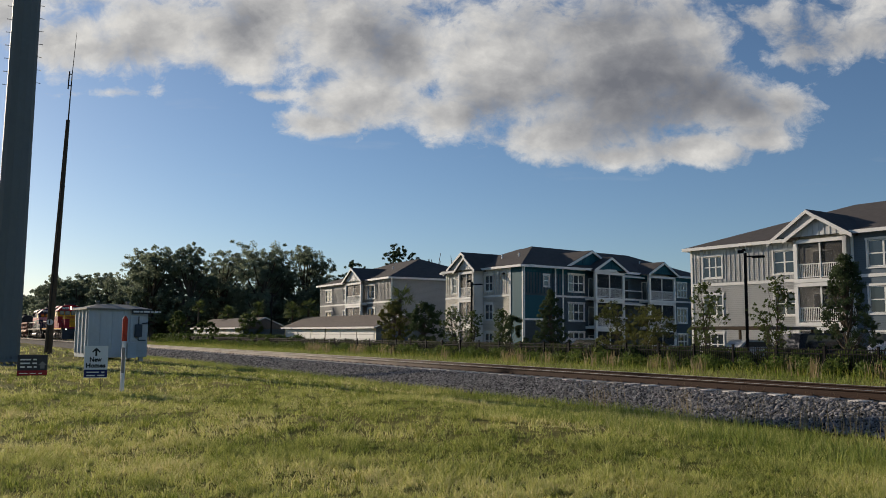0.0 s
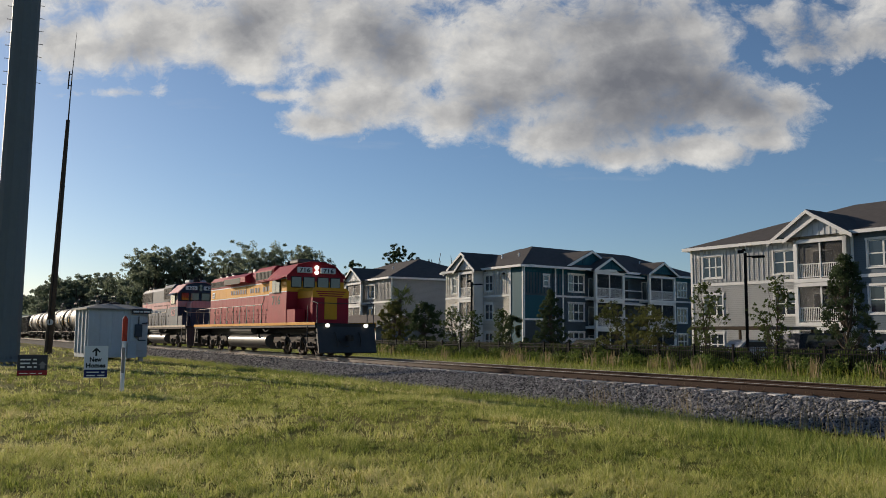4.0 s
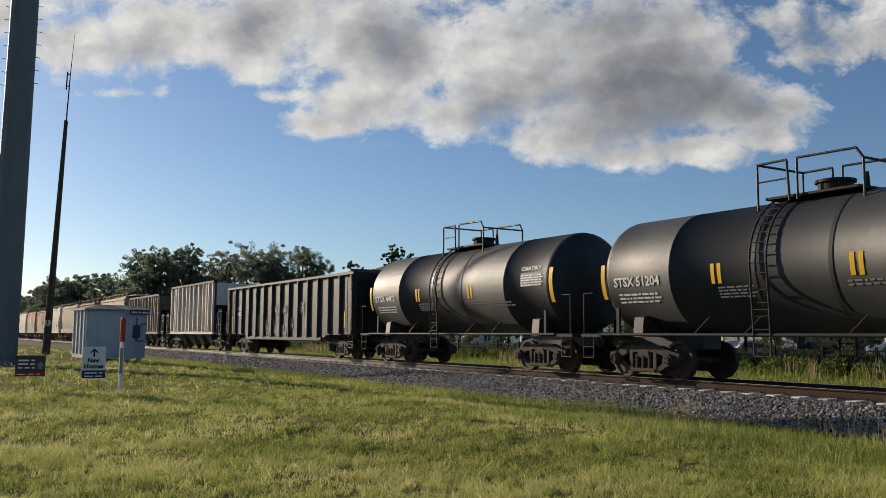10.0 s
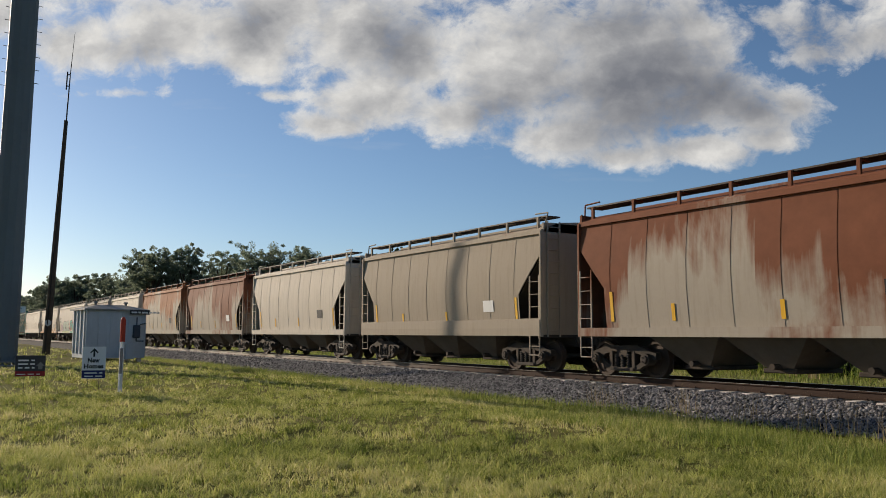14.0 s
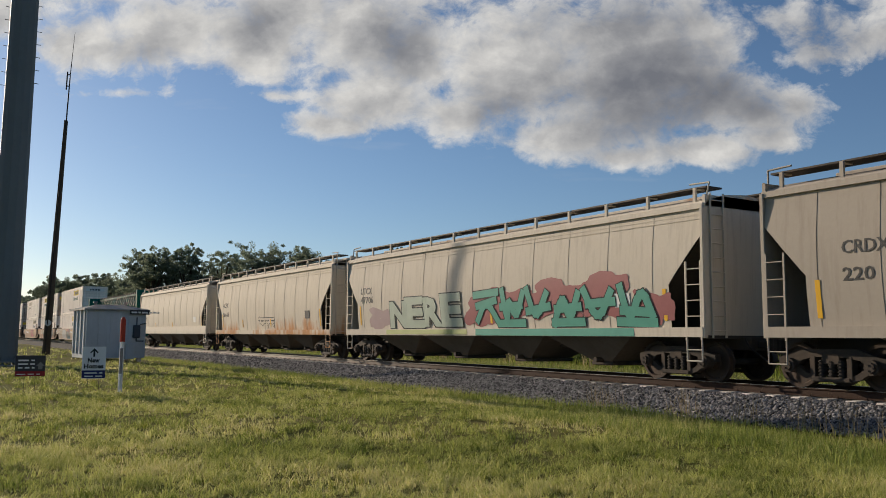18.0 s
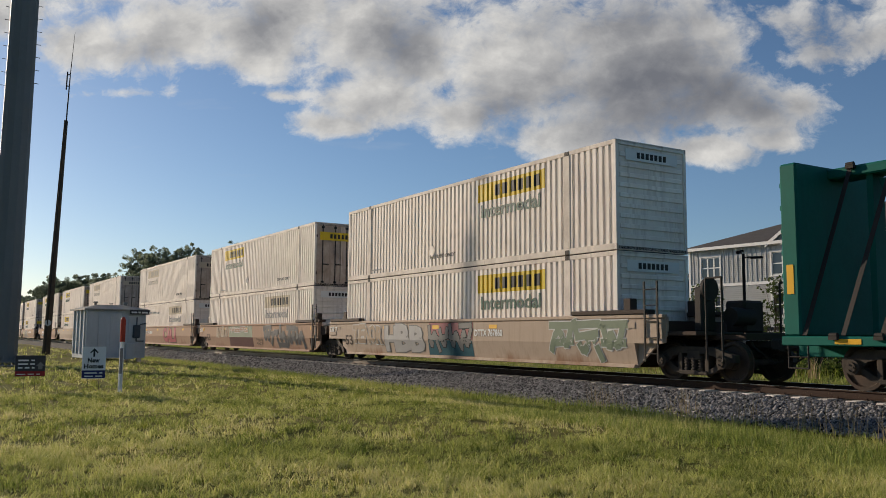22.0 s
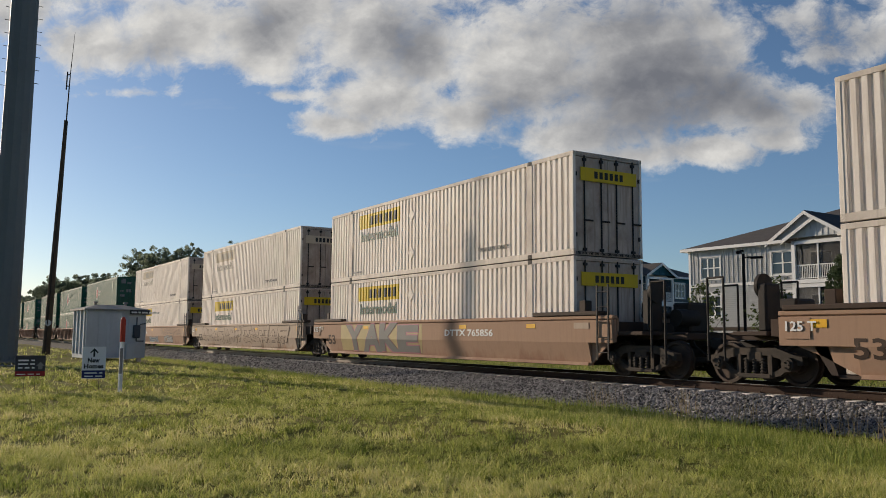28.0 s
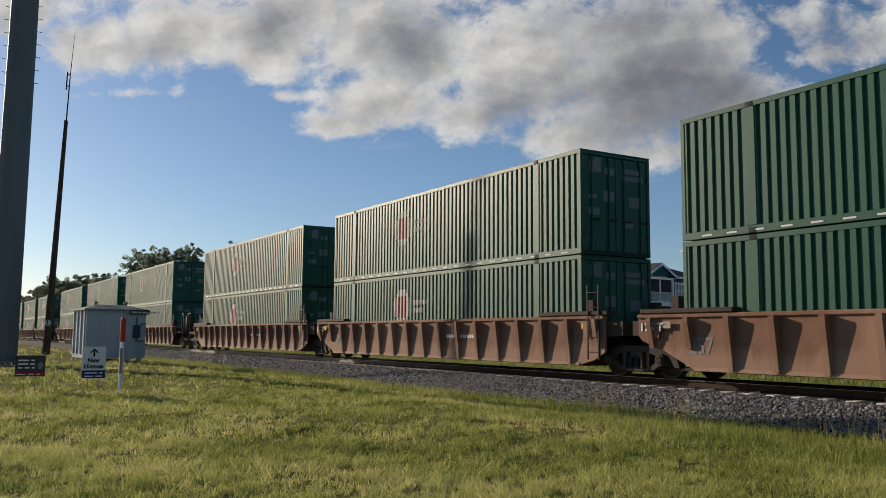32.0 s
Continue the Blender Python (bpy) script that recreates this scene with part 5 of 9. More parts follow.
def tree(x, y, height, spread, mat, label, seed, trunk=0.32, bare=0.3, clumps=60, per=90, size=0.2, name="tree", shape=1.0, lobes=0, tight=1.0):
    """Tapered trunk, limbs that fork, and a crown of clumps at their ends. shape below 1 narrows the top."""
    rnd = random.Random(seed)
    t = thing(name, pose(x, y, ground_z(x, y) - 0.05), label, "tree", "trees beyond the track")
    g = Geo()
    pts = [Vector((0, 0, 0))]
    for k in range(5):
        pts.append(pts[-1] + Vector((rnd.uniform(-0.03, 0.03) * height, rnd.uniform(-0.03, 0.03) * height, height * 0.16)))
    for k in range(5):
        g.cyl(pts[k], pts[k + 1], trunk * height / 12 * (1 - 0.17 * k), trunk * height / 12 * (1 - 0.17 * (k + 1)), 8, False)
    part("trunk", g, M_BARK, t)
    cs, rs = [], []
    lb = Geo()

    def place(q, out):
        env = math.sin(math.pi * min(1.0, (0.12 + 0.88 * q) ** shape)) ** 0.6 if shape >= 1 else (1 - q) ** 0.7 + 0.08
        a = rnd.uniform(0, 2 * math.pi)
        return Vector((spread * env * out * math.cos(a), spread * env * out * math.sin(a), height * (bare + (1 - bare) * q)))
    heads = []
    if lobes:
        for k in range(lobes):
            c = place((k + rnd.random()) / lobes * 0.93, rnd.uniform(0.35, 0.95))
            heads.append(c)
            s = pts[min(5, max(1, int(5 * (c.z / height) * 0.8)))]
            m = s.lerp(c, 0.5) + Vector((0, 0, -0.05 * height * rnd.random()))
            lb.cyl(s, m, trunk * height / 30, trunk * height / 50, 5, False)
            lb.cyl(m, c, trunk * height / 50, trunk * height / 130, 5, False)
    for k in range(clumps):
        if lobes:
            h0 = heads[k % lobes]
            sg = spread * 0.21
            c = h0 + Vector((rnd.gauss(0, sg), rnd.gauss(0, sg), rnd.gauss(0, sg * 0.7)))
            c.z = max(height * bare * 0.6, min(height, c.z))
            cs.append(tuple(c))
            rs.append(tight * spread * rnd.uniform(0.05, 0.13))
            if k % 6 == 0:
                lb.cyl(h0, c, trunk * height / 130, trunk * height / 220, 4, False)
            continue
        c = place(rnd.random(), math.sqrt(rnd.uniform(0.1, 1.0)))
        z = c.z
        cs.append(tuple(c))
        rs.append(tight * spread * rnd.uniform(0.09, 0.2))
        if k % 3 == 0:
            s = pts[min(5, max(1, int(5 * (z / height) * 0.8)))]
            m = s.lerp(c, 0.5) + Vector((0, 0, -0.06 * height * rnd.random()))
            lb.cyl(s, m, trunk * height / 40, trunk * height / 60, 5, False)
            lb.cyl(m, c, trunk * height / 60, trunk * height / 140, 5, False)
    part("branchwork", lb, M_BARK, t)
    tagged(leaves("crown", cs, rs, per, size, mat, t, seed), kind="stuff")
    return t


def palm(x, y, h, label, seed):
    rnd = random.Random(seed)
    t = thing("palm_tree", pose(x, y, -0.65), label, "palm tree", "cabbage palms by the garages")
    part("trunk", Geo().cyl((0, 0, 0), (0.1, 0, h), 0.2, 0.15, 10), M_BARK, t)
    for k in range(26):
        a = rnd.uniform(0, 6.28)
        el = rnd.uniform(-0.7, 1.2)
        ln = rnd.uniform(1.1, 1.7)
        g = Geo()
        base = Vector((0.1, 0, h))
        dirn = Vector((math.cos(a) * math.cos(el), math.sin(a) * math.cos(el), math.sin(el)))
        hub = base + dirn * ln * 0.55
        g.cyl(base, hub, 0.03, 0.02, 5, False)
        side = dirn.cross(Vector((0, 0, 1))).normalized()
        for q in range(11):
            b = (q - 5) / 5 * 1.25
            dd = (dirn * math.cos(b) + side * math.sin(b)).normalized()
            tip = hub + dd * ln * 0.75 + Vector((0, 0, -0.28 * abs(b) - 0.15))
            w = dd.cross(Vector((0, 0, 1))).normalized() * 0.05
            g.add([hub, hub + dd * ln * 0.4 + w, tip, hub + dd * ln * 0.4 - w], [(0, 1, 2, 3)])
        part("frond", g.mesh("frond", L_OAK), L_OAK, t)


def build_trees():
    # young trees between fence and houses
    tree(-26.6, 40.5, 5.9, 1.75, L_PINE, "slim dark evergreen tree behind the fence", 1, 0.2, 0.1, 300, 60, 0.05, shape=0.6, tight=0.75)
    tree(-31.0, 40.5, 5.2, 1.0, L_OAK, "thin young magnolia behind the fence", 2, 0.15, 0.16, 300, 16, 0.055, lobes=30, tight=1.1)
    tree(-36.3, 41.0, 5.2, 1.1, L_OAK, "thin young magnolia behind the fence", 3, 0.15, 0.16, 300, 16, 0.055, lobes=30, tight=1.1)
    tree(-41.5, 41.5, 3.6, 2.1, L_LIGHT, "spreading yellow-green young tree behind the fence", 4, 0.2, 0.25, 210, 30, 0.06, lobes=15)
    tree(-45.1, 41.5, 4.2, 1.7, L_LIGHT, "yellow-green young tree behind the fence", 5, 0.2, 0.15, 190, 30, 0.06, lobes=15)
    tree(-52.7, 42.0, 5.2, 1.6, L_PINE, "dark conical evergreen behind the fence", 6, 0.2, 0.06, 260, 60, 0.06, shape=0.6, tight=0.75)
    tree(-56.5, 41.0, 3.2, 1.5, L_PINE, "low dark shrub-like tree behind the fence", 7, 0.2, 0.06, 60, 60, 0.09)
    tree(-58.6, 41.5, 4.0, 0.8, L_OAK, "thin young magnolia behind the fence", 8, 0.15, 0.13, 300, 16, 0.055, lobes=30, tight=1.1)
    tree(-67.9, 42.5, 4.4, 1.1, L_OAK, "thin young magnolia before the balconies", 9, 0.15, 0.13, 300, 16, 0.055, lobes=30, tight=1.1)
    tree(-64.5, 42.5, 4.0, 0.9, L_OAK, "thin young magnolia before the balconies", 19, 0.15, 0.13, 300, 16, 0.055, lobes=30, tight=1.1)
    tree(-73.2, 42.5, 4.8, 2.1, L_PINE, "dense dark live oak beside the garage", 10, 0.25, 0.08, 120, 70, 0.1)
    tree(-78.6, 42.0, 5.0, 1.9, L_LIGHT, "grey-green tree beside the garage", 11, 0.25, 0.08, 110, 60, 0.1)
    tree(-123.5, 41.5, 4.4, 2.6, L_OAK, "small tree between the garages", 12, 0.25, 0.1, 90, 60, 0.13)
    tree(-131.0, 37.5, 3.6, 2.0, L_OAK, "small tree before the low garage", 13, 0.25, 0.1, 70, 60, 0.13)
    tree(-160.0, 40.5, 5.5, 2.4, L_OAK, "small tree at the edge of the woods", 14, 0.25, 0.1, 80, 60, 0.16)
    palm(-79.6, 43.2, 5.4, "cabbage palm beside the garage", 1)
    palm(-158.0, 43.6, 6.3, "cabbage palm before the woods", 2)
    palm(-142.0, 44.2, 5.0, "cabbage palm behind the low garage", 3)
    palm(-121.0, 47.4, 5.2, "cabbage palm between the garages", 4)
    palm(-133.0, 46.2, 5.6, "cabbage palm behind the low garage", 5)
    palm(-117.5, 48.5, 5.4, "cabbage palm behind the garage", 6)
    # the woods behind: tall live oaks and pines
    rnd = random.Random(77)
    for k, (x, y, h, s) in enumerate(((-205, 43, 20.5, 6.5), (-191, 43, 20.2, 6.0), (-183, 48, 20.6, 5.0), (-196, 47, 17, 6), (-188, 58, 20.0, 7.0), (-178, 63, 21.4, 7.5), (-181, 73, 21.8, 7.0), (-185, 66, 19, 7), (-215, 38, 15.5, 6), (-226, 33, 15.5, 6), (-170, 74, 14, 5), (-222, 44, 15.0, 7), (-198, 60, 17, 7), (-236, 29, 15.8, 5))):
        tree(x, y, h, s, L_HAZE, "tall dark live oak at the edge of the woods", 200 + k, 0.45, 0.16, 620, 60, 0.17, lobes=26)
    tree(-152, 81, 20.0, 4.0, L_PINE, "tall pine standing behind the houses", 301, 0.3, 0.6, 150, 50, 0.18, lobes=9)
    tree(-178, 85, 18.4, 4.0, L_PINE, "tall pine standing behind the houses", 302, 0.3, 0.6, 110, 50, 0.18, lobes=9)
    for k in range(12):
        x, y = -238 - 14 * k + rnd.uniform(-4, 4), 30 + rnd.uniform(-3, 10)
        tree(x, y, rnd.uniform(13, 17), 6, L_HAZE, "tree of the far woods", 400 + k, 0.4, 0.1, 150, 50, 0.32, name="far_tree", lobes=11)
    # bare snags behind the houses
    for k, (x, y, h) in enumerate(((-141, 84, 17.5), (-139, 88, 17.0))):
        sg = thing("bare_tree", pose(x, y, -0.6), "leafless grey tree standing behind the houses", "tree", "trees beyond the track")
        g = Geo().cyl((0, 0, 0), (0, 0, h * 0.7), 0.2, 0.1, 7)
        rr = random.Random(k)
        for q in range(6):
            a = rr.uniform(0, 6.28)
            b0 = h * rr.uniform(0.5, 0.7)
            g.rod([(0, 0, b0), (math.cos(a) * 0.8, math.sin(a) * 0.8, b0 + h * 0.14), (math.cos(a) * 1.4, math.sin(a) * 1.4, h * rr.uniform(0.85, 1.0))], 0.06, 5)
        part("branches", g, M_BARK, sg)
    # undergrowth that closes the woods
    rng = np.random.default_rng(9)
    w = thing("woodland_undergrowth", pose(0, 0, 0), "dense dark undergrowth at the edge of the woods", "shrubs", kind="stuff")
    n = 800
    cx = rng.uniform(-235, -150, n)
    cy = 36 + (cx + 235) / 85 * 52 + rng.normal(0, 2.0, n)
    cz = rng.uniform(0, 9.5, n)
    leaves("foliage", np.stack([cx, cy, cz], 1), np.full(n, 1.7), 70, 0.3, L_HAZE, w, 91)
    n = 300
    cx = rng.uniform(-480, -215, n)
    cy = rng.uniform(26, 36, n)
    leaves("foliage", np.stack([cx, cy, rng.uniform(0, 7, n)], 1), np.full(n, 2.4), 70, 0.5, L_HAZE, w, 92)
    # hedge along the fence
    n = 900
    cx = rng.uniform(-150, -4, n)
    hd = thing("hedge", pose(0, 0, 0), "low ragged dark green hedge along the fence", "hedge", kind="stuff")
    leaves("foliage", np.stack([cx, 34.3 + rng.normal(0, 0.35, n), -0.4 + 0.6 * rng.random(n) + np.where(cx < -85, 0.45, 0)], 1), np.full(n, 0.5), 110, 0.11, M_BUSH, hd, 93)
    n = 800
    cx = rng.uniform(-140, -4, n)
    leaves("foliage", np.stack([cx, 32.6 + rng.normal(0, 0.35, n), -0.45 + 0.5 * rng.random(n) ** 2], 1), np.full(n, 0.36), 70, 0.07, L_WEEDS, hd, 94)

# ---- the train ----
TRACK_Y = 16.48
TRAIN = []
def rolling(name, x, label, category, group=""):
    """A thing on the rails. x: its middle along the train."""
    ob = thing(name, pose(0, 0, 0), label, category, group)
    TRAIN.append((ob, x))
    return ob


def loaded(ob, x, z):
    TRAIN.append((ob, x, z))
    return ob


def wheel_geo():
    g = Geo()
    prof = [(-0.07, 0.03), (-0.07, 0.16), (-0.02, 0.19), (-0.02, 0.36), (-0.065, 0.39), (-0.065, 0.455), (0.055, 0.458), (0.06, 0.485), (0.085, 0.485), (0.085, 0.39), (0.02, 0.36), (0.02, 0.19), (0.07, 0.16), (0.07, 0.03)]
    n = 28
    rings = [[(r * math.cos(2 * math.pi * i / n), y, r * math.sin(2 * math.pi * i / n)) for i in range(n)] for y, r in prof]
    return g.loft(rings, True, True, 0, False)


def side_frame_geo():
    g = Geo()
    top = [(-1.18, 0.62), (-0.98, 0.66), (-0.55, 0.80), (0.55, 0.80), (0.98, 0.66), (1.18, 0.62), (1.18, 0.46), (0.95, 0.44), (0.62, 0.58), (0.34, 0.64), (-0.34, 0.64), (-0.62, 0.58), (-0.95, 0.44), (-1.18, 0.46)]
    g.prism(top, "y", -0.09, 0.09)
    for s in (-1, 1):
        g.prism([(s * 0.60, 0.60), (s * 0.98, 0.45), (s * 0.62, 0.22), (s * 0.36, 0.16), (s * 0.36, 0.26), (s * 0.55, 0.32), (s * 0.76, 0.46)], "y", -0.08, 0.08)
        g.box(s * 0.40 - 0.06, s * 0.40 + 0.06, -0.1, 0.1, 0.2, 0.66, 0.01)
        g.cyl((s * 0.90, -0.20, 0.46), (s * 0.90, 0.06, 0.46), 0.15, 0.15, 14)
        g.cyl((s * 0.90, -0.25, 0.46), (s * 0.90, -0.20, 0.46), 0.10, 0.10, 10)
        for k in range(3):
            a = 2.1 * k
            g.cyl((s * 0.90 + 0.06 * math.cos(a), -0.27, 0.46 + 0.06 * math.sin(a)), (s * 0.90 + 0.06 * math.cos(a), -0.25, 0.46 + 0.06 * math.sin(a)), 0.018, None, 6)
    g.box(-0.42, 0.42, -0.12, 0.12, 0.15, 0.25, 0.02)
    return g


def spring_geo():
    g = Geo()
    prof = [(0.25, 0.06)] + [(0.27 + 0.065 * j + d, r) for j in range(5) for d, r in ((0.0, 0.062), (0.008, 0.085), (0.028, 0.085), (0.036, 0.062))] + [(0.58, 0.06)]
    for k in range(3):
        x = (k - 1) * 0.21
        g.loft([[(x + r * math.cos(2 * math.pi * i / 10), r * math.sin(2 * math.pi * i / 10), z) for i in range(10)] for z, r in prof], True, True, 0, False)
    return g


def truck(parent, x, name="truck"):
    g = Geo()
    g.box(-0.2, 0.2, -1.1, 1.1, 0.5, 0.72, 0.02)
    for s in (-1, 1):
        g.cyl((s * 0.9, -1.0, 0.457), (s * 0.9, 1.0, 0.457), 0.075, None, 10)
        g.box(s * 0.38 - 0.03, s * 0.38 + 0.03, -0.8, 0.8, 0.28, 0.40)
    g.cyl((0, 0, 0.7), (0, 0, 0.86), 0.25, None, 12)
    t = part(name, shared("truck_bolster", lambda: g, M_TRUCK), M_TRUCK, parent, at=pose(x, 0, 0))
    for s in (-1, 1):
        part("side_frame", shared("side_frame", side_frame_geo, M_TRUCK), M_TRUCK, t, at=pose(0, s * 1.0, 0, 0, 0, 0 if s < 0 else 180))
        part("spring_nest", shared("spring_nest", spring_geo, M_STEEL), M_STEEL, t, at=pose(0, s * 1.04, 0))
        for e in (-1, 1):
            part("wheel", shared("wheel", wheel_geo, M_WHEEL), M_WHEEL, t, at=pose(e * 0.9, s * 0.745, 0.457, 0, 0, 0 if s < 0 else 180))
    return t


def coupler_geo():
    g = Geo()
    g.box(-0.55, 0.25, -0.08, 0.08, 0.78, 0.94, 0.02)
    g.box(0.2, 0.5, -0.16, 0.14, 0.72, 1.0, 0.05)
    g.box(0.42, 0.56, -0.18, -0.06, 0.70, 1.0, 0.03)
    g.rod([(-0.1, -0.45, 0.98), (0.0, -0.45, 0.8), (0.35, -0.2, 0.45), (0.5, -0.1, 0.5)], 0.025)
    return g


def couplers(parent, half):
    for s in (-1, 1):
        part("coupler", shared("coupler", coupler_geo, M_STEEL), M_STEEL, parent, at=pose(s * half, 0, 0, 0, 0, 0 if s > 0 else 180))


def ladder_geo(z0, z1, w=0.42, rungs=6):
    g = Geo()
    for s in (-1, 1):
        g.box(s * w / 2 - 0.022, s * w / 2 + 0.022, -0.03, 0.0, z0, z1)
    for k in range(rungs):
        z = z0 + (k + 0.5) * (z1 - z0) / rungs
        g.cyl((-w / 2, -0.02, z), (w / 2, -0.02, z), 0.014, None, 6)
    return g


def stirrup_geo(w=0.42, drop=0.5):
    g = Geo()
    g.rod([(-w / 2, 0, 0), (-w / 2, 0, -drop), (w / 2, 0, -drop), (w / 2, 0, 0)], 0.02)
    g.rod([(-w / 2, 0, -drop * 0.5), (w / 2, 0, -drop * 0.5)], 0.015)
    return g


# graffiti: blobs and strokes in paint, standing for what cannot be read
def blob_shape(cx, cz, w, h, seed, n=28):
    rnd = random.Random(seed)
    ph = [rnd.uniform(0, 6.28) for _ in range(4)]
    pts = []
    for i in range(n):
        a = 2 * math.pi * i / n
        k = 1 + 0.16 * math.sin(3 * a + ph[0]) + 0.12 * math.sin(5 * a + ph[1]) + 0.08 * math.sin(9 * a + ph[2])
        ca, sa = math.cos(a), math.sin(a)
        pts.append((cx + w / 2 * k * math.copysign(abs(ca) ** 0.6, ca), cz + h / 2 * k * math.copysign(abs(sa) ** 0.6, sa)))
    return pts


def stroke(g, pts, w, depth):
    """A painted line of half width w through points (x, z), laid on the surface y = depth(x, z)."""
    line = []
    for (ax, az), (bx, bz) in zip(pts, pts[1:]):
        m = max(1, int(math.hypot(bx - ax, bz - az) / 0.16))
        line += [(ax + (bx - ax) * q / m, az + (bz - az) * q / m) for q in range(m)]
    line.append(pts[-1])
    n = len(line)
    for k in range(n - 1):
        (ax, az), (bx, bz) = line[k], line[k + 1]
        l = max(1e-6, math.hypot(bx - ax, bz - az))
        tx, tz = (bx - ax) / l * w * 0.7, (bz - az) / l * w * 0.7
        nx, nz = -(bz - az) / l * w, (bx - ax) / l * w
        q = [(ax - tx + nx, az - tz + nz), (ax - tx - nx, az - tz - nz), (bx + tx - nx, bz + tz - nz), (bx + tx + nx, bz + tz + nz)]
        g.add([(u, depth(u, z) - 0.00012 * k, z) for u, z in q], [(0, 1, 2, 3)])
    return g


def graffiti(parent, x0, x1, y, z0, z1, fill, edge, letters, seed, surf=None, back=None):
    """Fat sprayed shapes side by side, each with an outline, over an uneven ground of another colour. surf(x, z) gives y on a curved side."""
    rnd = random.Random(seed)
    depth = surf or (lambda x, z: y)

    def round_off(pts):
        for _ in range(2):
            q = [pts[0]]
            for (ax, az), (bx, bz) in zip(pts, pts[1:]):
                q += [(ax * 0.75 + bx * 0.25, az * 0.75 + bz * 0.25), (ax * 0.25 + bx * 0.75, az * 0.25 + bz * 0.75)]
            pts = q + [pts[-1]]
        return pts

    def fan(pts, lift):
        g = Geo()
        cx, cz = sum(p[0] for p in pts) / len(pts), sum(p[1] for p in pts) / len(pts)
        rings = [[(cx + (px - cx) * k, depth(cx + (px - cx) * k, cz + (pz - cz) * k) - lift, cz + (pz - cz) * k) for px, pz in pts] for k in (0.02, 0.35, 0.7, 1.0)]
        return g.loft(rings, True, False, 0, False)

    if back:
        part("sprayed_ground", fan(blob_shape((x0 + x1) / 2, (z0 + z1) / 2, (x1 - x0) * 1.12, (z1 - z0) * 1.15, seed), 0.006), back, parent)
    step = (x1 - x0) / letters
    h = z1 - z0
    wide = min(step * 0.24, h * 0.2)
    for k in range(letters):
        u0 = x0 + k * step
        ways = []
        m = rnd.choice((3, 4, 4, 5))
        hi = rnd.random() < 0.5
        zig = []
        for q in range(m):
            zig.append((u0 + step * (0.08 + 0.84 * q / (m - 1)) + rnd.uniform(-0.1, 0.1) * step, z0 + h * ((0.88 if hi else 0.12) + rnd.uniform(-0.12, 0.12))))
            hi = not hi
        ways.append(round_off(zig))
        zm = z0 + h * rnd.uniform(0.35, 0.65)
        ways.append([(u0 + 0.12 * step, zm), (u0 + 0.9 * step, zm + rnd.uniform(-0.15, 0.15) * h)])
        if rnd.random() < 0.6:
            zb = z0 + h * rnd.choice((0.1, 0.9))
            ways.append([(u0 + 0.02 * step, zb), (u0 + 0.98 * step, zb + rnd.uniform(-0.06, 0.06) * h)])
        g, f = Geo(), Geo()
        for w in ways:
            stroke(g, w, wide * 0.5 + 0.03, lambda xx, zz: depth(xx, zz) - 0.008 - 0.0008 * k)
            stroke(f, w, wide * 0.5, lambda xx, zz: depth(xx, zz) - 0.0125 - 0.0008 * k)
        o = part("sprayed_letter", f, fill, parent)
        part("sprayed_outline", g, edge, o)


def mural(parent, text, x0, x1, z0, z1, fill, edge, seed, surf, crease=None):
    """Fat sprayed capitals that lean and overlap, each with an outline, on the side whose face is y = surf(x, z)."""
    rnd = random.Random(seed)
    share = [0.4 if ch == "I" else 1.0 for ch in text]
    for k, ch in enumerate(text):
        step = (x1 - x0) * share[k] / sum(share)
        h = (z1 - z0) * rnd.uniform(0.85, 1.0)
        u, z, tilt = x0 + (x1 - x0) * sum(share[:k]) / sum(share), z0 + rnd.uniform(0, 0.06), rnd.uniform(-0.12, 0.16)

        def laid(grow, bold, lift, mat):
            me = fit_words(ch, step * 1.08 + 2 * grow, h + 2 * grow, mat, 0.002, bold)
            me.transform(Matrix.Translation((u - grow, 0, z - grow)))
            if crease:
                bm = bmesh.new()
                bm.from_mesh(me)
                bmesh.ops.bisect_plane(bm, geom=bm.verts[:] + bm.edges[:] + bm.faces[:], plane_co=(0, 0, crease), plane_no=(0, 0, 1))
                bm.to_mesh(me)
                bm.free()
            for v in me.vertices:
                v.co.x += tilt * (v.co.z - z)
                v.co.y += surf(v.co.x, v.co.z) - lift - 0.0007 * k
            return me
        o = part("sprayed_letter", laid(0.0, 0.055, 0.026, fill), fill, parent)
        part("sprayed_outline", laid(0.035, 0.085, 0.020, edge), edge, o)


def sprayed_patch(parent, cx, cz, w, h, mat, seed, surf, lift=0.008):
    """One uneven cloud of sprayed paint on a side."""
    pts = blob_shape(cx, cz, w, h, seed, 36)
    rings = [[(cx + (px - cx) * k, surf(cx + (px - cx) * k, cz + (pz - cz) * k) - lift, cz + (pz - cz) * k) for px, pz in pts] for k in (0.02, 0.25, 0.5, 0.75, 1.0)]
    part("sprayed_ground", Geo().loft(rings, True, False, 0, False), mat, parent)


# --- locomotives ---
M_RED = surface("red_paint", (0.36, 0.022, 0.036), 0.42, 0.0, (0.16, 0.035, 0.03), 0.4, 0.8, 0.25, 0.05)
M_GOLD = surface("golden_yellow_paint", (0.74, 0.34, 0.025), 0.42, 0.0, (0.42, 0.20, 0.04), 0.35, 0.8, 0.25, 0.05)
M_PINK = surface("pink_paint", (0.64, 0.31, 0.31), 0.5, 0.0, (0.28, 0.16, 0.15), 0.5, 1.1, 0.45, 0.05)
M_PINKDARK = surface("faded_mark_paint", (0.22, 0.10, 0.11), 0.5, 0.0, (0.12, 0.07, 0.07), 0.4)
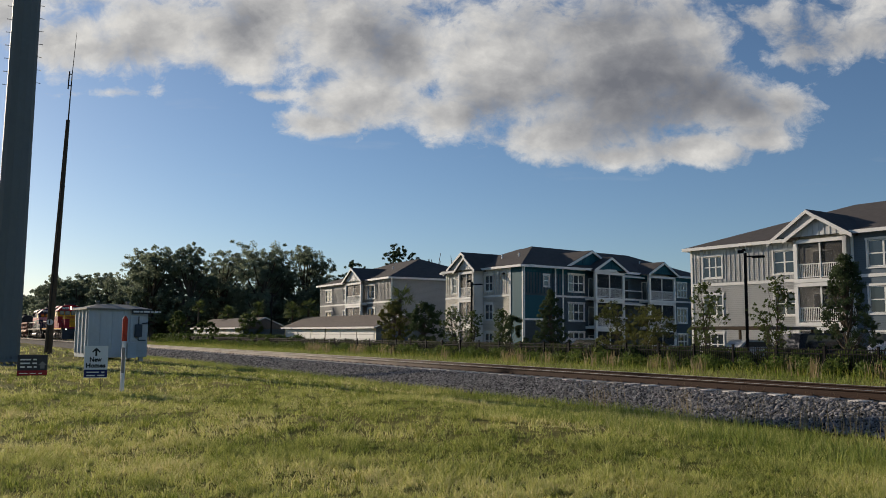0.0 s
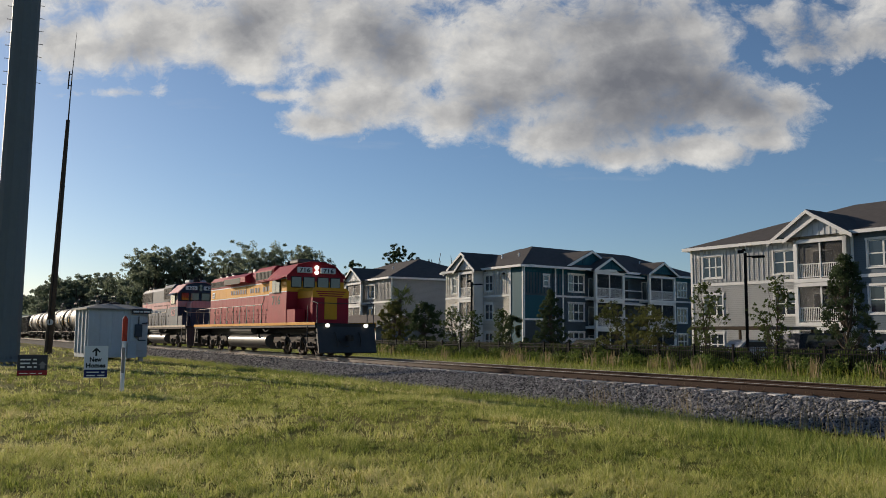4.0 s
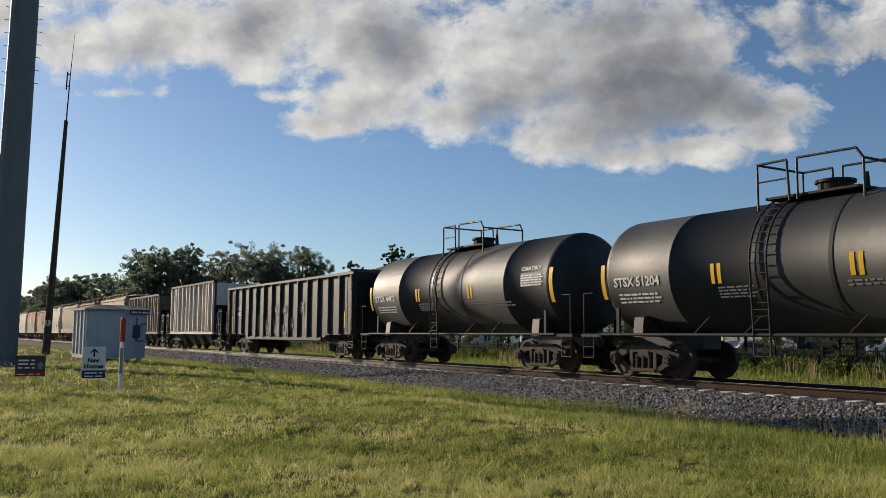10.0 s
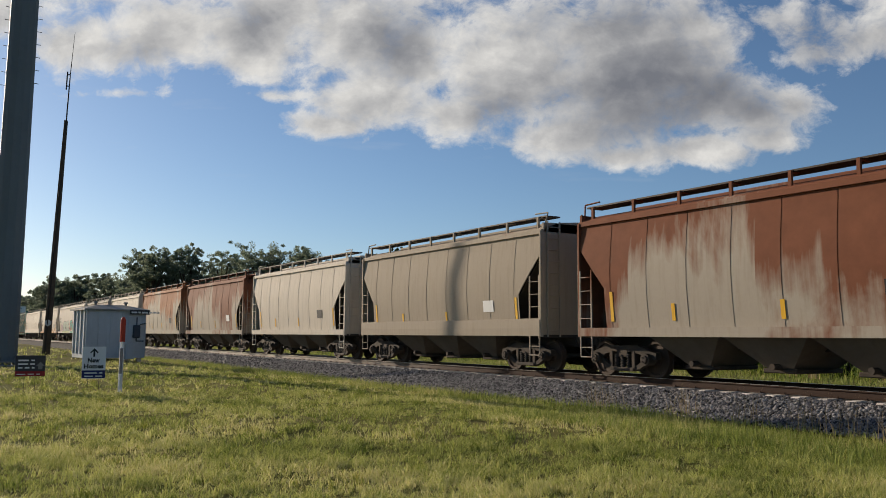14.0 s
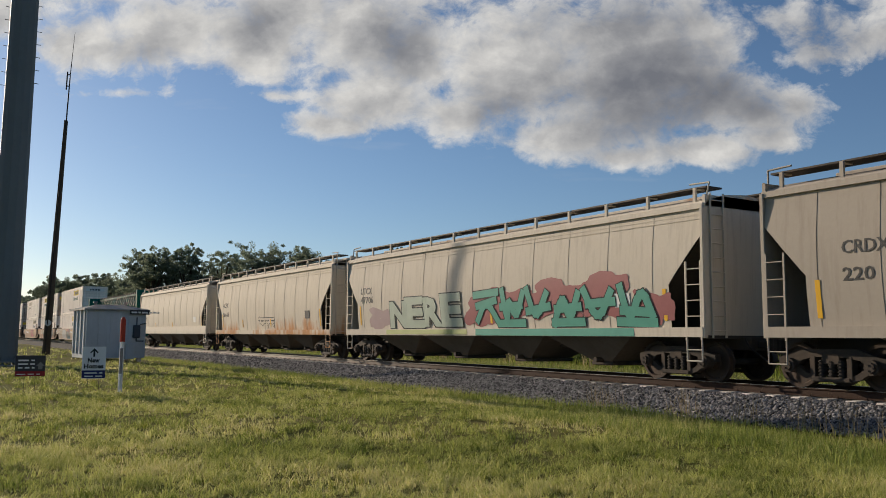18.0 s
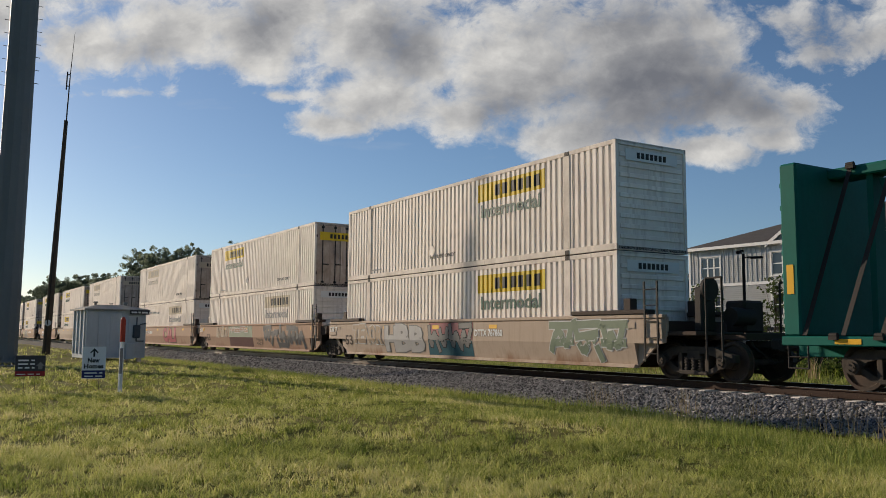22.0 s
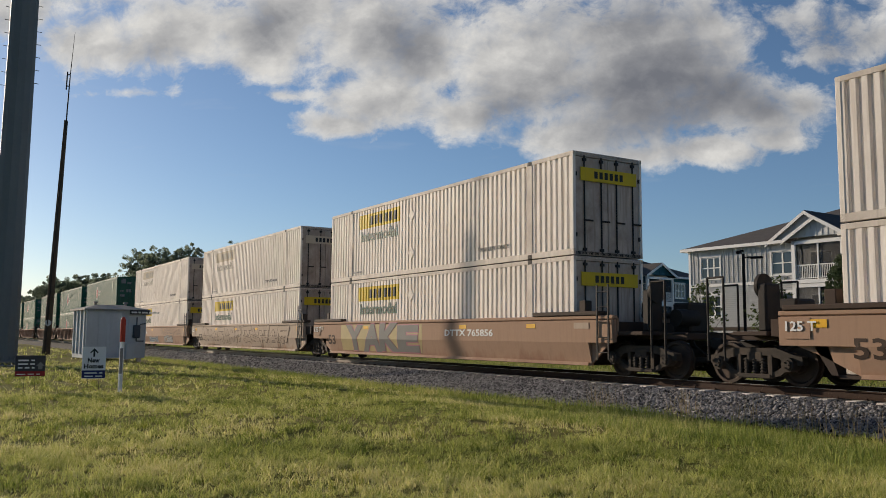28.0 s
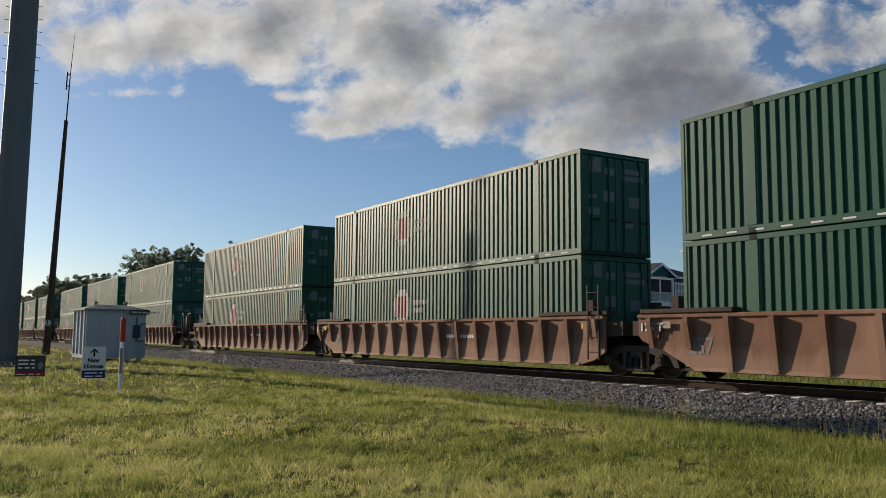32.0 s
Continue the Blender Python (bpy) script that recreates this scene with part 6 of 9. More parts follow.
M_NAVY = surface("dark_blue_paint", (0.016, 0.032, 0.068), 0.45, 0.0, (0.065, 0.07, 0.08), 0.5, 1.1, 0.5, 0.05, spec=0.2)
M_GREYTANK = surface("fuel_tank_grey", (0.085, 0.082, 0.08), 0.4, 0.2, (0.14, 0.12, 0.10), 0.5, 0.9, 0.3, 0.05)
M_GRILLE = surface("radiator_grille", (0.012, 0.011, 0.012), 0.6, 0.2, (0.03, 0.025, 0.02), 0.4, 3.0)
M_LAMP = glow("headlight_glass", (1.0, 0.93, 0.78), 1.3)
M_CREAM = surface("cream_sill_paint", (0.55, 0.47, 0.38), 0.5, 0.0, (0.16, 0.12, 0.09), 0.5, 1.0, 0.3)


def loco_truck(parent, x, axles):
    """A heavy motor truck: side frames with pedestals, brake cylinders, springs and big wheels."""
    pitch = 2.0 if axles == 3 else 2.75
    xs = [(k - (axles - 1) / 2) * pitch for k in range(axles)]
    base = Geo()
    base.box(xs[0] - 0.3, xs[-1] + 0.3, -0.75, 0.75, 0.55, 0.95, 0.03)
    t = part("truck", base, M_STEEL, parent, at=pose(x, 0, 0))
    for s in (-1, 1):
        g = Geo()
        y0, y1 = (s * 1.12 - 0.1, s * 1.12 + 0.1)
        lo, hi = xs[0] - 0.75, xs[-1] + 0.75
        pts = [(lo, 0.62), (lo + 0.1, 0.86), (hi - 0.1, 0.86), (hi, 0.62), (hi - 0.15, 0.55)]
        for xx in reversed(xs):
            pts += [(xx + 0.42, 0.62), (xx + 0.28, 0.34), (xx + 0.22, 0.34), (xx + 0.2, 0.6), (xx - 0.2, 0.6), (xx - 0.22, 0.34), (xx - 0.28, 0.34), (xx - 0.42, 0.62)]
        pts += [(lo + 0.15, 0.55)]
        g.prism(pts, "y", min(y0, y1), max(y0, y1))
        part("side_frame", g, M_TRUCK, t)
        for xx in xs:
            b = Geo()
            b.box(xx - 0.19, xx + 0.19, s * 1.2 - 0.1, s * 1.2 + 0.1, 0.32, 0.66, 0.04)
            b.cyl((xx, s * 1.22, 0.5), (xx, s * 1.36, 0.5), 0.13, 0.11, 12)
            part("axle_box", b, M_TRUCK, t)
            w = part("wheel", shared("big_wheel", lambda: wheel_geo(), M_WHEEL), M_WHEEL, t, at=pose(xx, s * 0.745, 0.50, 0, 0, 0 if s < 0 else 180) @ Matrix.Diagonal((1.08, 1, 1.08, 1)))
        for xx in [(a + b) / 2 for a, b in zip(xs, xs[1:])]:
            c = Geo()
            c.cyl((xx - 0.32, s * 1.26, 0.80), (xx + 0.25, s * 1.26, 0.76), 0.115, None, 12)
            c.rod([(xx + 0.25, s * 1.26, 0.76), (xx + 0.55, s * 1.24, 0.5), (xx + 0.55, s * 1.2, 0.25)], 0.03)
            c.box(xx + 0.48, xx + 0.62, s * 1.2 - 0.05, s * 1.2 + 0.05, 0.2, 0.45, 0.02)
            part("brake_cylinder", c, M_TRUCK, t)
            h = Geo()
            h.rod([(xx, s * 1.25, 0.30), (xx, s * 1.25, 1.0)], 0.045, 8)
            h.box(xx - 0.13, xx + 0.13, s * 1.25 - 0.1, s * 1.25 + 0.1, 0.28, 0.40, 0.02)
            part("damper", h, M_TRUCK, t)
    return t


def locomotive(name, x, half, label, axles, hood0, cab0, cab1, nose1, body, band, band_z, nose, roof, number, sill_mat, trim, truck_x, tank_x, spare, ribbon):
    lo = rolling(name, x, label, "locomotive", "diesel locomotives of the train")
    hw = 0.92
    # frame and walkway
    g = Geo().box(-half, half, -1.5, 1.5, 1.30, 1.50, 0.02)
    g.box(-half + 0.5, half - 0.5, -0.55, 0.55, 0.85, 1.30, 0.02)
    part("underframe", g, M_STEEL, lo)
    part("walkway_edge", Geo().box(-half, half, -1.53, -1.505, 1.42, 1.55), sill_mat, lo, "painted edge strip of the walkway")
    part("walkway_edge", Geo().box(-half, half, 1.505, 1.53, 1.36, 1.56), sill_mat, lo)
    # long hood with a chamfered roof
    top = 4.42
    prof = [(-hw, 1.5), (-hw, top - 0.22), (-hw + 0.2, top), (hw - 0.2, top), (hw, top - 0.22), (hw, 1.5)]
    hood = part("long_hood", Geo().prism(prof, "x", hood0, cab0 - 0.02), body, lo)
    bz0, bz1 = band_z
    for s in (-1, 1):
        part("stripe", Geo().box(hood0 - 0.005, cab0 - 0.02, s * hw - 0.006, s * hw + 0.006, bz0, bz1), band, hood, "broad painted band along the hood")
        if trim:
            for zz in (bz0 - 0.02, bz1 - 0.02):
                part("pinstripe", Geo().box(hood0 - 0.006, cab0 - 0.02, s * hw - 0.009, s * hw + 0.009, zz, zz + 0.05), M_WHITE, hood)
    part("end_stripe", Geo().box(hood0 - 0.006, hood0 + 0.004, -hw, hw, bz0, bz1), band, hood)
    # doors along the hood
    n = int((cab0 - hood0 - 0.8) / 0.72)
    for k in range(n):
        a = hood0 + 0.4 + k * 0.72
        part("hood_door", Geo().box(a, a + 0.70, -hw - 0.014, -hw - 0.002, 1.62, bz0 - 0.06, 0.012), body, hood)
        h = Geo()
        h.box(a + 0.56, a + 0.61, -hw - 0.055, -hw - 0.03, 2.2, 2.32, 0.008)
        h.box(a + 0.56, a + 0.61, -hw - 0.055, -hw - 0.03, 1.8, 1.88, 0.008)
        part("latch", h, M_STEEL, hood)
        e = Geo().box(a, a + 0.705, -hw - 0.014, -hw - 0.006, bz0 + 0.05, bz1 - 0.05, 0.01)
        part("hood_door", e, band, hood)
    # radiator intake at the rear and the blower grille ahead
    def grille(a, b, z0, z1, yy, nm):
        f = part(nm, Geo().box(a, b, yy - 0.03, yy - 0.002, z0, z1, 0.01), body, hood)
        part("grille", Geo().box(a + 0.06, b - 0.06, yy - 0.045, yy - 0.03, z0 + 0.06, z1 - 0.06), M_GRILLE, f)
        w = int((b - a) / 0.22)
        for k in range(w):
            u = a + 0.1 + k * (b - a - 0.2) / w
            part("louvre", Geo().box(u, u + 0.03, yy - 0.06, yy - 0.045, z0 + 0.08, z1 - 0.08), M_GRILLE, f)
    grille(hood0 + 0.05, hood0 + 3.6, bz1 + 0.08, top - 0.2, -hw, "radiator_intake")
    if axles == 3:
        part("radiator_flare", Geo().prism([(-hw - 0.02, bz1 + 0.1), (-hw - 0.34, top - 0.55), (-hw - 0.34, top - 0.25), (-hw + 0.1, top - 0.02)], "x", hood0 + 3.7, hood0 + 7.6), body, hood)
        part("grille", Geo().box(hood0 + 3.8, hood0 + 6.7, -hw - 0.355, -hw - 0.342, top - 0.60, top - 0.28), M_GRILLE, hood)
    part("clean_air_room", Geo().prism([(-hw - 0.3, bz1 + 0.05), (-hw - 0.3, top - 0.1), (-hw - 0.1, top + 0.08), (hw + 0.1, top + 0.08), (hw + 0.3, top - 0.1), (hw + 0.3, bz1 + 0.05)], "x", cab0 - 2.9, cab0 - 0.25), body, lo)
    grille(cab0 - 2.85, cab0 - 0.35, bz1 + 0.1, top - 0.12, -hw - 0.3, "filter_intake")
    for k, u in enumerate((0.9, 2.1, 3.3) if axles == 3 else (0.9, 2.3)):
        f = Geo().cyl((hood0 + u, 0, top), (hood0 + u, 0, top + 0.14), 0.62, 0.58, 20)
        f.cyl((hood0 + u, 0, top + 0.14), (hood0 + u, 0, top + 0.19), 0.66, 0.66, 20)
        part("radiator_fan", f, M_BLACK, lo)
    for u in ((7.2, 8.6) if axles == 3 else (6.4,)):
        part("dynamic_brake_fan", Geo().cyl((hood0 + u, 0, top - 0.05), (hood0 + u, 0, top + 0.18), 0.66, 0.62, 20), M_BLACK, lo)
    part("exhaust_stack", Geo().box(hood0 + 5.2, hood0 + 5.9, -0.3, 0.3, top - 0.02, top + 0.2, 0.03), M_STEEL, lo)
    # cab
    cw = 1.5
    cp = [(-cw, 1.5), (-cw, 3.78), (-cw + 0.55, 4.34), (-0.35, 4.5), (0.35, 4.5), (cw - 0.55, 4.34), (cw, 3.78), (cw, 1.5)]
    c = part("cab", Geo().prism(cp, "x", cab0, cab1), body, lo)
    part("cab_roof", Geo().prism([(-cw - 0.05, 3.74), (-cw - 0.05, 3.82), (-cw + 0.52, 4.39), (-0.36, 4.55), (0.36, 4.55), (cw - 0.52, 4.39), (cw + 0.05, 3.82), (cw + 0.05, 3.74), (cw, 3.79), (cw - 0.55, 4.34), (0.35, 4.5), (-0.35, 4.5), (-cw + 0.55, 4.34), (-cw, 3.79)], "x", cab0 - 0.08, cab1 + 0.12), roof, lo)
    part("air_conditioner", Geo().box(cab0 + 0.35, cab0 + 1.5, -0.6, 0.6, 4.52, 4.74, 0.06), M_GREYTANK if trim else M_SHED, lo)
    part("cab_band", Geo().box(cab0, cab1 + 0.004, -cw - 0.006, -cw, bz0, bz1), band, c)
    part("cab_front_band", Geo().box(cab1, cab1 + 0.006, -cw, cw, bz0, bz1 - 0.1), band, c)
    if trim:
        for zz in (bz0 - 0.02, bz1 - 0.02):
            part("pinstripe", Geo().box(cab0, cab1 + 0.006, -cw - 0.010, -cw, zz, zz + 0.05), M_WHITE, c)
    wi = part("side_window", Geo().box(cab0 + 0.5, cab0 + 1.62, -cw - 0.05, -cw - 0.008, 3.0, 3.70, 0.015), M_STEEL, c)
    for a, b in ((cab0 + 0.55, cab0 + 1.04), (cab0 + 1.09, cab0 + 1.57)):
        part("pane", Geo().box(a, b, -cw - 0.06, -cw - 0.05, 3.05, 3.65), M_GLASS, wi)
    part("sunshade", Geo().slab([(cab0 + 0.4, -cw - 0.03, 3.80), (cab1 - 0.1, -cw - 0.03, 3.80), (cab1 - 0.1, -cw - 0.42, 3.62), (cab0 + 0.4, -cw - 0.42, 3.62)], 0.03), body, c)
    for a, b in ((-1.3, -0.75), (-0.68, -0.06), (0.06, 0.68), (0.75, 1.3)):
        w = part("windscreen", Geo().box(cab1, cab1 + 0.05, a, b, 3.25, 3.80, 0.02), M_STEEL, c)
        part("pane", Geo().box(cab1 + 0.05, cab1 + 0.06, a + 0.04, b - 0.04, 3.29, 3.76), M_GLASSDARK, w)
    nb = part("number_board", Geo().box(cab1, cab1 + 0.10, -1.02, -0.22, 3.98, 4.26, 0.03), M_WHITE, c, "number board with dark figures")
    num = fit_words(number, 0.55, 0.2, M_DARKLET)
    part("number", num, M_DARKLET, nb, at=pose(cab1 + 0.105, -0.9, 4.02, 0, 0, 90))
    nb = part("number_board", Geo().box(cab1, cab1 + 0.10, 0.22, 1.02, 3.98, 4.26, 0.03), M_WHITE, c)
    part("number", num.copy(), M_DARKLET, nb, at=pose(cab1 + 0.105, 0.35, 4.02, 0, 0, 90))
    for zz in (4.02, 4.26):
        part("headlight", Geo().cyl((cab1 + 0.02, 0, zz), (cab1 + 0.13, 0, zz), 0.10, 0.11, 16), M_LAMP if trim else M_GLASSDARK, c)
    # short hood (nose)
    nt = 3.18
    npf = [(-0.92, 1.5), (-0.92, nt - 0.14), (-0.78, nt), (0.78, nt), (0.92, nt - 0.14), (0.92, 1.5)]
    ns = part("short_hood", Geo().prism(npf, "x", cab1 + 0.001, nose1), body, lo)
    part("nose_band", Geo().prism([(-0.93, nt - 0.46), (-0.93, nt - 0.135), (-0.785, nt + 0.01), (0.785, nt + 0.01), (0.93, nt - 0.135), (0.93, nt - 0.46)], "x", cab1 + 0.01, nose1 + 0.008), nose, ns)
    if trim:
        part("nose_panel", Geo().box(nose1, nose1 + 0.02, -0.32, 0.32, 1.7, 2.75, 0.01), nose, ns)
        for k in range(4):
            part("whisker_stripe", Geo().box(nose1 + 0.008, nose1 + 0.014, -0.75 + 0.07 * k, 0.75 - 0.07 * k, 2.98 - k * 0.10, 3.03 - k * 0.10), M_RED, ns)
        for s in (-1, 1):
            part("ditch_light", Geo().cyl((half + 0.0, s * 0.95, 1.40), (half + 0.14, s * 0.95, 1.40), 0.08, 0.09, 14), M_LAMP, lo, "glowing ditch light")
    # lower cab box, number and lettering
    part("battery_box", Geo().box(cab0 - 0.3, cab1 + 1.1, -1.48, -0.95, 1.52, 2.18, 0.02), body, lo)
    lettering(c, number, cab0 + 0.42, -cw - 0.006, bz0 - 0.62, 1.15, 0.46, M_DARKLET if trim else M_PINK, "number")
    g = Geo()
    u = hood0 + 4.2
    for k in range(17):
        if k in (7, 12):
            continue
        g.box(u + k * 0.42, u + k * 0.42 + (0.26 if k % 3 else 0.2), -hw - 0.036, -hw - 0.026, bz0 + 0.19, bz1 - 0.19, 0.004)
    part("company_mark", g, M_GREYLET if trim else M_PINKDARK, hood)
    if ribbon:
        rb = Geo()
        way = [(1.26, 1.93), (1.36, 2.2), (1.38, 2.5), (1.22, 2.7), (1.25, 2.95), (1.45, 3.1), (1.65, 3.05), (1.73, 2.85), (1.6, 2.62), (1.3, 2.47), (0.95, 2.43), (0.72, 2.53), (0.55, 2.66)]
        stroke(rb, [(hood0 + u, w) for u, w in way], 0.075, lambda xx, zz: -hw - 0.034)
        rb.cyl((hood0 + 1.72, -hw - 0.036, 3.30), (hood0 + 1.72, -hw - 0.03, 3.30), 0.12, None, 16)
        part("ribbon_emblem", rb, surface("magenta_paint", (0.55, 0.03, 0.14), 0.45, 0, (0.2, 0.05, 0.08), 0.3), hood, "bright pink ribbon emblem")
        part("horn", Geo().cyl((hood0 + 0.5, -0.3, 4.62), (hood0 + 0.1, -0.3, 4.64), 0.04, 0.12, 10).cyl((hood0 + 0.5, 0.0, 4.62), (hood0 + 0.1, 0.0, 4.68), 0.04, 0.12, 10).box(hood0 + 0.45, hood0 + 0.6, -0.35, 0.1, 4.42, 4.64), M_STEEL, lo)
        part("roof_horn", Geo().cyl((cab1 - 0.5, -0.3, 4.7), (cab1 + 0.0, -0.35, 4.74), 0.04, 0.14, 12).cyl((cab1 - 0.5, 0.05, 4.72), (cab1 - 0.02, 0.05, 4.78), 0.04, 0.12, 12).box(cab1 - 0.6, cab1 - 0.4, -0.35, 0.1, 4.5, 4.74), M_STEEL, lo)
        bars(c, cab0 + 0.35, -1.486, 1.78, 0.9, 0.22, 2, M_WHITE)
    else:
        part("roof_horn", Geo().cyl((cab0 - 0.4, -0.5, 4.56), (cab0 + 0.2, -0.55, 4.6), 0.04, 0.12, 12).cyl((cab0 - 0.5, -0.25, 4.58), (cab0 + 0.1, -0.25, 4.62), 0.04, 0.11, 12).box(cab0 - 0.5, cab0 - 0.35, -0.55, -0.1, 4.45, 4.6), M_STEEL, lo)
    if spare:
        panel(hood, "notice", hood0 + 0.45, hood0 + 0.95, -hw - 0.03, bz0 + 0.12, bz0 + 0.48, M_WHITE)
        bars(hood, hood0 + 0.5, -hw - 0.036, bz0 + 0.17, 0.38, 0.28, 2, M_DARKLET)
    # handrails
    n = 11
    for s in (-1, 1):
        r = Geo()
        xs = [hood0 - 0.6 + k * (cab0 - 0.6 - hood0) / (n - 1) for k in range(n)]
        r.rod([(xs[0], s * 1.47, 2.5), (xs[-1] + 0.1, s * 1.47, 2.5), (xs[-1] + 0.5, s * 1.47, 2.95)], 0.02)
        part("handrail", r, M_CREAM if ribbon else M_BLACK, lo)
        for u in xs:
            part("stanchion", shared("stanchion" + name, lambda: Geo().box(-0.03, 0.03, -0.015, 0.015, 1.5, 2.5).box(-0.06, 0.06, -0.03, 0.03, 1.5, 1.72), M_PINK if ribbon else M_BLACK), M_BLACK, lo, at=pose(u, s * 1.47, 0))
    for e in (-1, 1):
        r = Geo()
        for s in (-1, 1):
            r.rod([(e * (half - 0.05), s * 1.4, 0.5), (e * (half - 0.05), s * 1.4, 2.4), (e * (half - 0.55), s * 1.47, 2.5)], 0.022)
            r.rod([(e * (half - 0.9), s * 1.5, 0.5), (e * (half - 0.9), s * 1.5, 2.3)], 0.022)
        r.rod([(e * (half - 0.05), -1.4, 2.4), (e * (half - 0.05), 1.4, 2.4)], 0.02)
        part("end_railing", r, M_CREAM if ribbon else M_BLACK, lo)
        st = Geo()
        for s in (-1, 1):
            for k in range(3):
                st.box(min(e * (half - 0.85), e * (half - 0.08)), max(e * (half - 0.85), e * (half - 0.08)), s * 1.35 - 0.14, s * 1.35 + 0.14, 0.42 + 0.33 * k, 0.46 + 0.33 * k)
        part("step", st, M_STEEL, lo)
        part("pilot", Geo().prism([(e * half, 1.35), (e * (half + 0.12), 0.9), (e * (half + 0.3), 0.2), (e * (half + 0.24), 0.16), (e * (half - 0.06), 0.9), (e * (half - 0.1), 1.35)], "y", -1.42, 1.42), M_BLACK, lo)
        part("brake_hose", Geo().rod([(e * (half + 0.1), -0.6, 1.1), (e * (half + 0.32), -0.6, 0.8), (e * (half + 0.35), -0.55, 0.45)], 0.025).rod([(e * (half + 0.1), 0.6, 1.1), (e * (half + 0.32), 0.6, 0.8), (e * (half + 0.35), 0.55, 0.45)], 0.025), M_STEEL, lo)
    # tanks under the frame
    a, b = tank_x
    tp = [(-1.46 * math.copysign(abs(math.cos(q)) ** 0.6, math.cos(q)), 0.64 + 0.42 * math.copysign(abs(math.sin(q)) ** 0.75, math.sin(q))) for q in [2 * math.pi * k / 36 for k in range(36)]]
    part("fuel_tank", Geo().prism(tp, "x", a, b, 0, True), M_GREYTANK, lo, "grey steel fuel tank")
    part("air_reservoir", Geo().cyl((a + 0.1, -1.2, 1.2), (a + (b - a) * 0.6, -1.2, 1.2), 0.19, None, 14), M_GREYTANK, lo)
    part("air_reservoir", Geo().cyl((a + 0.1, 1.2, 1.2), (a + (b - a) * 0.6, 1.2, 1.2), 0.19, None, 14), M_GREYTANK, lo)
    part("fuel_filler", Geo().cyl((b - 1.0, -1.50, 0.9), (b - 1.0, -1.42, 0.9), 0.09, None, 10).rod([(b - 0.5, -1.4, 1.25), (b - 0.1, -1.4, 1.1), (b + 0.4, -1.35, 1.25)], 0.03), M_STEEL, lo)
    for s in (-1, 1):
        loco_truck(lo, s * truck_x, axles)
    couplers(lo, half + 0.1)
    return lo


def build_locomotives():
    # middle of the red one: 203.9; of the pink and blue one: 183.75
    locomotive("diesel_locomotive", 203.9, 9.85, "red and golden yellow diesel locomotive with lit headlights", 3, -8.35, 3.85, 6.25, 8.1, M_RED, M_GOLD, (3.05, 3.68), M_GOLD, M_RED, "716", M_GOLD, True, 6.6, (-2.9, 3.3), True, False)
    locomotive("diesel_locomotive", 183.75, 8.15, "faded pink and dark blue diesel locomotive with a ribbon emblem", 2, -7.65, 3.75, 6.0, 7.3, M_NAVY, M_PINK, (2.82, 3.30), M_PINK, M_PINK, "425", M_CREAM, False, 5.1, (-2.6, 2.3), False, True)


# --- freight cars ---
M_DUMP = rusted("dump_car_rust", (0.33, 0.15, 0.125), (0.22, 0.10, 0.07), 0.42)
# skirt rust, lighter and yellower than the sides: sunlight on it put into the colour
M_SKIRT = rusted("dump_car_skirt_sunlit", (0.42, 0.27, 0.15), (0.27, 0.13, 0.07), 0.4)
M_DUMPDARK = rusted("dump_car_dark", (0.07, 0.025, 0.025), (0.07, 0.03, 0.022), 0.5)


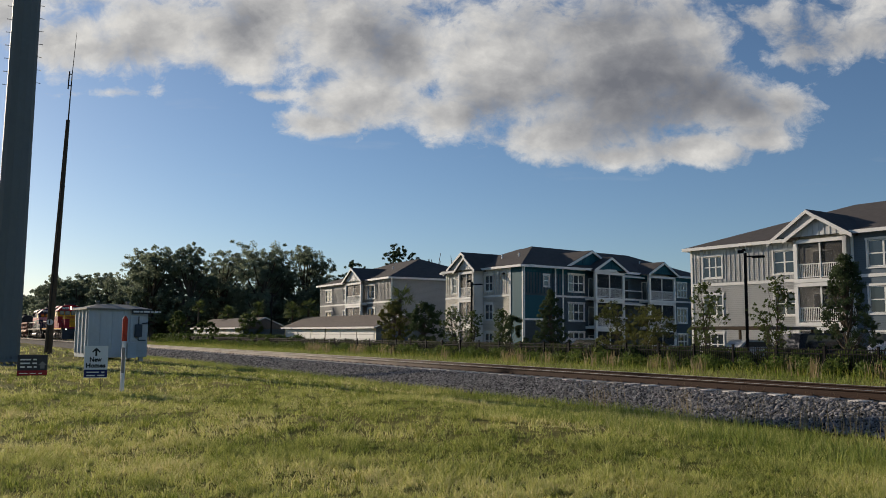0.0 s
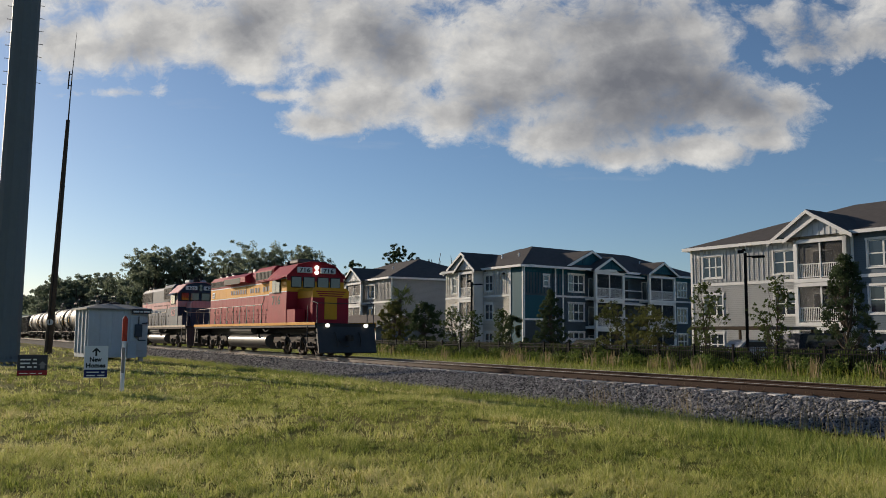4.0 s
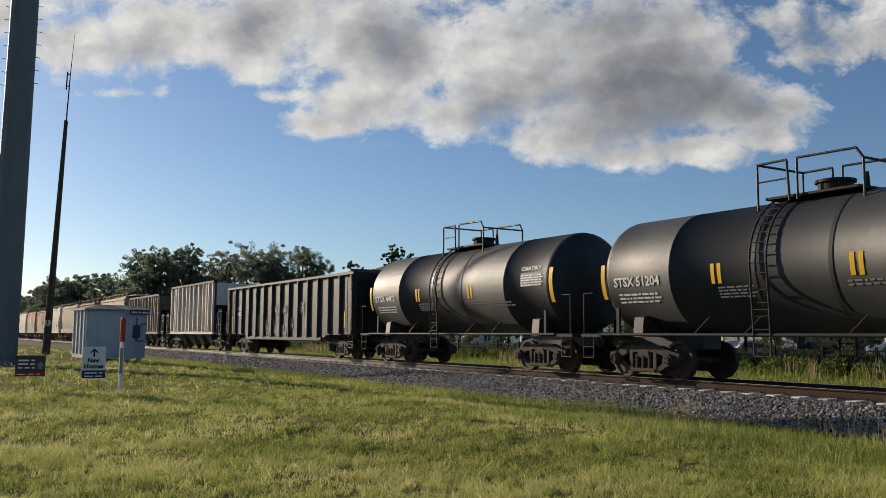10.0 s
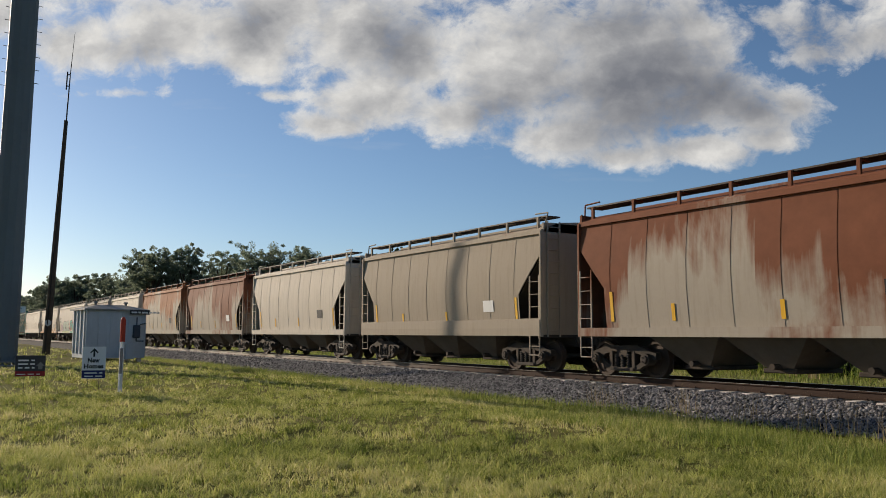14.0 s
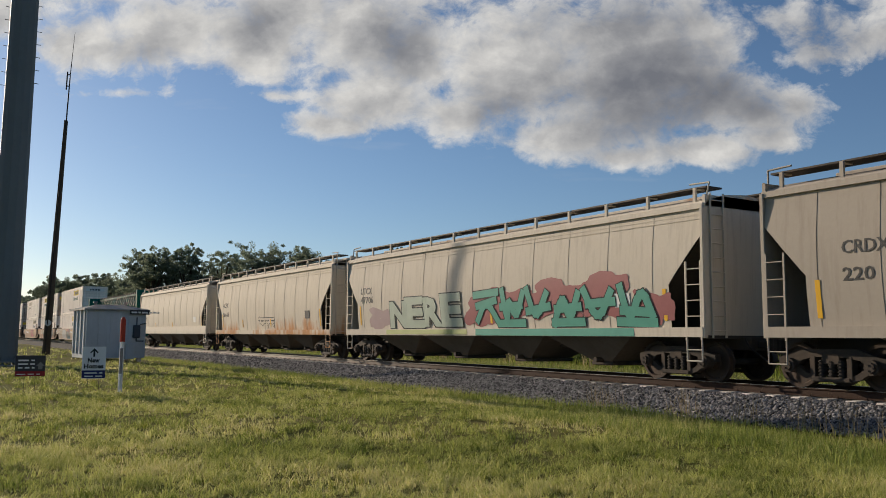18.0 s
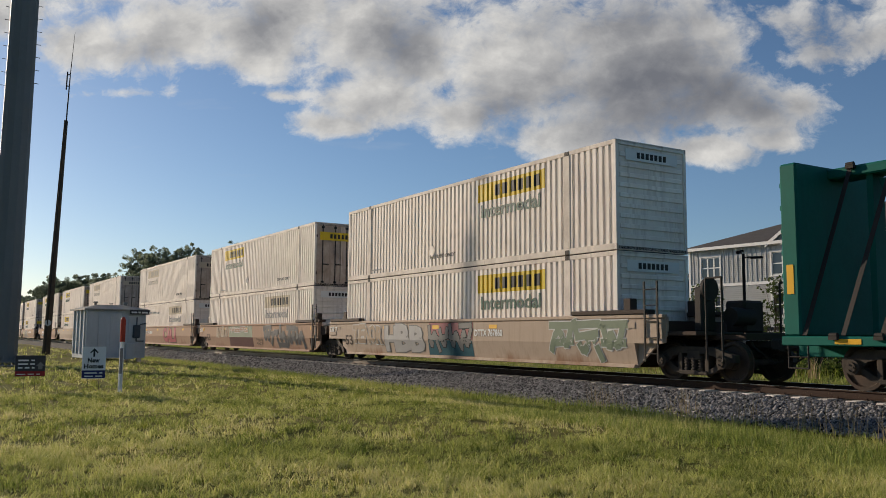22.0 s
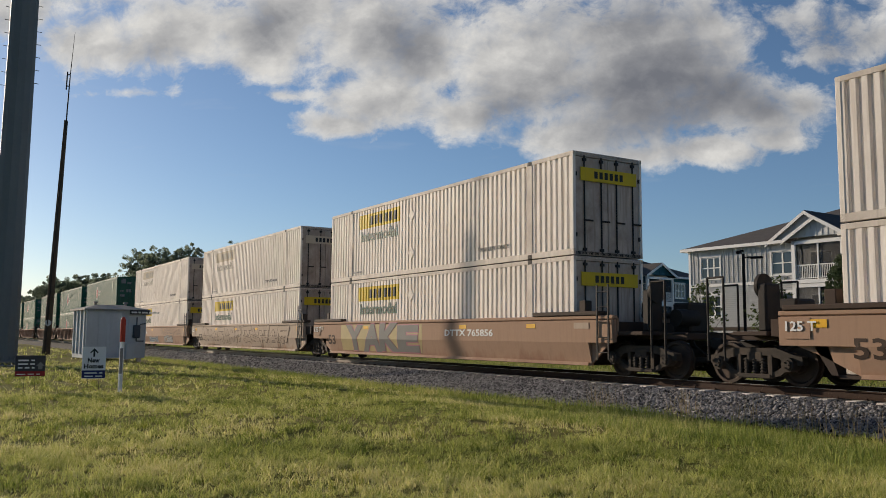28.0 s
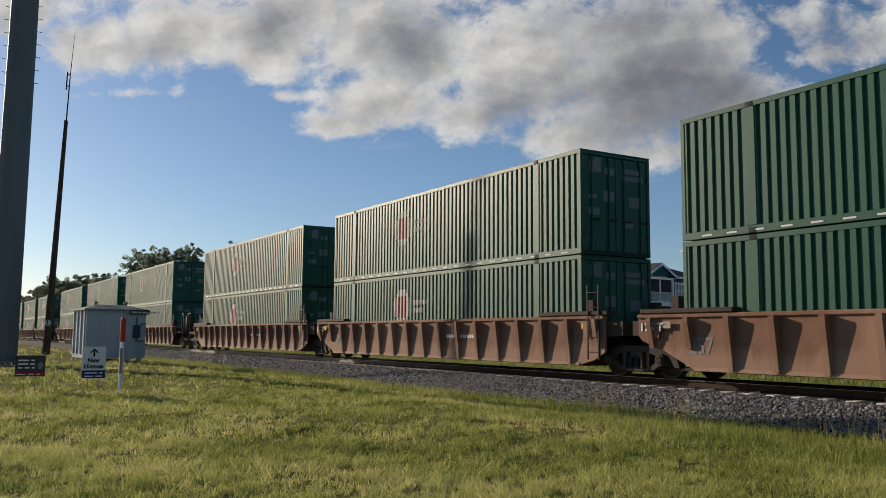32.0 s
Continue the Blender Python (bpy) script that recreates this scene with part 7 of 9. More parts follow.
def side_dump_car(x, half):
    c = rolling("side_dump_car", x, "low rusty red side dump car with ribbed sides", "rail car")
    z0, z1 = 1.1, 2.62
    part("underframe", Geo().box(-half - 0.4, half + 0.4, -0.5, 0.5, 0.72, 1.1, 0.03).box(-half, half, -1.3, 1.3, 0.98, 1.1, 0.02), M_DUMPDARK, c)
    for s in (-1, 1):
        sd = part("side_wall", Geo().box(-half, half, s * 1.38 - 0.03, s * 1.38 + 0.03, z0, z1, 0.01), M_DUMP, c)
        part("top_rail", Geo().prism([(s * 1.36, z1 - 0.3), (s * 1.58, z1 - 0.22), (s * 1.55, z1 + 0.02), (s * 1.36, z1 + 0.02)], "x", -half, half), M_DUMP, sd)
        part("middle_rail", Geo().prism([(s * 1.38, 1.72), (s * 1.56, 1.76), (s * 1.56, 1.92), (s * 1.38, 1.98)], "x", -half, half), M_DUMP, sd)
        part("bottom_skirt", Geo().prism([(s * 1.36, 1.10), (s * 1.76, 1.06), (s * 1.78, 1.12), (s * 1.40, 1.52)], "x", -half, half), M_SKIRT, sd)
        for k in range(7):
            u = -half + 0.12 + k * (2 * half - 0.24) / 6
            part("rib", Geo().prism([(s * 1.38, 1.12), (s * 1.60, 1.14), (s * 1.57, z1 - 0.2), (s * 1.38, z1 - 0.1)], "x", u - 0.07, u + 0.07), M_DUMP, sd)
    for e in (-1, 1):
        part("end_wall", Geo().prism([(e * half, z0), (e * (half + 0.22), z0 + 0.3), (e * (half + 0.22), z1), (e * half, z1)], "y", -1.36, 1.36), M_DUMPDARK, c)
        for k in range(4):
            part("end_rib", Geo().box(min(e * (half + 0.22), e * (half + 0.34)), max(e * (half + 0.22), e * (half + 0.34)), -1.2 + 0.75 * k, -1.08 + 0.75 * k, 1.2, z1 - 0.05, 0.01), M_DUMPDARK, c)
        part("stirrup", stirrup_geo(), M_STEEL, c, at=pose(e * (half + 0.1), -1.35, 0.98))
        part("ladder", ladder_geo(1.1, 2.5, 0.4, 4), M_DUMPDARK, c, at=pose(e * (half + 0.36), -1.0, 0, 0, 0, 90))
    for u in (-2.6, 2.4):
        part("dump_cylinder", Geo().cyl((u, -1.0, 0.35), (u, -1.0, 1.0), 0.3, None, 14), M_DUMP, c)
    part("air_tank", Geo().cyl((-1.6, -0.9, 0.7), (-0.1, -0.9, 0.7), 0.25, None, 14), M_STEEL, c)
    lettering(c, "FECCOF", 0.9, -1.566, 1.74, 1.5, 0.20, M_WHITE, "sprayed_lettering")
    bars(c, -1.9, -1.412, 2.12, 1.1, 0.14, 1, M_WHITE)
    bars(c, 1.9, -1.412, 2.05, 1.1, 0.16, 1, M_WHITE, seed=4)
    panel(c, "reflector", half - 1.2, half - 0.55, -1.79, 1.08, 1.12, M_YELLOW)
    panel(c, "reflector", -half + 0.5, -half + 0.9, -1.79, 1.08, 1.12, M_YELLOW)
    for s in (-1, 1):
        truck(c, s * (half - 1.9))
    couplers(c, half + 0.65)


def tank_car(x, half, mat, mark, label, big_name, seed):
    c = rolling("tank_car", x, label, "tank car", "tank cars of the train")
    R, zc = 1.47, 2.57
    n = 40

    def ring(u, r):
        return [(u, -r * math.sin(2 * math.pi * i / n), zc + r * math.cos(2 * math.pi * i / n)) for i in range(n)]
    prof = []
    for k in range(9):
        a = math.pi / 2 * k / 8
        prof.append((-half + 0.55 * (1 - math.cos(a)), R * max(0.02, math.sin(a))))
    rings = [ring(u, r) for u, r in prof]
    body = [-half + 0.56, -half + 2.6, -half + 2.605, -half + 2.63, -half + 2.635, 0, half - 2.635, half - 2.63, half - 2.605, half - 2.6, half - 0.56]
    for u in body:
        weld = 0.006 if abs(abs(u) - (half - 2.6175)) < 0.014 else 0
        rings.append(ring(u, R + weld))
    rings += [ring(-u, r) for u, r in reversed(prof)]
    g = Geo().loft(rings)
    sh = part("tank_shell", g, mat, c, "glossy painted steel tank shell")
    part("jacket_band", Geo().loft([ring(u, R + 0.012) for u in (-0.95, -0.86)], True, False), M_BLACK, sh)
    part("jacket_band", Geo().loft([ring(u, R + 0.012) for u in (0.86, 0.95)], True, False), M_BLACK, sh)
    # sills, bolsters, running gear
    for e in (-1, 1):
        part("stub_sill", Geo().box(min(e * (half - 2.6), e * (half + 0.55)), max(e * (half - 2.6), e * (half + 0.55)), -0.32, 0.32, 0.72, 1.12, 0.02), M_BLACK, c)
        part("saddle", Geo().prism([(-1.25, 1.02), (-1.2, 1.5), (-1.0, 1.55), (-0.6, 1.25), (0.6, 1.25), (1.0, 1.55), (1.2, 1.5), (1.25, 1.02)], "x", e * (half - 1.35) - 0.16, e * (half - 1.35) + 0.16), M_BLACK, c)
        part("end_platform", Geo().box(min(e * (half - 0.25), e * (half + 0.55)), max(e * (half - 0.25), e * (half + 0.55)), -1.45, 1.45, 1.0, 1.09, 0.01), M_STEEL, c)
        for s in (-1, 1):
            part("corner_post", Geo().box(e * (half - 0.75) - 0.05, e * (half - 0.75) + 0.05, s * 1.32 - 0.03, s * 1.32 + 0.03, 1.05, 1.75), M_STEEL, c)
            part("handrail", Geo().rod([(e * (half + 0.45), s * 1.42, 1.08), (e * (half + 0.45), s * 1.42, 2.15), (e * (half + 0.1), s * 1.42, 2.15)], 0.018), M_STEEL, c)
            part("stirrup", stirrup_geo(0.4, 0.55), M_STEEL, c, at=pose(e * (half + 0.28), s * 1.42, 1.02))
        truck(c, e * (half - 1.35))
    for s in (-1, 1):
        part("side_sill_pipe", Geo().cyl((-half + 0.2, s * 1.45, 1.07), (half - 0.2, s * 1.45, 1.07), 0.04, None, 8), M_STEEL, c)
        br = Geo()
        for u in (-2.6, -1.2, 1.2, 2.6):
            br.rod([(u, s * 1.45, 1.07), (u + 0.3, s * 1.26, 1.45)], 0.025)
        part("pipe_bracket", br, M_STEEL, c)
    # dome platform with its railing and ladder
    pl = part("dome_platform", Geo().box(-1.1, 1.1, -0.75, 0.75, zc + R - 0.03, zc + R + 0.03, 0.01), M_STEEL, c)
    part("manway", Geo().cyl((0.1, 0, zc + R - 0.1), (0.1, 0, zc + R + 0.26), 0.36, None, 16).cyl((0.1, 0, zc + R + 0.26), (0.1, 0, zc + R + 0.32), 0.42, None, 16), M_STEEL, pl)
    part("valve", Geo().cyl((0.75, 0.1, zc + R), (0.75, 0.1, zc + R + 0.42), 0.07, 0.04, 8), M_STEEL, pl)
    zr = zc + R + 0.78
    for s in (-1, 1):
        part("safety_rail", Geo().rod([(-1.25, s * 0.8, zc + R - 0.25), (-1.25, s * 0.8, zr), (-0.5, s * 0.8, zr), (-0.45, s * 0.8, zc + R - 0.1)], 0.028).rod([(-0.25, s * 0.8, zc + R - 0.1), (-0.25, s * 0.8, zr), (1.1, s * 0.8, zr - 0.03), (1.25, s * 0.8, zr - 0.25), (1.25, s * 0.8, zc + R - 0.25)], 0.028), M_BLACK, pl)
    part("safety_rail", Geo().rod([(-1.25, -0.8, zr), (-1.25, 0.8, zr)], 0.028).rod([(1.25, -0.8, zr - 0.25), (1.25, 0.8, zr - 0.25)], 0.028).rod([(-1.25, -0.8, zr - 0.4), (-0.5, -0.8, zr - 0.4)], 0.02), M_BLACK, pl)
    for s in (-1, 1):
        lg = Geo()
        arc = []
        for k in range(10):
            a = radians(24 + k * 8.2)
            arc.append((s * (R + 0.09) * math.sin(a), zc + (R + 0.09) * math.cos(a)))
        arc += [(s * 1.5, 1.6), (s * 1.47, 0.62)]
        for w in (-0.21, 0.21):
            lg.rod([(-0.72 + w, yy, zz) for yy, zz in arc], 0.024)
        for yy, zz in arc[::1]:
            lg.cyl((-0.93, yy, zz), (-0.51, yy, zz), 0.014, None, 6)
        for k in range(6):
            zz = 0.62 + k * 0.28
            lg.cyl((-0.93, s * 1.485, zz), (-0.51, s * 1.485, zz), 0.014, None, 6)
        part("ladder", lg, M_STEEL, c, "steel ladder up the tank")

    # markings follow the shell
    def on_shell(me, lift=0.008):
        for v in me.vertices:
            a = (v.co.z - zc) / (R + lift)
            r = R + lift - v.co.y
            v.co.y, v.co.z = -r * math.cos(a), zc + r * math.sin(a)
        return me

    def put(me, mat2, nm, x0, z0, label2=""):
        me.transform(Matrix.Translation((x0, 0, z0)))
        part(nm, on_shell(me), mat2, sh, label2)

    def grid_box(x0, x1, z0, z1, mat2, nm, skew=0.0, label2=""):
        g2 = Geo()
        rows = 6
        for k in range(rows):
            a, b = z0 + (z1 - z0) * k / rows, z0 + (z1 - z0) * (k + 1) / rows
            sa, sb = skew * k / rows, skew * (k + 1) / rows
            g2.add([(x0 + sa, 0, a), (x1 + sa, 0, a), (x1 + sb, 0, b), (x0 + sb, 0, b)], [(0, 1, 2, 3)])
        me = g2.mesh(nm, mat2)
        part(nm, on_shell(me), mat2, sh, label2)

    def small_lines(x0, z0, w, h, rows, mat2=M_WHITE):
        g2 = Geo()
        rnd = random.Random(seed + int(x0 * 10))
        for k in range(rows):
            u = x0
            while u < x0 + w:
                d = rnd.uniform(0.06, 0.22)
                zz = z0 + h * k / rows
                g2.add([(u, 0, zz), (u + d, 0, zz), (u + d, 0, zz + h / rows * 0.5), (u, 0, zz + h / rows * 0.5)], [(0, 1, 2, 3)])
                u += d + 0.04
        part("data_lines", on_shell(g2.mesh("data_lines", mat2)), mat2, sh)
    put(fit_words(mark, 1.55, 0.24, M_WHITE), M_WHITE, "lettering", -half + 0.75, 2.25)
    small_lines(-half + 0.85, 1.82, 1.3, 0.3, 3)
    small_lines(-1.9, 1.86, 0.9, 0.3, 4, M_GREYLET)
    small_lines(1.2, 2.0, 0.9, 0.16, 2, M_GREYLET)
    small_lines(2.6, 1.9, 1.0, 0.2, 2, M_GREYLET)
    for u in (-2.05, -1.87, 1.3, 1.48):
        grid_box(u, u + 0.1, 2.2, 2.65, M_YELLOW, "reflector_stripe")
    grid_box(half - 0.42, half - 0.26, 1.95, 2.95, M_YELLOW, "reflector_stripe", 0.0)
    grid_box(-half + 0.28, -half + 0.42, 1.95, 2.85, M_YELLOW, "reflector_stripe", 0.0)
    grid_box(half - 1.75, half - 0.75, 2.45, 2.85, M_GREYLET, "placard_grid", 0, "grey table of stencilled figures")
    small_lines(half - 1.72, 2.47, 0.9, 0.36, 5)
    if big_name:
        g2 = Geo()
        for k in range(9):
            if k == 4:
                continue
            for q in range(3):
                a, b = 3.12 + q * 0.12, 3.12 + (q + 1) * 0.12
                u = 1.0 + k * 0.32
                g2.add([(u + q * 0.03, 0, a), (u + 0.2 + q * 0.03, 0, a), (u + 0.23 + q * 0.03, 0, b), (u + 0.03 + q * 0.03, 0, b)], [(0, 1, 2, 3)])
        part("company_mark", on_shell(g2.mesh("company_mark", M_WHITE)), M_WHITE, sh)
    if mark.startswith("STSX"):
        put(fit_words("CORN SYRUP", 0.95, 0.12, M_WHITE), M_WHITE, "lettering", half - 1.75, 2.92)
    couplers(c, half + 0.55)
    return c


def build_first_cars():
    side_dump_car(167.5, 6.4)
    for x, mat, mark, label, big, sd in ((153.85, M_TANKBROWN, "GBRX 707885", "dull brown tank car with yellow stripes", False, 1), (140.95, M_TANK, "STSX 51302", "black tank car for corn syrup", False, 2), (127.95, M_TANK, "STSX 4398", "black tank car for corn syrup with white company lettering", True, 3), (114.8, M_TANK, "STSX 51204", "black tank car for corn syrup", False, 4), (101.5, M_TANK, "STSX 4402", "black tank car for corn syrup with scrawled tags", False, 5)):
        tank_car(x, 5.92, mat, mark, label, big, sd)


SPRAY = {k: surface("spray_" + k, v, 0.5, 0, tuple(q * 0.6 for q in v), 0.3, 2.0, 0.0, 0.02) for k, v in (("silver", (0.40, 0.39, 0.38)), ("straw", (0.46, 0.37, 0.19)), ("petrol", (0.035, 0.11, 0.14)), ("pale", (0.52, 0.46, 0.38)), ("rouge", (0.42, 0.10, 0.12)), ("umber", (0.13, 0.09, 0.065)), ("mint", (0.40, 0.46, 0.38)), ("rosewood", (0.33, 0.13, 0.13)), ("mauve", (0.40, 0.30, 0.30)), ("sage", (0.20, 0.24, 0.17)), ("dusty", (0.15, 0.20, 0.24)), ("ash", (0.20, 0.195, 0.185)), ("rose", (0.45, 0.20, 0.24)), ("sand", (0.36, 0.27, 0.19)), ("maroon", (0.10, 0.04, 0.04)), ("slate", (0.075, 0.075, 0.08)), ("pink", (0.55, 0.17, 0.28)), ("teal", (0.10, 0.33, 0.26)), ("lime", (0.42, 0.46, 0.20)), ("dark", (0.03, 0.035, 0.035)), ("white", (0.6, 0.6, 0.58)), ("red", (0.34, 0.05, 0.06)), ("blue", (0.12, 0.30, 0.42)), ("orange", (0.50, 0.20, 0.06)), ("yellow", (0.55, 0.42, 0.08)))}
M_GOND = surface("gondola_black", (0.015, 0.016, 0.019), 0.5, 0.0, (0.042, 0.039, 0.038), 0.5, 0.8, 0.5, spec=0.25)
M_SILVER = surface("coal_hopper_silver", (0.66, 0.60, 0.545), 0.5, 0.1, (0.30, 0.235, 0.19), 0.42, 0.7, 0.5)
M_TAUPE = surface("coal_hopper_taupe", (0.36, 0.295, 0.235), 0.6, 0.0, (0.14, 0.11, 0.085), 0.45, 0.7, 0.5)
# near black: the shade inside the open cars is put into this colour
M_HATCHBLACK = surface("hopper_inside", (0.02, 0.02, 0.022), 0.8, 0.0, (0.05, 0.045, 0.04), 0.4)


def gondola(x, half):
    c = rolling("gondola_car", x, "black high-sided gondola with ribbed sides and spray marks", "rail car")
    z0, z1 = 0.78, 3.48
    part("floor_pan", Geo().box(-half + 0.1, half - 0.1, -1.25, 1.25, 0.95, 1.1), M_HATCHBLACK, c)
    part("centre_sill", Geo().box(-half - 0.4, half + 0.4, -0.3, 0.3, 0.7, 0.95, 0.02), M_BLACK, c)
    for s in (-1, 1):
        sd = part("side_wall", Geo().prism([(-half, z1), (half, z1), (half, 1.05), (half - 2.9, 1.0), (half - 3.5, z0), (-half + 3.5, z0), (-half + 2.9, 1.0), (-half, 1.05)], "y", s * 1.36 - 0.02, s * 1.36 + 0.02), M_GOND, c)
        part("top_chord", Geo().box(-half, half, s * 1.40 - 0.1, s * 1.40 + 0.1, z1, z1 + 0.13, 0.02), M_GOND, sd)
        part("side_sill", Geo().box(-half + 3.3, half - 3.3, s * 1.42 - 0.05, s * 1.42 + 0.05, z0 - 0.02, z0 + 0.12, 0.01), M_GOND, sd)
        for k in range(15):
            u = -half + 0.25 + k * (2 * half - 0.5) / 14
            lo = 1.05 if abs(u) > half - 3.2 else z0 + 0.1
            part("rib", Geo().prism([(u - 0.10, s * 1.37), (u - 0.04, s * 1.50), (u + 0.04, s * 1.50), (u + 0.10, s * 1.37)], "z", lo, z1), M_GOND, sd)
    for e in (-1, 1):
        part("end_wall", Geo().box(min(e * (half - 0.06), e * half), max(e * (half - 0.06), e * half), -1.34, 1.34, 0.95, z1 + 0.1), M_GOND, c)
        for k in range(5):
            part("end_rib", Geo().box(min(e * half, e * (half + 0.1)), max(e * half, e * (half + 0.1)), -1.3, 1.3, 1.1 + 0.5 * k, 1.22 + 0.5 * k, 0.02), M_GOND, c)
        part("ladder", ladder_geo(1.1, 3.4, 0.42, 7), M_STEEL, c, at=pose(e * (half - 0.3), -1.5, 0))
        part("ladder", ladder_geo(1.1, 3.4, 0.42, 7), M_STEEL, c, at=pose(e * (half + 0.12), -1.0, 0, 0, 0, 90 * e))
        part("stirrup", stirrup_geo(), M_STEEL, c, at=pose(e * (half - 0.25), -1.45, 1.0))
        truck(c, e * (half - 2.0))
    lettering(c, "MWCX", -half + 1.55, -1.385, 2.35, 0.72, 0.2, M_WHITE)
    lettering(c, "204327", -half + 1.52, -1.385, 2.02, 0.84, 0.2, M_WHITE)
    for u in (-half + 0.75, -half + 5.0, half - 5.2, half - 1.1):
        panel(c, "reflector_stripe", u, u + 0.12, -1.385, 1.3, 2.0, M_YELLOW)
    graffiti(c, -2.9, 1.6, -1.39, 0.95, 1.95, SPRAY["ash"], SPRAY["slate"], 4, 11)
    graffiti(c, -0.9, 0.7, -1.39, 2.0, 2.4, SPRAY["ash"], M_GOND, 4, 13)
    graffiti(c, 2.0, 2.9, -1.39, 1.9, 2.5, SPRAY["ash"], M_GOND, 2, 15)
    couplers(c, half + 0.45)


def coal_hopper(x, half, z1, mat, mark1, mark2, mcol, label, seed):
    c = rolling("open_hopper_car", x, label, "rail car", "open coal hoppers of the train")
    z0 = 1.12
    part("centre_sill", Geo().box(-half - 1.5, half + 1.5, -0.3, 0.3, 0.72, 1.05, 0.02), M_BLACK, c)
    for s in (-1, 1):
        sd = part("side_wall", Geo().box(-half, half, s * 1.38 - 0.02, s * 1.38 + 0.02, z0, z1), mat, c)
        part("top_chord", Geo().box(-half - 0.05, half + 0.05, s * 1.44 - 0.1, s * 1.44 + 0.1, z1, z1 + 0.14, 0.02), M_STEEL, sd)
        part("side_sill", Geo().box(-half - 0.1, half + 0.1, s * 1.44 - 0.08, s * 1.44 + 0.08, z0 - 0.12, z0 + 0.04, 0.01), mat, sd)
        pitches = [0.0, 0.095, 0.13, 0.19, 0.30, 0.40, 0.48, 0.575, 0.69, 0.79, 0.86, 0.91, 1.0]
        for k, p in enumerate(pitches):
            u = -half + 0.08 + p * (2 * half - 0.16)
            part("rib", Geo().prism([(u - 0.085, s * 1.39), (u - 0.06, s * 1.55), (u + 0.06, s * 1.55), (u + 0.085, s * 1.39)], "z", z0, z1), mat if k % 2 else M_GOND if seed == 2 and k in (2, 10) else mat, sd)
    # ends: slope sheets over open platforms
    for e in (-1, 1):
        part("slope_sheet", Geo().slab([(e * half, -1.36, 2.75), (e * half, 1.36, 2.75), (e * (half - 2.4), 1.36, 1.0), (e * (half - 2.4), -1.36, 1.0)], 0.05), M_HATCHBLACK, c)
        part("end_wall", Geo().box(min(e * (half - 0.05), e * half), max(e * (half - 0.05), e * half), -1.36, 1.36, 2.75, z1), mat if seed == 1 else M_BLACK, c)
        part("end_platform", Geo().box(min(e * (half + 0.02), e * (half + 1.45)), max(e * (half + 0.02), e * (half + 1.45)), -1.38, 1.38, 0.98, 1.08, 0.01), M_BLACK, c)
        part("corner_post", Geo().box(e * (half - 0.05) - 0.06, e * (half - 0.05) + 0.06, -1.44, -1.32, 1.0, z1), M_BLACK, c)
        part("corner_post", Geo().box(e * (half - 0.05) - 0.06, e * (half - 0.05) + 0.06, 1.32, 1.44, 1.0, z1), M_BLACK, c)
        part("ladder", ladder_geo(1.0, 2.5, 0.45, 4), M_BLACK, c, at=pose(e * (half + 1.2), -1.42, 0))
        part("end_rail", Geo().rod([(e * (half + 1.4), -1.4, 1.0), (e * (half + 1.4), -1.4, 2.3), (e * (half + 1.4), 1.4, 2.3), (e * (half + 1.4), 1.4, 1.0)], 0.03).rod([(e * (half + 0.6), -1.4, 1.0), (e * (half + 0.6), -1.4, 2.3)], 0.03), M_BLACK, c)
        part("brake_gear", Geo().box(e * (half + 0.55) - 0.25, e * (half + 0.55) + 0.25, -0.9, -0.5, 1.1, 1.6, 0.04).cyl((e * (half + 0.9), 0.3, 1.3), (e * (half + 0.9), 1.0, 1.3), 0.22, None, 12), M_BLACK, c)
        part("stirrup", stirrup_geo(0.45, 0.5), M_BLACK, c, at=pose(e * (half + 1.2), -1.42, 1.0))
        truck(c, e * (half - 0.15))
    for k in range(4):
        u = (k - 1.5) * (half * 0.42)
        part("hopper_chute", Geo().loft([[(u - 0.75, -1.3, 1.05), (u + 0.75, -1.3, 1.05), (u + 0.75, 1.3, 1.05), (u - 0.75, 1.3, 1.05)], [(u - 0.25, -0.9, 0.35), (u + 0.25, -0.9, 0.35), (u + 0.25, 0.9, 0.35), (u - 0.25, 0.9, 0.35)]], True, True, 0, False), M_BLACK, c)
    for text, z in ((mark1, 3.15), (mark2, 2.75)):
        lettering(c, text[:2], -half + 2.36, -1.41, z, 0.44, 0.28, M_DARKLET)
        lettering(c, text[2:], -half + 3.17, -1.41, z, 0.22 * len(text[2:]), 0.28, M_DARKLET)
    for u in (-half + 0.5, -half + 2.3, -half + 4.3, half - 2.9):
        panel(c, "reflector_stripe", u, u + 0.45, -1.41, 1.2, 1.32, M_YELLOW)
    panel(c, "reflector_panel", half - 0.95, half - 0.3, -1.41, 1.2, 1.5, M_YELLOW)
    panel(c, "inspection_plate", half - 1.25, half - 0.8, -1.41, 1.65, 1.85, M_DARKLET)
    rv = Geo()
    rnd = random.Random(seed)
    for k in range(5):
        u = -half + 1.2 + k * 1.9
        for q in range(9):
            uu, zz = u + 0.09 * q, 2.5 - q * 0.13 + rnd.uniform(-0.02, 0.02)
            rv.box(uu, uu + 0.05, -1.425, -1.4, zz, zz + 0.03)
    part("rivet_row", rv, M_STEEL, c)
    couplers(c, half + 1.55)


def build_open_cars():
    gondola(86.1, 8.3)
    coal_hopper(70.15, 4.95, 4.08, M_SILVER, "VULX", "23198", M_GREYLET, "silver ribbed open hopper car, streaked with rust", 1)
    coal_hopper(56.4, 5.0, 3.78, M_TAUPE, "VULX", "8400", M_GREYLET, "dull taupe ribbed open hopper car with black ends", 2)


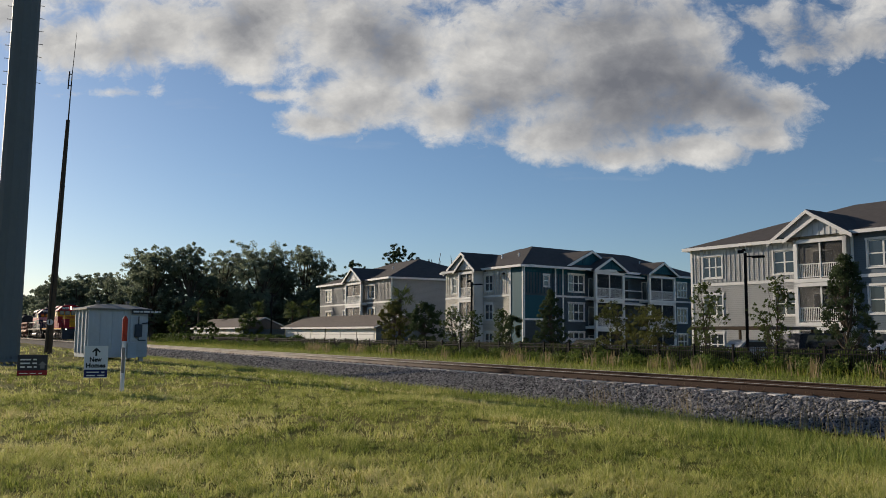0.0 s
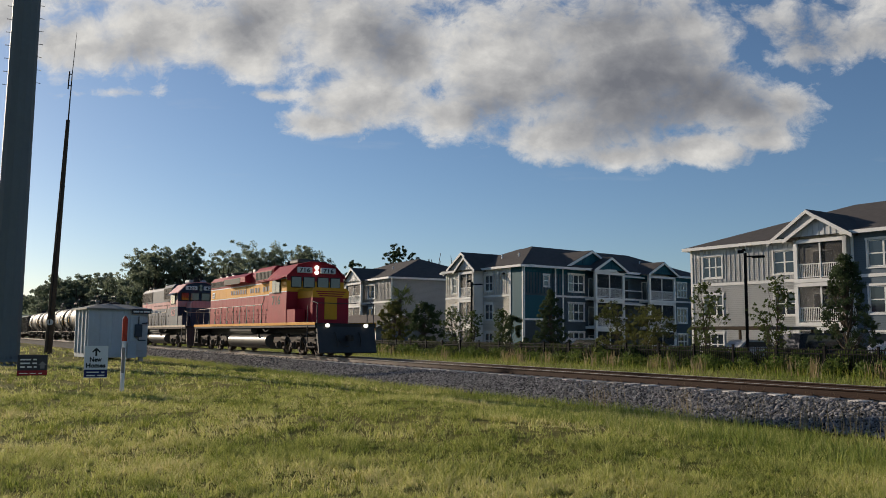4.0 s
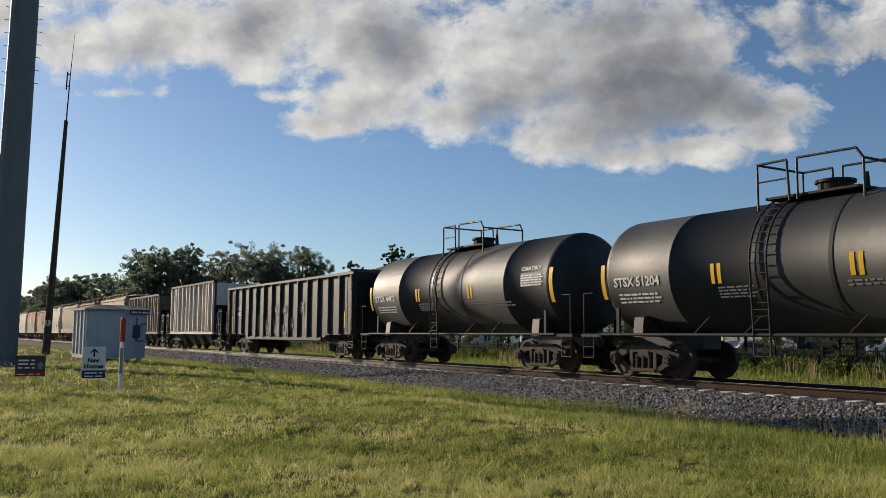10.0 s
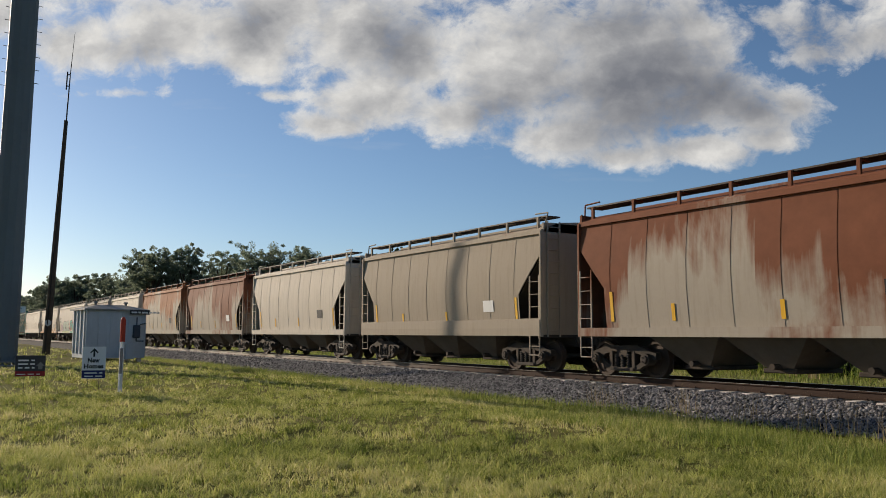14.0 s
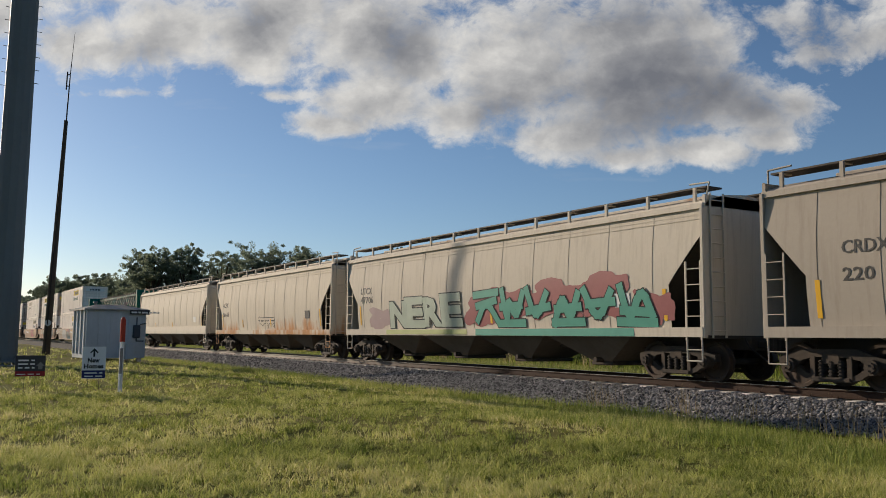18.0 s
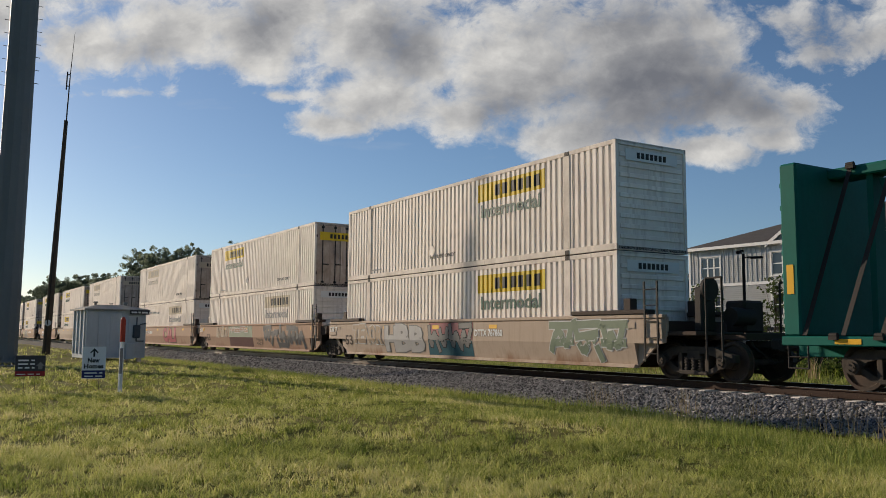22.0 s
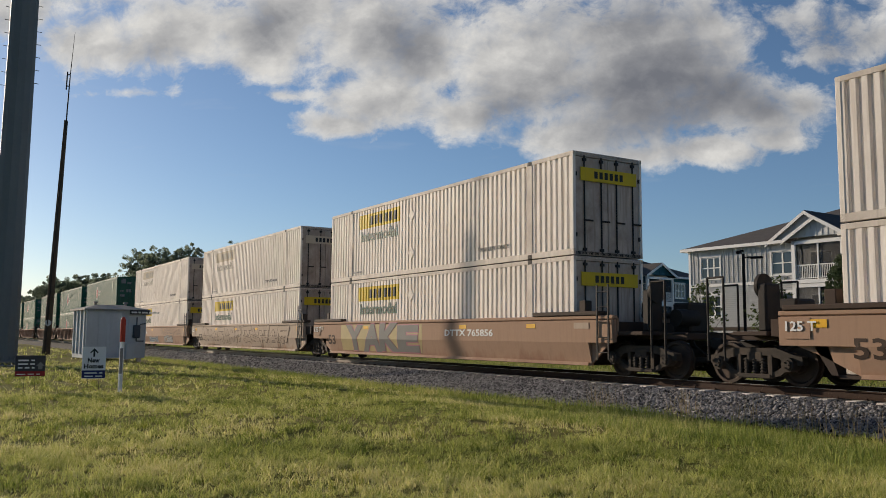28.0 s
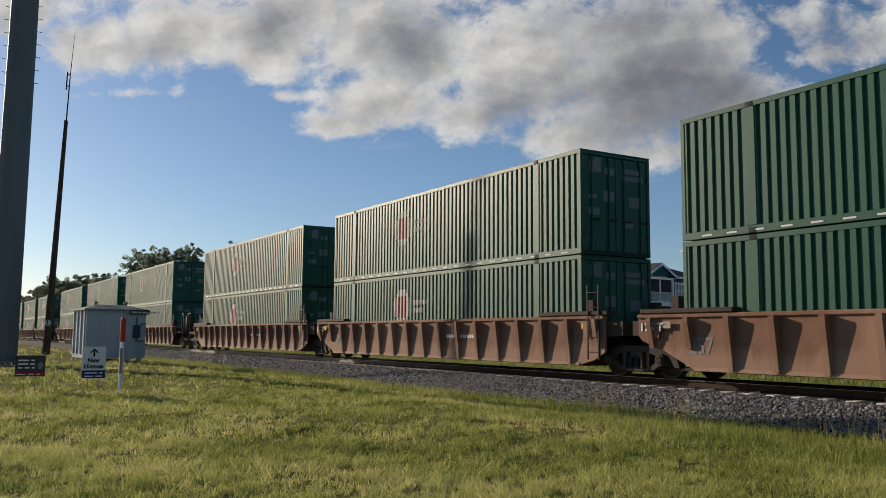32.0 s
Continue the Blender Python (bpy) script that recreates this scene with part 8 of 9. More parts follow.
# covered hoppers
M_H = {
    "tan": rusted("hopper_tan", (0.46, 0.38, 0.29), (0.24, 0.13, 0.07), 0.26, 2.8, 4.2),
    "grey": rusted("hopper_grey", (0.37, 0.315, 0.245), (0.20, 0.11, 0.07), 0.24, 2.8, 4.2),
    "rust": rusted("hopper_rust", (0.40, 0.35, 0.285), (0.165, 0.066, 0.037), 0.66, 1.6, 3.9, sheet=1.9),
    "orange": rusted("hopper_orange", (0.43, 0.385, 0.31), (0.25, 0.105, 0.046), 0.58, 1.8, 3.6, sheet=1.9),
    "cream": rusted("hopper_cream", (0.66, 0.59, 0.48), (0.33, 0.17, 0.08), 0.20, 3.2, 4.4),
    "stained": rusted("hopper_stained", (0.64, 0.57, 0.46), (0.40, 0.20, 0.085), 0.42, 2.4, 0.9),
    "pale": rusted("hopper_pale", (0.60, 0.54, 0.45), (0.33, 0.17, 0.08), 0.25, 3.0, 4.3),
    "taupe": rusted("hopper_taupe", (0.42, 0.37, 0.31), (0.17, 0.10, 0.07), 0.2, 3.0, 4.3),
}
M_MARK = plain("stencil_dark_grey", (0.075, 0.072, 0.068), 0.6)
# underframe and slope sheets: darker than the body, shade put into the colour
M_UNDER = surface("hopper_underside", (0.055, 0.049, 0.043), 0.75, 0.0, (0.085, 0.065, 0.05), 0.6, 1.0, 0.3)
# chutes: a darkened body tone that carries the shade below the sill
M_CHUTE = surface("hopper_chute_shaded", (0.15, 0.125, 0.10), 0.75, 0.0, (0.06, 0.05, 0.04), 0.6, 1.0, 0.4)
M_GRATE = surface("running_board", (0.06, 0.055, 0.05), 0.6, 0.3, (0.12, 0.08, 0.06), 0.5, 2.0)


def covered_hopper(x, half, key, label, mark1, mark2, bays, seed, belly=0.10, zcut=(3.35, 2.25), cut=1.05):
    c = rolling("covered_hopper", x, label, "hopper car", "covered hoppers of the train")
    mat = M_H[key]
    z0, ze, zt = 1.2, 3.98, 4.36

    def yz(t):
        """The curved side: height and half width for t from sill to eave."""
        z = z0 + (ze - z0) * t
        return 1.40 + belly * math.sin(math.pi * min(1, t * 1.05)), z
    ts = [k / 12 for k in range(13)]
    cz1, cz0 = zcut

    def reach(z):
        if z >= cz1:
            return half - 0.06
        if z <= cz0:
            return half - cut
        return half - cut + (cut - 0.06) * (z - cz0) / (cz1 - cz0)
    seams = [k / (bays * 3) for k in range(bays * 3 + 1)]
    for s in (-1, 1):
        g = Geo()
        v, f = [], []
        zz = sorted(set([yz(t)[1] for t in ts] + [cz0, cz1]))
        cols = 24
        for z in zz:
            t = (z - z0) / (ze - z0)
            w = yz(t)[0]
            r = reach(z)
            for i in range(cols + 1):
                u = -r + 2 * r * i / cols
                v.append((u, s * w, z))
        for a in range(len(zz) - 1):
            for i in range(cols):
                k = a * (cols + 1) + i
                f.append((k, k + 1, k + cols + 2, k + cols + 1))
        g.add(v, f, 0, True)
        sd = part("side_sheet", g, mat, c)
        # weld seams from sill to eave
        for p in seams[1:-1]:
            u = -half + 2 * half * p
            sm = Geo()
            pts = [(u, s * (yz(t)[0] + 0.004), yz(t)[1]) for t in ts if abs(u) < reach(yz(t)[1]) - 0.05]
            if len(pts) > 2:
                sm.rod(pts, 0.0045, 4)
                part("seam", sm, mat, sd)
        part("side_sill", Geo().prism([(s * 1.36, 1.02), (s * 1.50, 1.02), (s * 1.51, 1.24), (s * (1.36 if seed not in (2, 10) else 1.50), 1.24 if seed not in (2, 10) else 1.50), (s * 1.36, 1.24 if seed not in (2, 10) else 1.53)], "x", -half + 0.05, half - 0.05), mat, c)
        if bays == 4:
            for zb in (3.70, 3.80, 3.90):
                wb = yz((zb - z0) / (ze - z0))[0]
                part("eave_bead", Geo().box(-half + 0.08, half - 0.08, s * wb - 0.012, s * wb + 0.012, zb, zb + 0.025), mat, sd)
        part("eave_rail", Geo().prism([(s * 1.36, ze - 0.04), (s * 1.47, ze - 0.04), (s * 1.45, ze + 0.09), (s * 1.36, ze + 0.09)], "x", -half + 0.02, half - 0.02), mat, c)
    # roof
    rp = [(-1.40, ze + 0.02), (-1.28, ze + 0.16), (-0.7, zt - 0.06), (0, zt), (0.7, zt - 0.06), (1.28, ze + 0.16), (1.40, ze + 0.02)]
    rf = part("roof", Geo().prism(rp, "x", -half, half), mat, c)
    part("hatch_trough", Geo().box(-half + 1.0, half - 1.0, -0.32, 0.32, zt - 0.02, zt + 0.09, 0.02), mat, rf)
    for s in (-1, 1):
        part("running_board", Geo().box(-half + 0.1, half - 0.1, s * 0.95 - 0.27, s * 0.95 + 0.27, zt + 0.09, zt + 0.13), M_GRATE, rf)
        n = int(2 * half / 1.45)
        for k in range(n + 1):
            u = -half + 0.4 + k * (2 * half - 0.8) / n
            part("board_bracket", shared("board_bracket" + key, lambda: Geo().box(-0.04, 0.04, -0.03, 0.03, 3.98, 4.44).box(-0.035, 0.035, 0.0, 0.3, 4.40, 4.45), mat), mat, rf, at=pose(u, s * 1.26, 0.02, 0, 0, 0 if s < 0 else 180))
    # ends: bulkhead, open bay, ladder
    for e in (-1, 1):
        part("end_frame", Geo().box(min(e * (half - 0.08), e * half), max(e * (half - 0.08), e * half), -1.38, 1.38, 1.06, zt - 0.1), mat, c)
        for s in (-1, 1):
            part("end_post", Geo().box(min(e * (half - 0.09), e * half), max(e * (half - 0.09), e * half), s * 1.42 - 0.07, s * 1.42 + 0.05, 1.0, ze + 0.05, 0.01), mat, c)
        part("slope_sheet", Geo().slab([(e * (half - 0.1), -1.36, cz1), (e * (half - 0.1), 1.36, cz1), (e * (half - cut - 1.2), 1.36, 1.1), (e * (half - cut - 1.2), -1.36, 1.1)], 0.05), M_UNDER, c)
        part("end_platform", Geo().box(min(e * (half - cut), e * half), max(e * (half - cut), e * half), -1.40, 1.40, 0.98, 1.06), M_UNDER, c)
        lg = ladder_geo(0.95, 2.75, 0.44, 5)
        part("ladder", lg, mat, c, "side ladder of painted steel", at=pose(e * (half - 0.32), -1.46, 0))
        part("end_ladder", ladder_geo(1.0, 4.3, 0.44, 10), mat, c, at=pose(e * (half + 0.03), -1.05, 0, 0, 0, 90 * e))
        part("stirrup", stirrup_geo(0.44, 0.5), mat, c, at=pose(e * (half - 0.32), -1.46, 0.98))
        part("roof_grab", Geo().rod([(e * (half - 0.1), -1.3, 4.0), (e * (half - 0.02), -1.2, zt + 0.2), (e * (half - 0.6), -1.2, zt + 0.22)], 0.022), mat, c)
        truck(c, e * (half - 1.25))
    part("brake_gear", Geo().cyl((half - 0.7, -0.6, 1.35), (half - 0.7, 0.3, 1.35), 0.2, None, 12).box(half - 0.9, half - 0.5, 0.4, 0.9, 1.1, 1.7, 0.04), M_UNDER, c)
    part("centre_sill", Geo().box(-half - 0.3, half + 0.3, -0.3, 0.3, 0.72, 1.02, 0.02), M_UNDER, c)
    # outlets under the sill
    span = 2 * (half - 2.4)
    for k in range(bays):
        u = -span / 2 + (k + 0.5) * span / bays
        w = span / bays / 2
        part("hopper_chute", Geo().loft([[(u - w * 0.98, -1.34, 1.04), (u + w * 0.98, -1.34, 1.04), (u + w * 0.98, 1.34, 1.04), (u - w * 0.98, 1.34, 1.04)], [(u - 0.3, -0.75, 0.34), (u + 0.3, -0.75, 0.34), (u + 0.3, 0.75, 0.34), (u - 0.3, 0.75, 0.34)]], True, True, 0, False), M_CHUTE, c)
        part("outlet_gate", Geo().box(u - 0.42, u + 0.42, -0.8, 0.8, 0.26, 0.36, 0.02).cyl((u, -1.05, 0.4), (u, -0.78, 0.4), 0.07, None, 10), M_TRUCK, c)
    if mark1:
        def on_side(me):
            for v in me.vertices:
                t = (v.co.z - z0) / (ze - z0)
                v.co.y += -yz(t)[0] - 0.006
            return me
        high, low = {7: (2.62, 2.10), 8: (2.60, 2.25), 9: (2.5, 1.98), 10: (2.42, 2.02)}.get(seed, (3.0, 2.68))
        for text, z, w in ((mark1, high, 0.24 * len(mark1)), (mark2, low, 0.215 * len(mark2))):
            me = fit_words(text, w, 0.26, M_MARK, 0.002, 0.012)
            me.transform(Matrix.Translation((-half + (1.85 if seed == 7 else 1.35), 0, z)))
            part("lettering", on_side(me), M_MARK, c)
    side_y = lambda xx, zz: -yz((zz - z0) / (ze - z0))[0]
    for u in (-half + 1.25, -half * 0.42, half * 0.1, half - 1.25):
        h = 0.4 if abs(u) < half * 0.6 else 0.75
        part("reflector_stripe", Geo().slab([(u, side_y(u, 1.4) - 0.012, 1.4), (u + 0.11, side_y(u, 1.4) - 0.012, 1.4), (u + 0.11, side_y(u, 1.4 + h) - 0.012, 1.4 + h), (u, side_y(u, 1.4 + h) - 0.012, 1.4 + h)], 0.004), M_YELLOW, c)
    u = half - 2.9
    part("data_panel", Geo().slab([(u, side_y(u, 1.75) - 0.01, 1.75), (u + 0.55, side_y(u, 1.75) - 0.01, 1.75), (u + 0.55, side_y(u, 2.1) - 0.014, 2.1), (u, side_y(u, 2.1) - 0.014, 2.1)], 0.004), M_DARKLET if seed % 2 else M_WHITE, c)
    couplers(c, half + 0.35)
    return c, side_y




def build_hoppers():
    rows = ((43.2, 5.75, "tan", "tan covered hopper with a silver and pink mural sprayed along it", "LEHX", "480468", 3), (30.3, 5.72, "rust", "covered hopper with heavy brown rust over worn grey paint", "", "", 3), (17.25, 5.75, "grey", "dull grey-beige covered hopper with soot stains", "", "", 3), (4.2, 5.75, "pale", "pale grey-beige covered hopper with white scuffs", "", "", 3), (-8.85, 5.75, "rust", "covered hopper with brown rust over grey paint", "", "", 3), (-21.9, 5.75, "orange", "covered hopper with orange rust over worn grey paint", "", "", 3), (-34.9, 5.75, "cream", "cream covered hopper with orange reflector stripes", "LEHX", "131243", 3), (-48.1, 5.9, "taupe", "dusty taupe covered hopper, lightly streaked", "CRDX", "220", 3), (-64.95, 9.4, "pale", "long pale covered hopper with a green sprayed mural", "UTCX", "47706", 4), (-84.15, 8.25, "stained", "long cream covered hopper with rust stains and a chalky tag", "ACFX", "56644", 4), (-103.65, 9.25, "cream", "long cream covered hopper, clean", "DAKX", "495191", 4))
    for i, (x, half, key, label, m1, m2, bays) in enumerate(rows):
        c, sy = covered_hopper(x, half, key, label, m1, m2, bays, i)
        if i == 0:
            for q, (u, z, w, h) in enumerate(((-4.0, 1.8, 0.9, 0.9), (-2.2, 2.3, 1.3, 0.45), (-0.3, 2.35, 1.0, 0.5), (1.5, 2.2, 1.2, 0.6), (2.9, 1.6, 1.6, 0.7))):
                sprayed_patch(c, u, z, w, h, SPRAY["rose"], 60 + q, sy, 0.008 + 0.001 * q)
            mural(c, "SHUBA", -half + 1.6, half - 3.3, 1.32, 2.42, SPRAY["ash"], SPRAY["white"], 21, sy)
        if i == 8:
            for q, (u, z, w, h) in enumerate(((-6.4, 1.65, 1.9, 0.75), (0.4, 1.75, 1.6, 0.9), (2.0, 1.95, 2.2, 1.0), (4.0, 2.0, 2.2, 1.0), (6.0, 2.05, 2.2, 1.1), (7.8, 1.7, 1.3, 0.8))):
                sprayed_patch(c, u, z, w, h, SPRAY["rosewood"] if q else SPRAY["mauve"], 80 + q, sy, 0.008 + 0.001 * q)
            part("sprayed_ground", Geo().box(0.2, half - 2.2, -1.512, -1.502, 1.03, 1.23), SPRAY["teal"], c, "green sprayed band along the sill")
            part("sprayed_ground", Geo().box(-5.8, -0.3, -1.517, -1.512, 1.06, 1.22), SPRAY["lime"], c)
            mural(c, "NERE", -5.6, -0.7, 1.27, 2.42, SPRAY["mint"], SPRAY["dark"], 31, sy)
            graffiti(c, 0.1, 7.9, 0, 1.28, 2.4, SPRAY["teal"], SPRAY["dark"], 6, 37, lambda xx, zz: sy(xx, zz) - 0.012, None)
        if i == 9:
            graffiti(c, -0.9, 1.4, 0, 1.35, 1.85, M_H["stained"], SPRAY["dark"], 2, 43, sy, None)


# --- centre-beam flat car ---
M_GREEN = surface("centre_beam_green", (0.006, 0.125, 0.095), 0.5, 0.0, (0.015, 0.07, 0.055), 0.45, 0.8, 0.35)
M_STRAP = surface("webbing_strap", (0.50, 0.47, 0.42), 0.7, 0.0, (0.3, 0.26, 0.2), 0.4)


def centre_beam(x, half):
    c = rolling("centre_beam_car", x, "empty dark green centre-beam lumber car with loose straps", "rail car")
    z0, z1 = 1.05, 4.55
    part("deck", Geo().box(-half, half, -1.40, 1.40, 0.86, 1.05, 0.02), M_GREEN, c)
    part("centre_sill", Geo().box(-half - 0.4, half + 0.4, -0.3, 0.3, 0.62, 0.86, 0.02), M_GREEN, c)
    part("top_chord", Geo().box(-half + 0.4, half - 0.4, -0.32, 0.32, z1 - 0.22, z1, 0.03), M_GREEN, c)
    for e in (-1, 1):
        part("bulkhead", Geo().box(min(e * (half - 0.45), e * (half - 0.05)), max(e * (half - 0.45), e * (half - 0.05)), -1.38, 1.38, z0, z1 + 0.05, 0.04), M_GREEN, c, "green end bulkhead with a ladder")
        for k in range(7):
            part("bulkhead_rib", Geo().box(e * (half - 0.03) - 0.04, e * (half - 0.03) + 0.04, -1.3, 1.3, 1.3 + 0.47 * k, 1.4 + 0.47 * k, 0.01), M_GREEN, c)
        panel(c, "reflector_stripe", e * (half - 0.25) - 0.08, e * (half - 0.25) + 0.08, -1.385, 1.9, 2.5, M_YELLOW)
        part("stirrup", stirrup_geo(0.45, 0.45), M_STEEL, c, at=pose(e * (half - 0.4), -1.41, 0.86))
        truck(c, e * (half - 2.3))
    n = 15
    xs = [-half + 1.3 + k * (2 * half - 2.6) / (n - 1) for k in range(n)]
    for k, u in enumerate(xs):
        part("post", Geo().box(u - 0.07, u + 0.07, -0.20, 0.20, z0, z1 - 0.2, 0.01), M_GREEN, c)
        if k % 2 == 0 and k + 1 < n:
            part("brace", Geo().slab([(u + 0.1, -0.05, z1 - 0.3), (u + 0.28, -0.05, z1 - 0.3), (xs[k + 1] - 0.1, -0.05, z0 + 0.05), (xs[k + 1] - 0.28, -0.05, z0 + 0.05)], 0.1), M_GREEN, c)
    rnd = random.Random(5)
    for k in range(24):
        u = -half + 1.0 + k * (2 * half - 2.0) / 23
        for s in (-1, 1):
            lean = rnd.uniform(-0.5, 0.5) if s > 0 else rnd.uniform(0.05, 0.75)
            w = 0.05
            part("tie_down_strap", Geo().slab([(u - w, s * 0.36, z1 - 0.02), (u + w, s * 0.36, z1 - 0.02), (u + w - lean, s * 1.36, z0 + 0.02), (u - w - lean, s * 1.36, z0 + 0.02)], 0.012), M_STRAP if rnd.random() < 0.55 else M_STEEL, c)
        part("winch", shared("winch", lambda: Geo().cyl((-0.08, 0, 0), (0.08, 0, 0), 0.05, None, 8).box(-0.09, 0.09, -0.05, 0.05, -0.09, -0.02), M_STEEL), M_STEEL, c, at=pose(u, -0.36, z1 + 0.02))
        part("winch", shared("winch", None, M_STEEL), M_STEEL, c, at=pose(u + 0.2, -1.43, z0 + 0.02))
    for k in range(7):
        u = -half + 1.2 + k * (2 * half - 2.4) / 6
        panel(c, "reflector_stripe", u, u + 0.55, -1.405, 0.9, 1.0, M_YELLOW)
    couplers(c, half + 0.5)


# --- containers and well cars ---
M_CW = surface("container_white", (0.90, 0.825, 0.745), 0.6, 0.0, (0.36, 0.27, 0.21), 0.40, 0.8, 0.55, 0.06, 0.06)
# door ends: dirtier than the sides, and their shade put into the colour
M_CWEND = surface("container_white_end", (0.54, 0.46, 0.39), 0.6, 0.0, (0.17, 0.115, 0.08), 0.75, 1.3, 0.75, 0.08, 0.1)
M_CG = surface("container_green", (0.011, 0.090, 0.052), 0.46, 0.0, (0.035, 0.068, 0.05), 0.35, 0.8, 0.3, 0.04, 0.06, spec=0.32)
M_CWRAIL = surface("container_rail", (0.74, 0.66, 0.58), 0.65, 0.0, (0.20, 0.15, 0.115), 0.6, 1.2, 0.5, 0.08, 0.06)
M_BANNER = surface("banner_yellow", (0.70, 0.50, 0.03), 0.5, 0.0, (0.35, 0.28, 0.08), 0.35, 1.5, 0.3)
M_FADED = surface("banner_faded", (0.60, 0.51, 0.37), 0.6, 0.0, (0.5, 0.42, 0.34), 0.5, 1.5, 0.4)
M_WORDGREEN = surface("lettering_green", (0.025, 0.085, 0.06), 0.5, 0.0, (0.15, 0.14, 0.11), 0.4, 1.5, 0.3)
M_WORDGREY = surface("lettering_faded", (0.42, 0.38, 0.33), 0.6, 0.0, (0.4, 0.35, 0.3), 0.5, 1.5, 0.3)
M_EMBLEM = surface("emblem_pale", (0.60, 0.58, 0.54), 0.6, 0.0, (0.16, 0.2, 0.16), 0.4, 2.0, 0.5)
M_SIGNRED = plain("emblem_red", (0.40, 0.07, 0.07), 0.5)
M_GASKET = plain("door_gasket", (0.03, 0.03, 0.03), 0.7)
CL, CH, CW2 = 16.154, 2.896, 1.295


def corrugated(x0, x1, z0, z1, y, s, pitch=0.245, depth=0.055, lift=0.0):
    """A pressed side panel: trapezoid waves along x, all in step along the car. lift: how far print lies over it."""
    pts = []
    k = math.floor((x0 + 9) / pitch)
    for q in range(k, k + int((x1 - x0) / pitch) + 3):
        for du, d in ((0, 0), (0.52, 0), (0.64, 1), (0.87, 1), (0.99, 0)):
            pts.append((-9 + (q + du) * pitch, d * depth))

    def deep(u):
        for (a, c), (b, d) in zip(pts, pts[1:]):
            if a <= u <= b:
                return c + (d - c) * (u - a) / max(1e-6, b - a)
        return 0.0
    line = [(x0, deep(x0))] + [(u, d) for u, d in pts if x0 < u < x1] + [(x1, deep(x1))]
    g = Geo()
    g.loft([[(a, y - s * b + s * lift, z) for a, b in line] for z in (z0, z1)], False, False, 0, False)
    return g


def container(mat, endmat, style):
    """A 53-foot container with its middle at the origin, floor at 0. Built once for each look."""
    c = thing("container", pose(0, -500, 0), "", "shipping container", "containers on the train")
    h = CL / 2
    rail = mat if style == "green" else M_CWRAIL
    for s in (-1, 1):
        part("side_panel", corrugated(-h + 0.10, h - 0.10, 0.16, CH - 0.12, s * (CW2 - 0.012), s), mat, c)
        part("bottom_rail", Geo().box(-h, h, s * (CW2 - 0.04) - 0.04, s * (CW2 - 0.04) + 0.04, 0.0, 0.17, 0.008), rail, c)
        part("top_rail", Geo().box(-h, h, s * (CW2 - 0.04) - 0.04, s * (CW2 - 0.04) + 0.04, CH - 0.12, CH, 0.008), rail, c)
        for u in (-6.1, 6.1):
            part("stacking_post", Geo().box(u - 0.13, u + 0.13, s * (CW2 - 0.03) - 0.035, s * (CW2 - 0.03) + 0.035, 0.17, CH - 0.12, 0.006), rail, c)
            for zz in (0.0, CH - 0.13):
                part("corner_casting", shared("casting", lambda: Geo().box(-0.1, 0.1, -0.06, 0.06, 0, 0.13, 0.015).cyl((-0.0, -0.065, 0.065), (0.0, -0.055, 0.065), 0.035, None, 8), M_STEEL), M_STEEL, c, at=pose(u, s * (CW2 - 0.05), zz, 0, 0, 0 if s < 0 else 180))
        for u in (-h + 0.06, h - 0.06):
            part("corner_post", Geo().box(u - 0.06, u + 0.06, s * (CW2 - 0.05) - 0.05, s * (CW2 - 0.05) + 0.05, 0.0, CH, 0.01), mat, c)
    part("roof", Geo().box(-h, h, -CW2 + 0.08, CW2 - 0.08, CH - 0.06, CH - 0.015), mat, c)
    part("floor", Geo().box(-h, h, -CW2 + 0.08, CW2 - 0.08, 0.02, 0.10), M_STEEL, c)
    # doors at the +x end, or the ribbed front wall where the container stands turned round
    turned = style in ("turned", "ghost")
    if turned:
        for k in range(9):
            part("front_rib", Geo().box(h - 0.04, h - 0.005, -CW2 + 0.14, CW2 - 0.14, 0.3 + 0.27 * k, 0.42 + 0.27 * k, 0.012), endmat, c)
        part("front_plate", Geo().box(h - 0.09, h - 0.04, -CW2 + 0.1, CW2 - 0.1, 0.12, CH - 0.13), endmat, c)
        part("end_banner", Geo().box(h - 0.004, h + 0.002, -0.95, 0.95, 2.38, 2.68), M_WHITE, c, "white company plate on the front wall")
        lt = Geo()
        for k in range(7):
            lt.box(h + 0.003, h + 0.008, -0.55 + k * 0.16, -0.44 + k * 0.16, 2.45, 2.61)
        part("end_mark", lt, M_DARKLET, c)
    for s in () if turned else (-1, 1):
        y0, y1 = (-CW2 + 0.11, -0.01) if s < 0 else (0.01, CW2 - 0.11)
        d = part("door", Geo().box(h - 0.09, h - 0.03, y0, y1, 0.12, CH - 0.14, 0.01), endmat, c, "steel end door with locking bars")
        for q in (0.25, 0.78):
            yy = y0 + (y1 - y0) * q
            part("locking_bar", Geo().cyl((h + 0.0, yy, 0.1), (h + 0.0, yy, CH - 0.1), 0.022, None, 8).box(h - 0.03, h + 0.03, yy - 0.06, yy + 0.06, 0.12, 0.2).box(h - 0.03, h + 0.03, yy - 0.06, yy + 0.06, CH - 0.26, CH - 0.18), M_GASKET if style != "green" else endmat, d)
            part("handle", Geo().box(h + 0.0, h + 0.035, yy, yy + 0.3, 0.95, 1.0, 0.008), M_STEEL, d)
        part("hinge", Geo().box(h - 0.05, h, (y0 if s < 0 else y1) - 0.03, (y0 if s < 0 else y1) + 0.03, 0.5, 0.62).box(h - 0.05, h, (y0 if s < 0 else y1) - 0.03, (y0 if s < 0 else y1) + 0.03, 2.2, 2.32), M_STEEL, d)
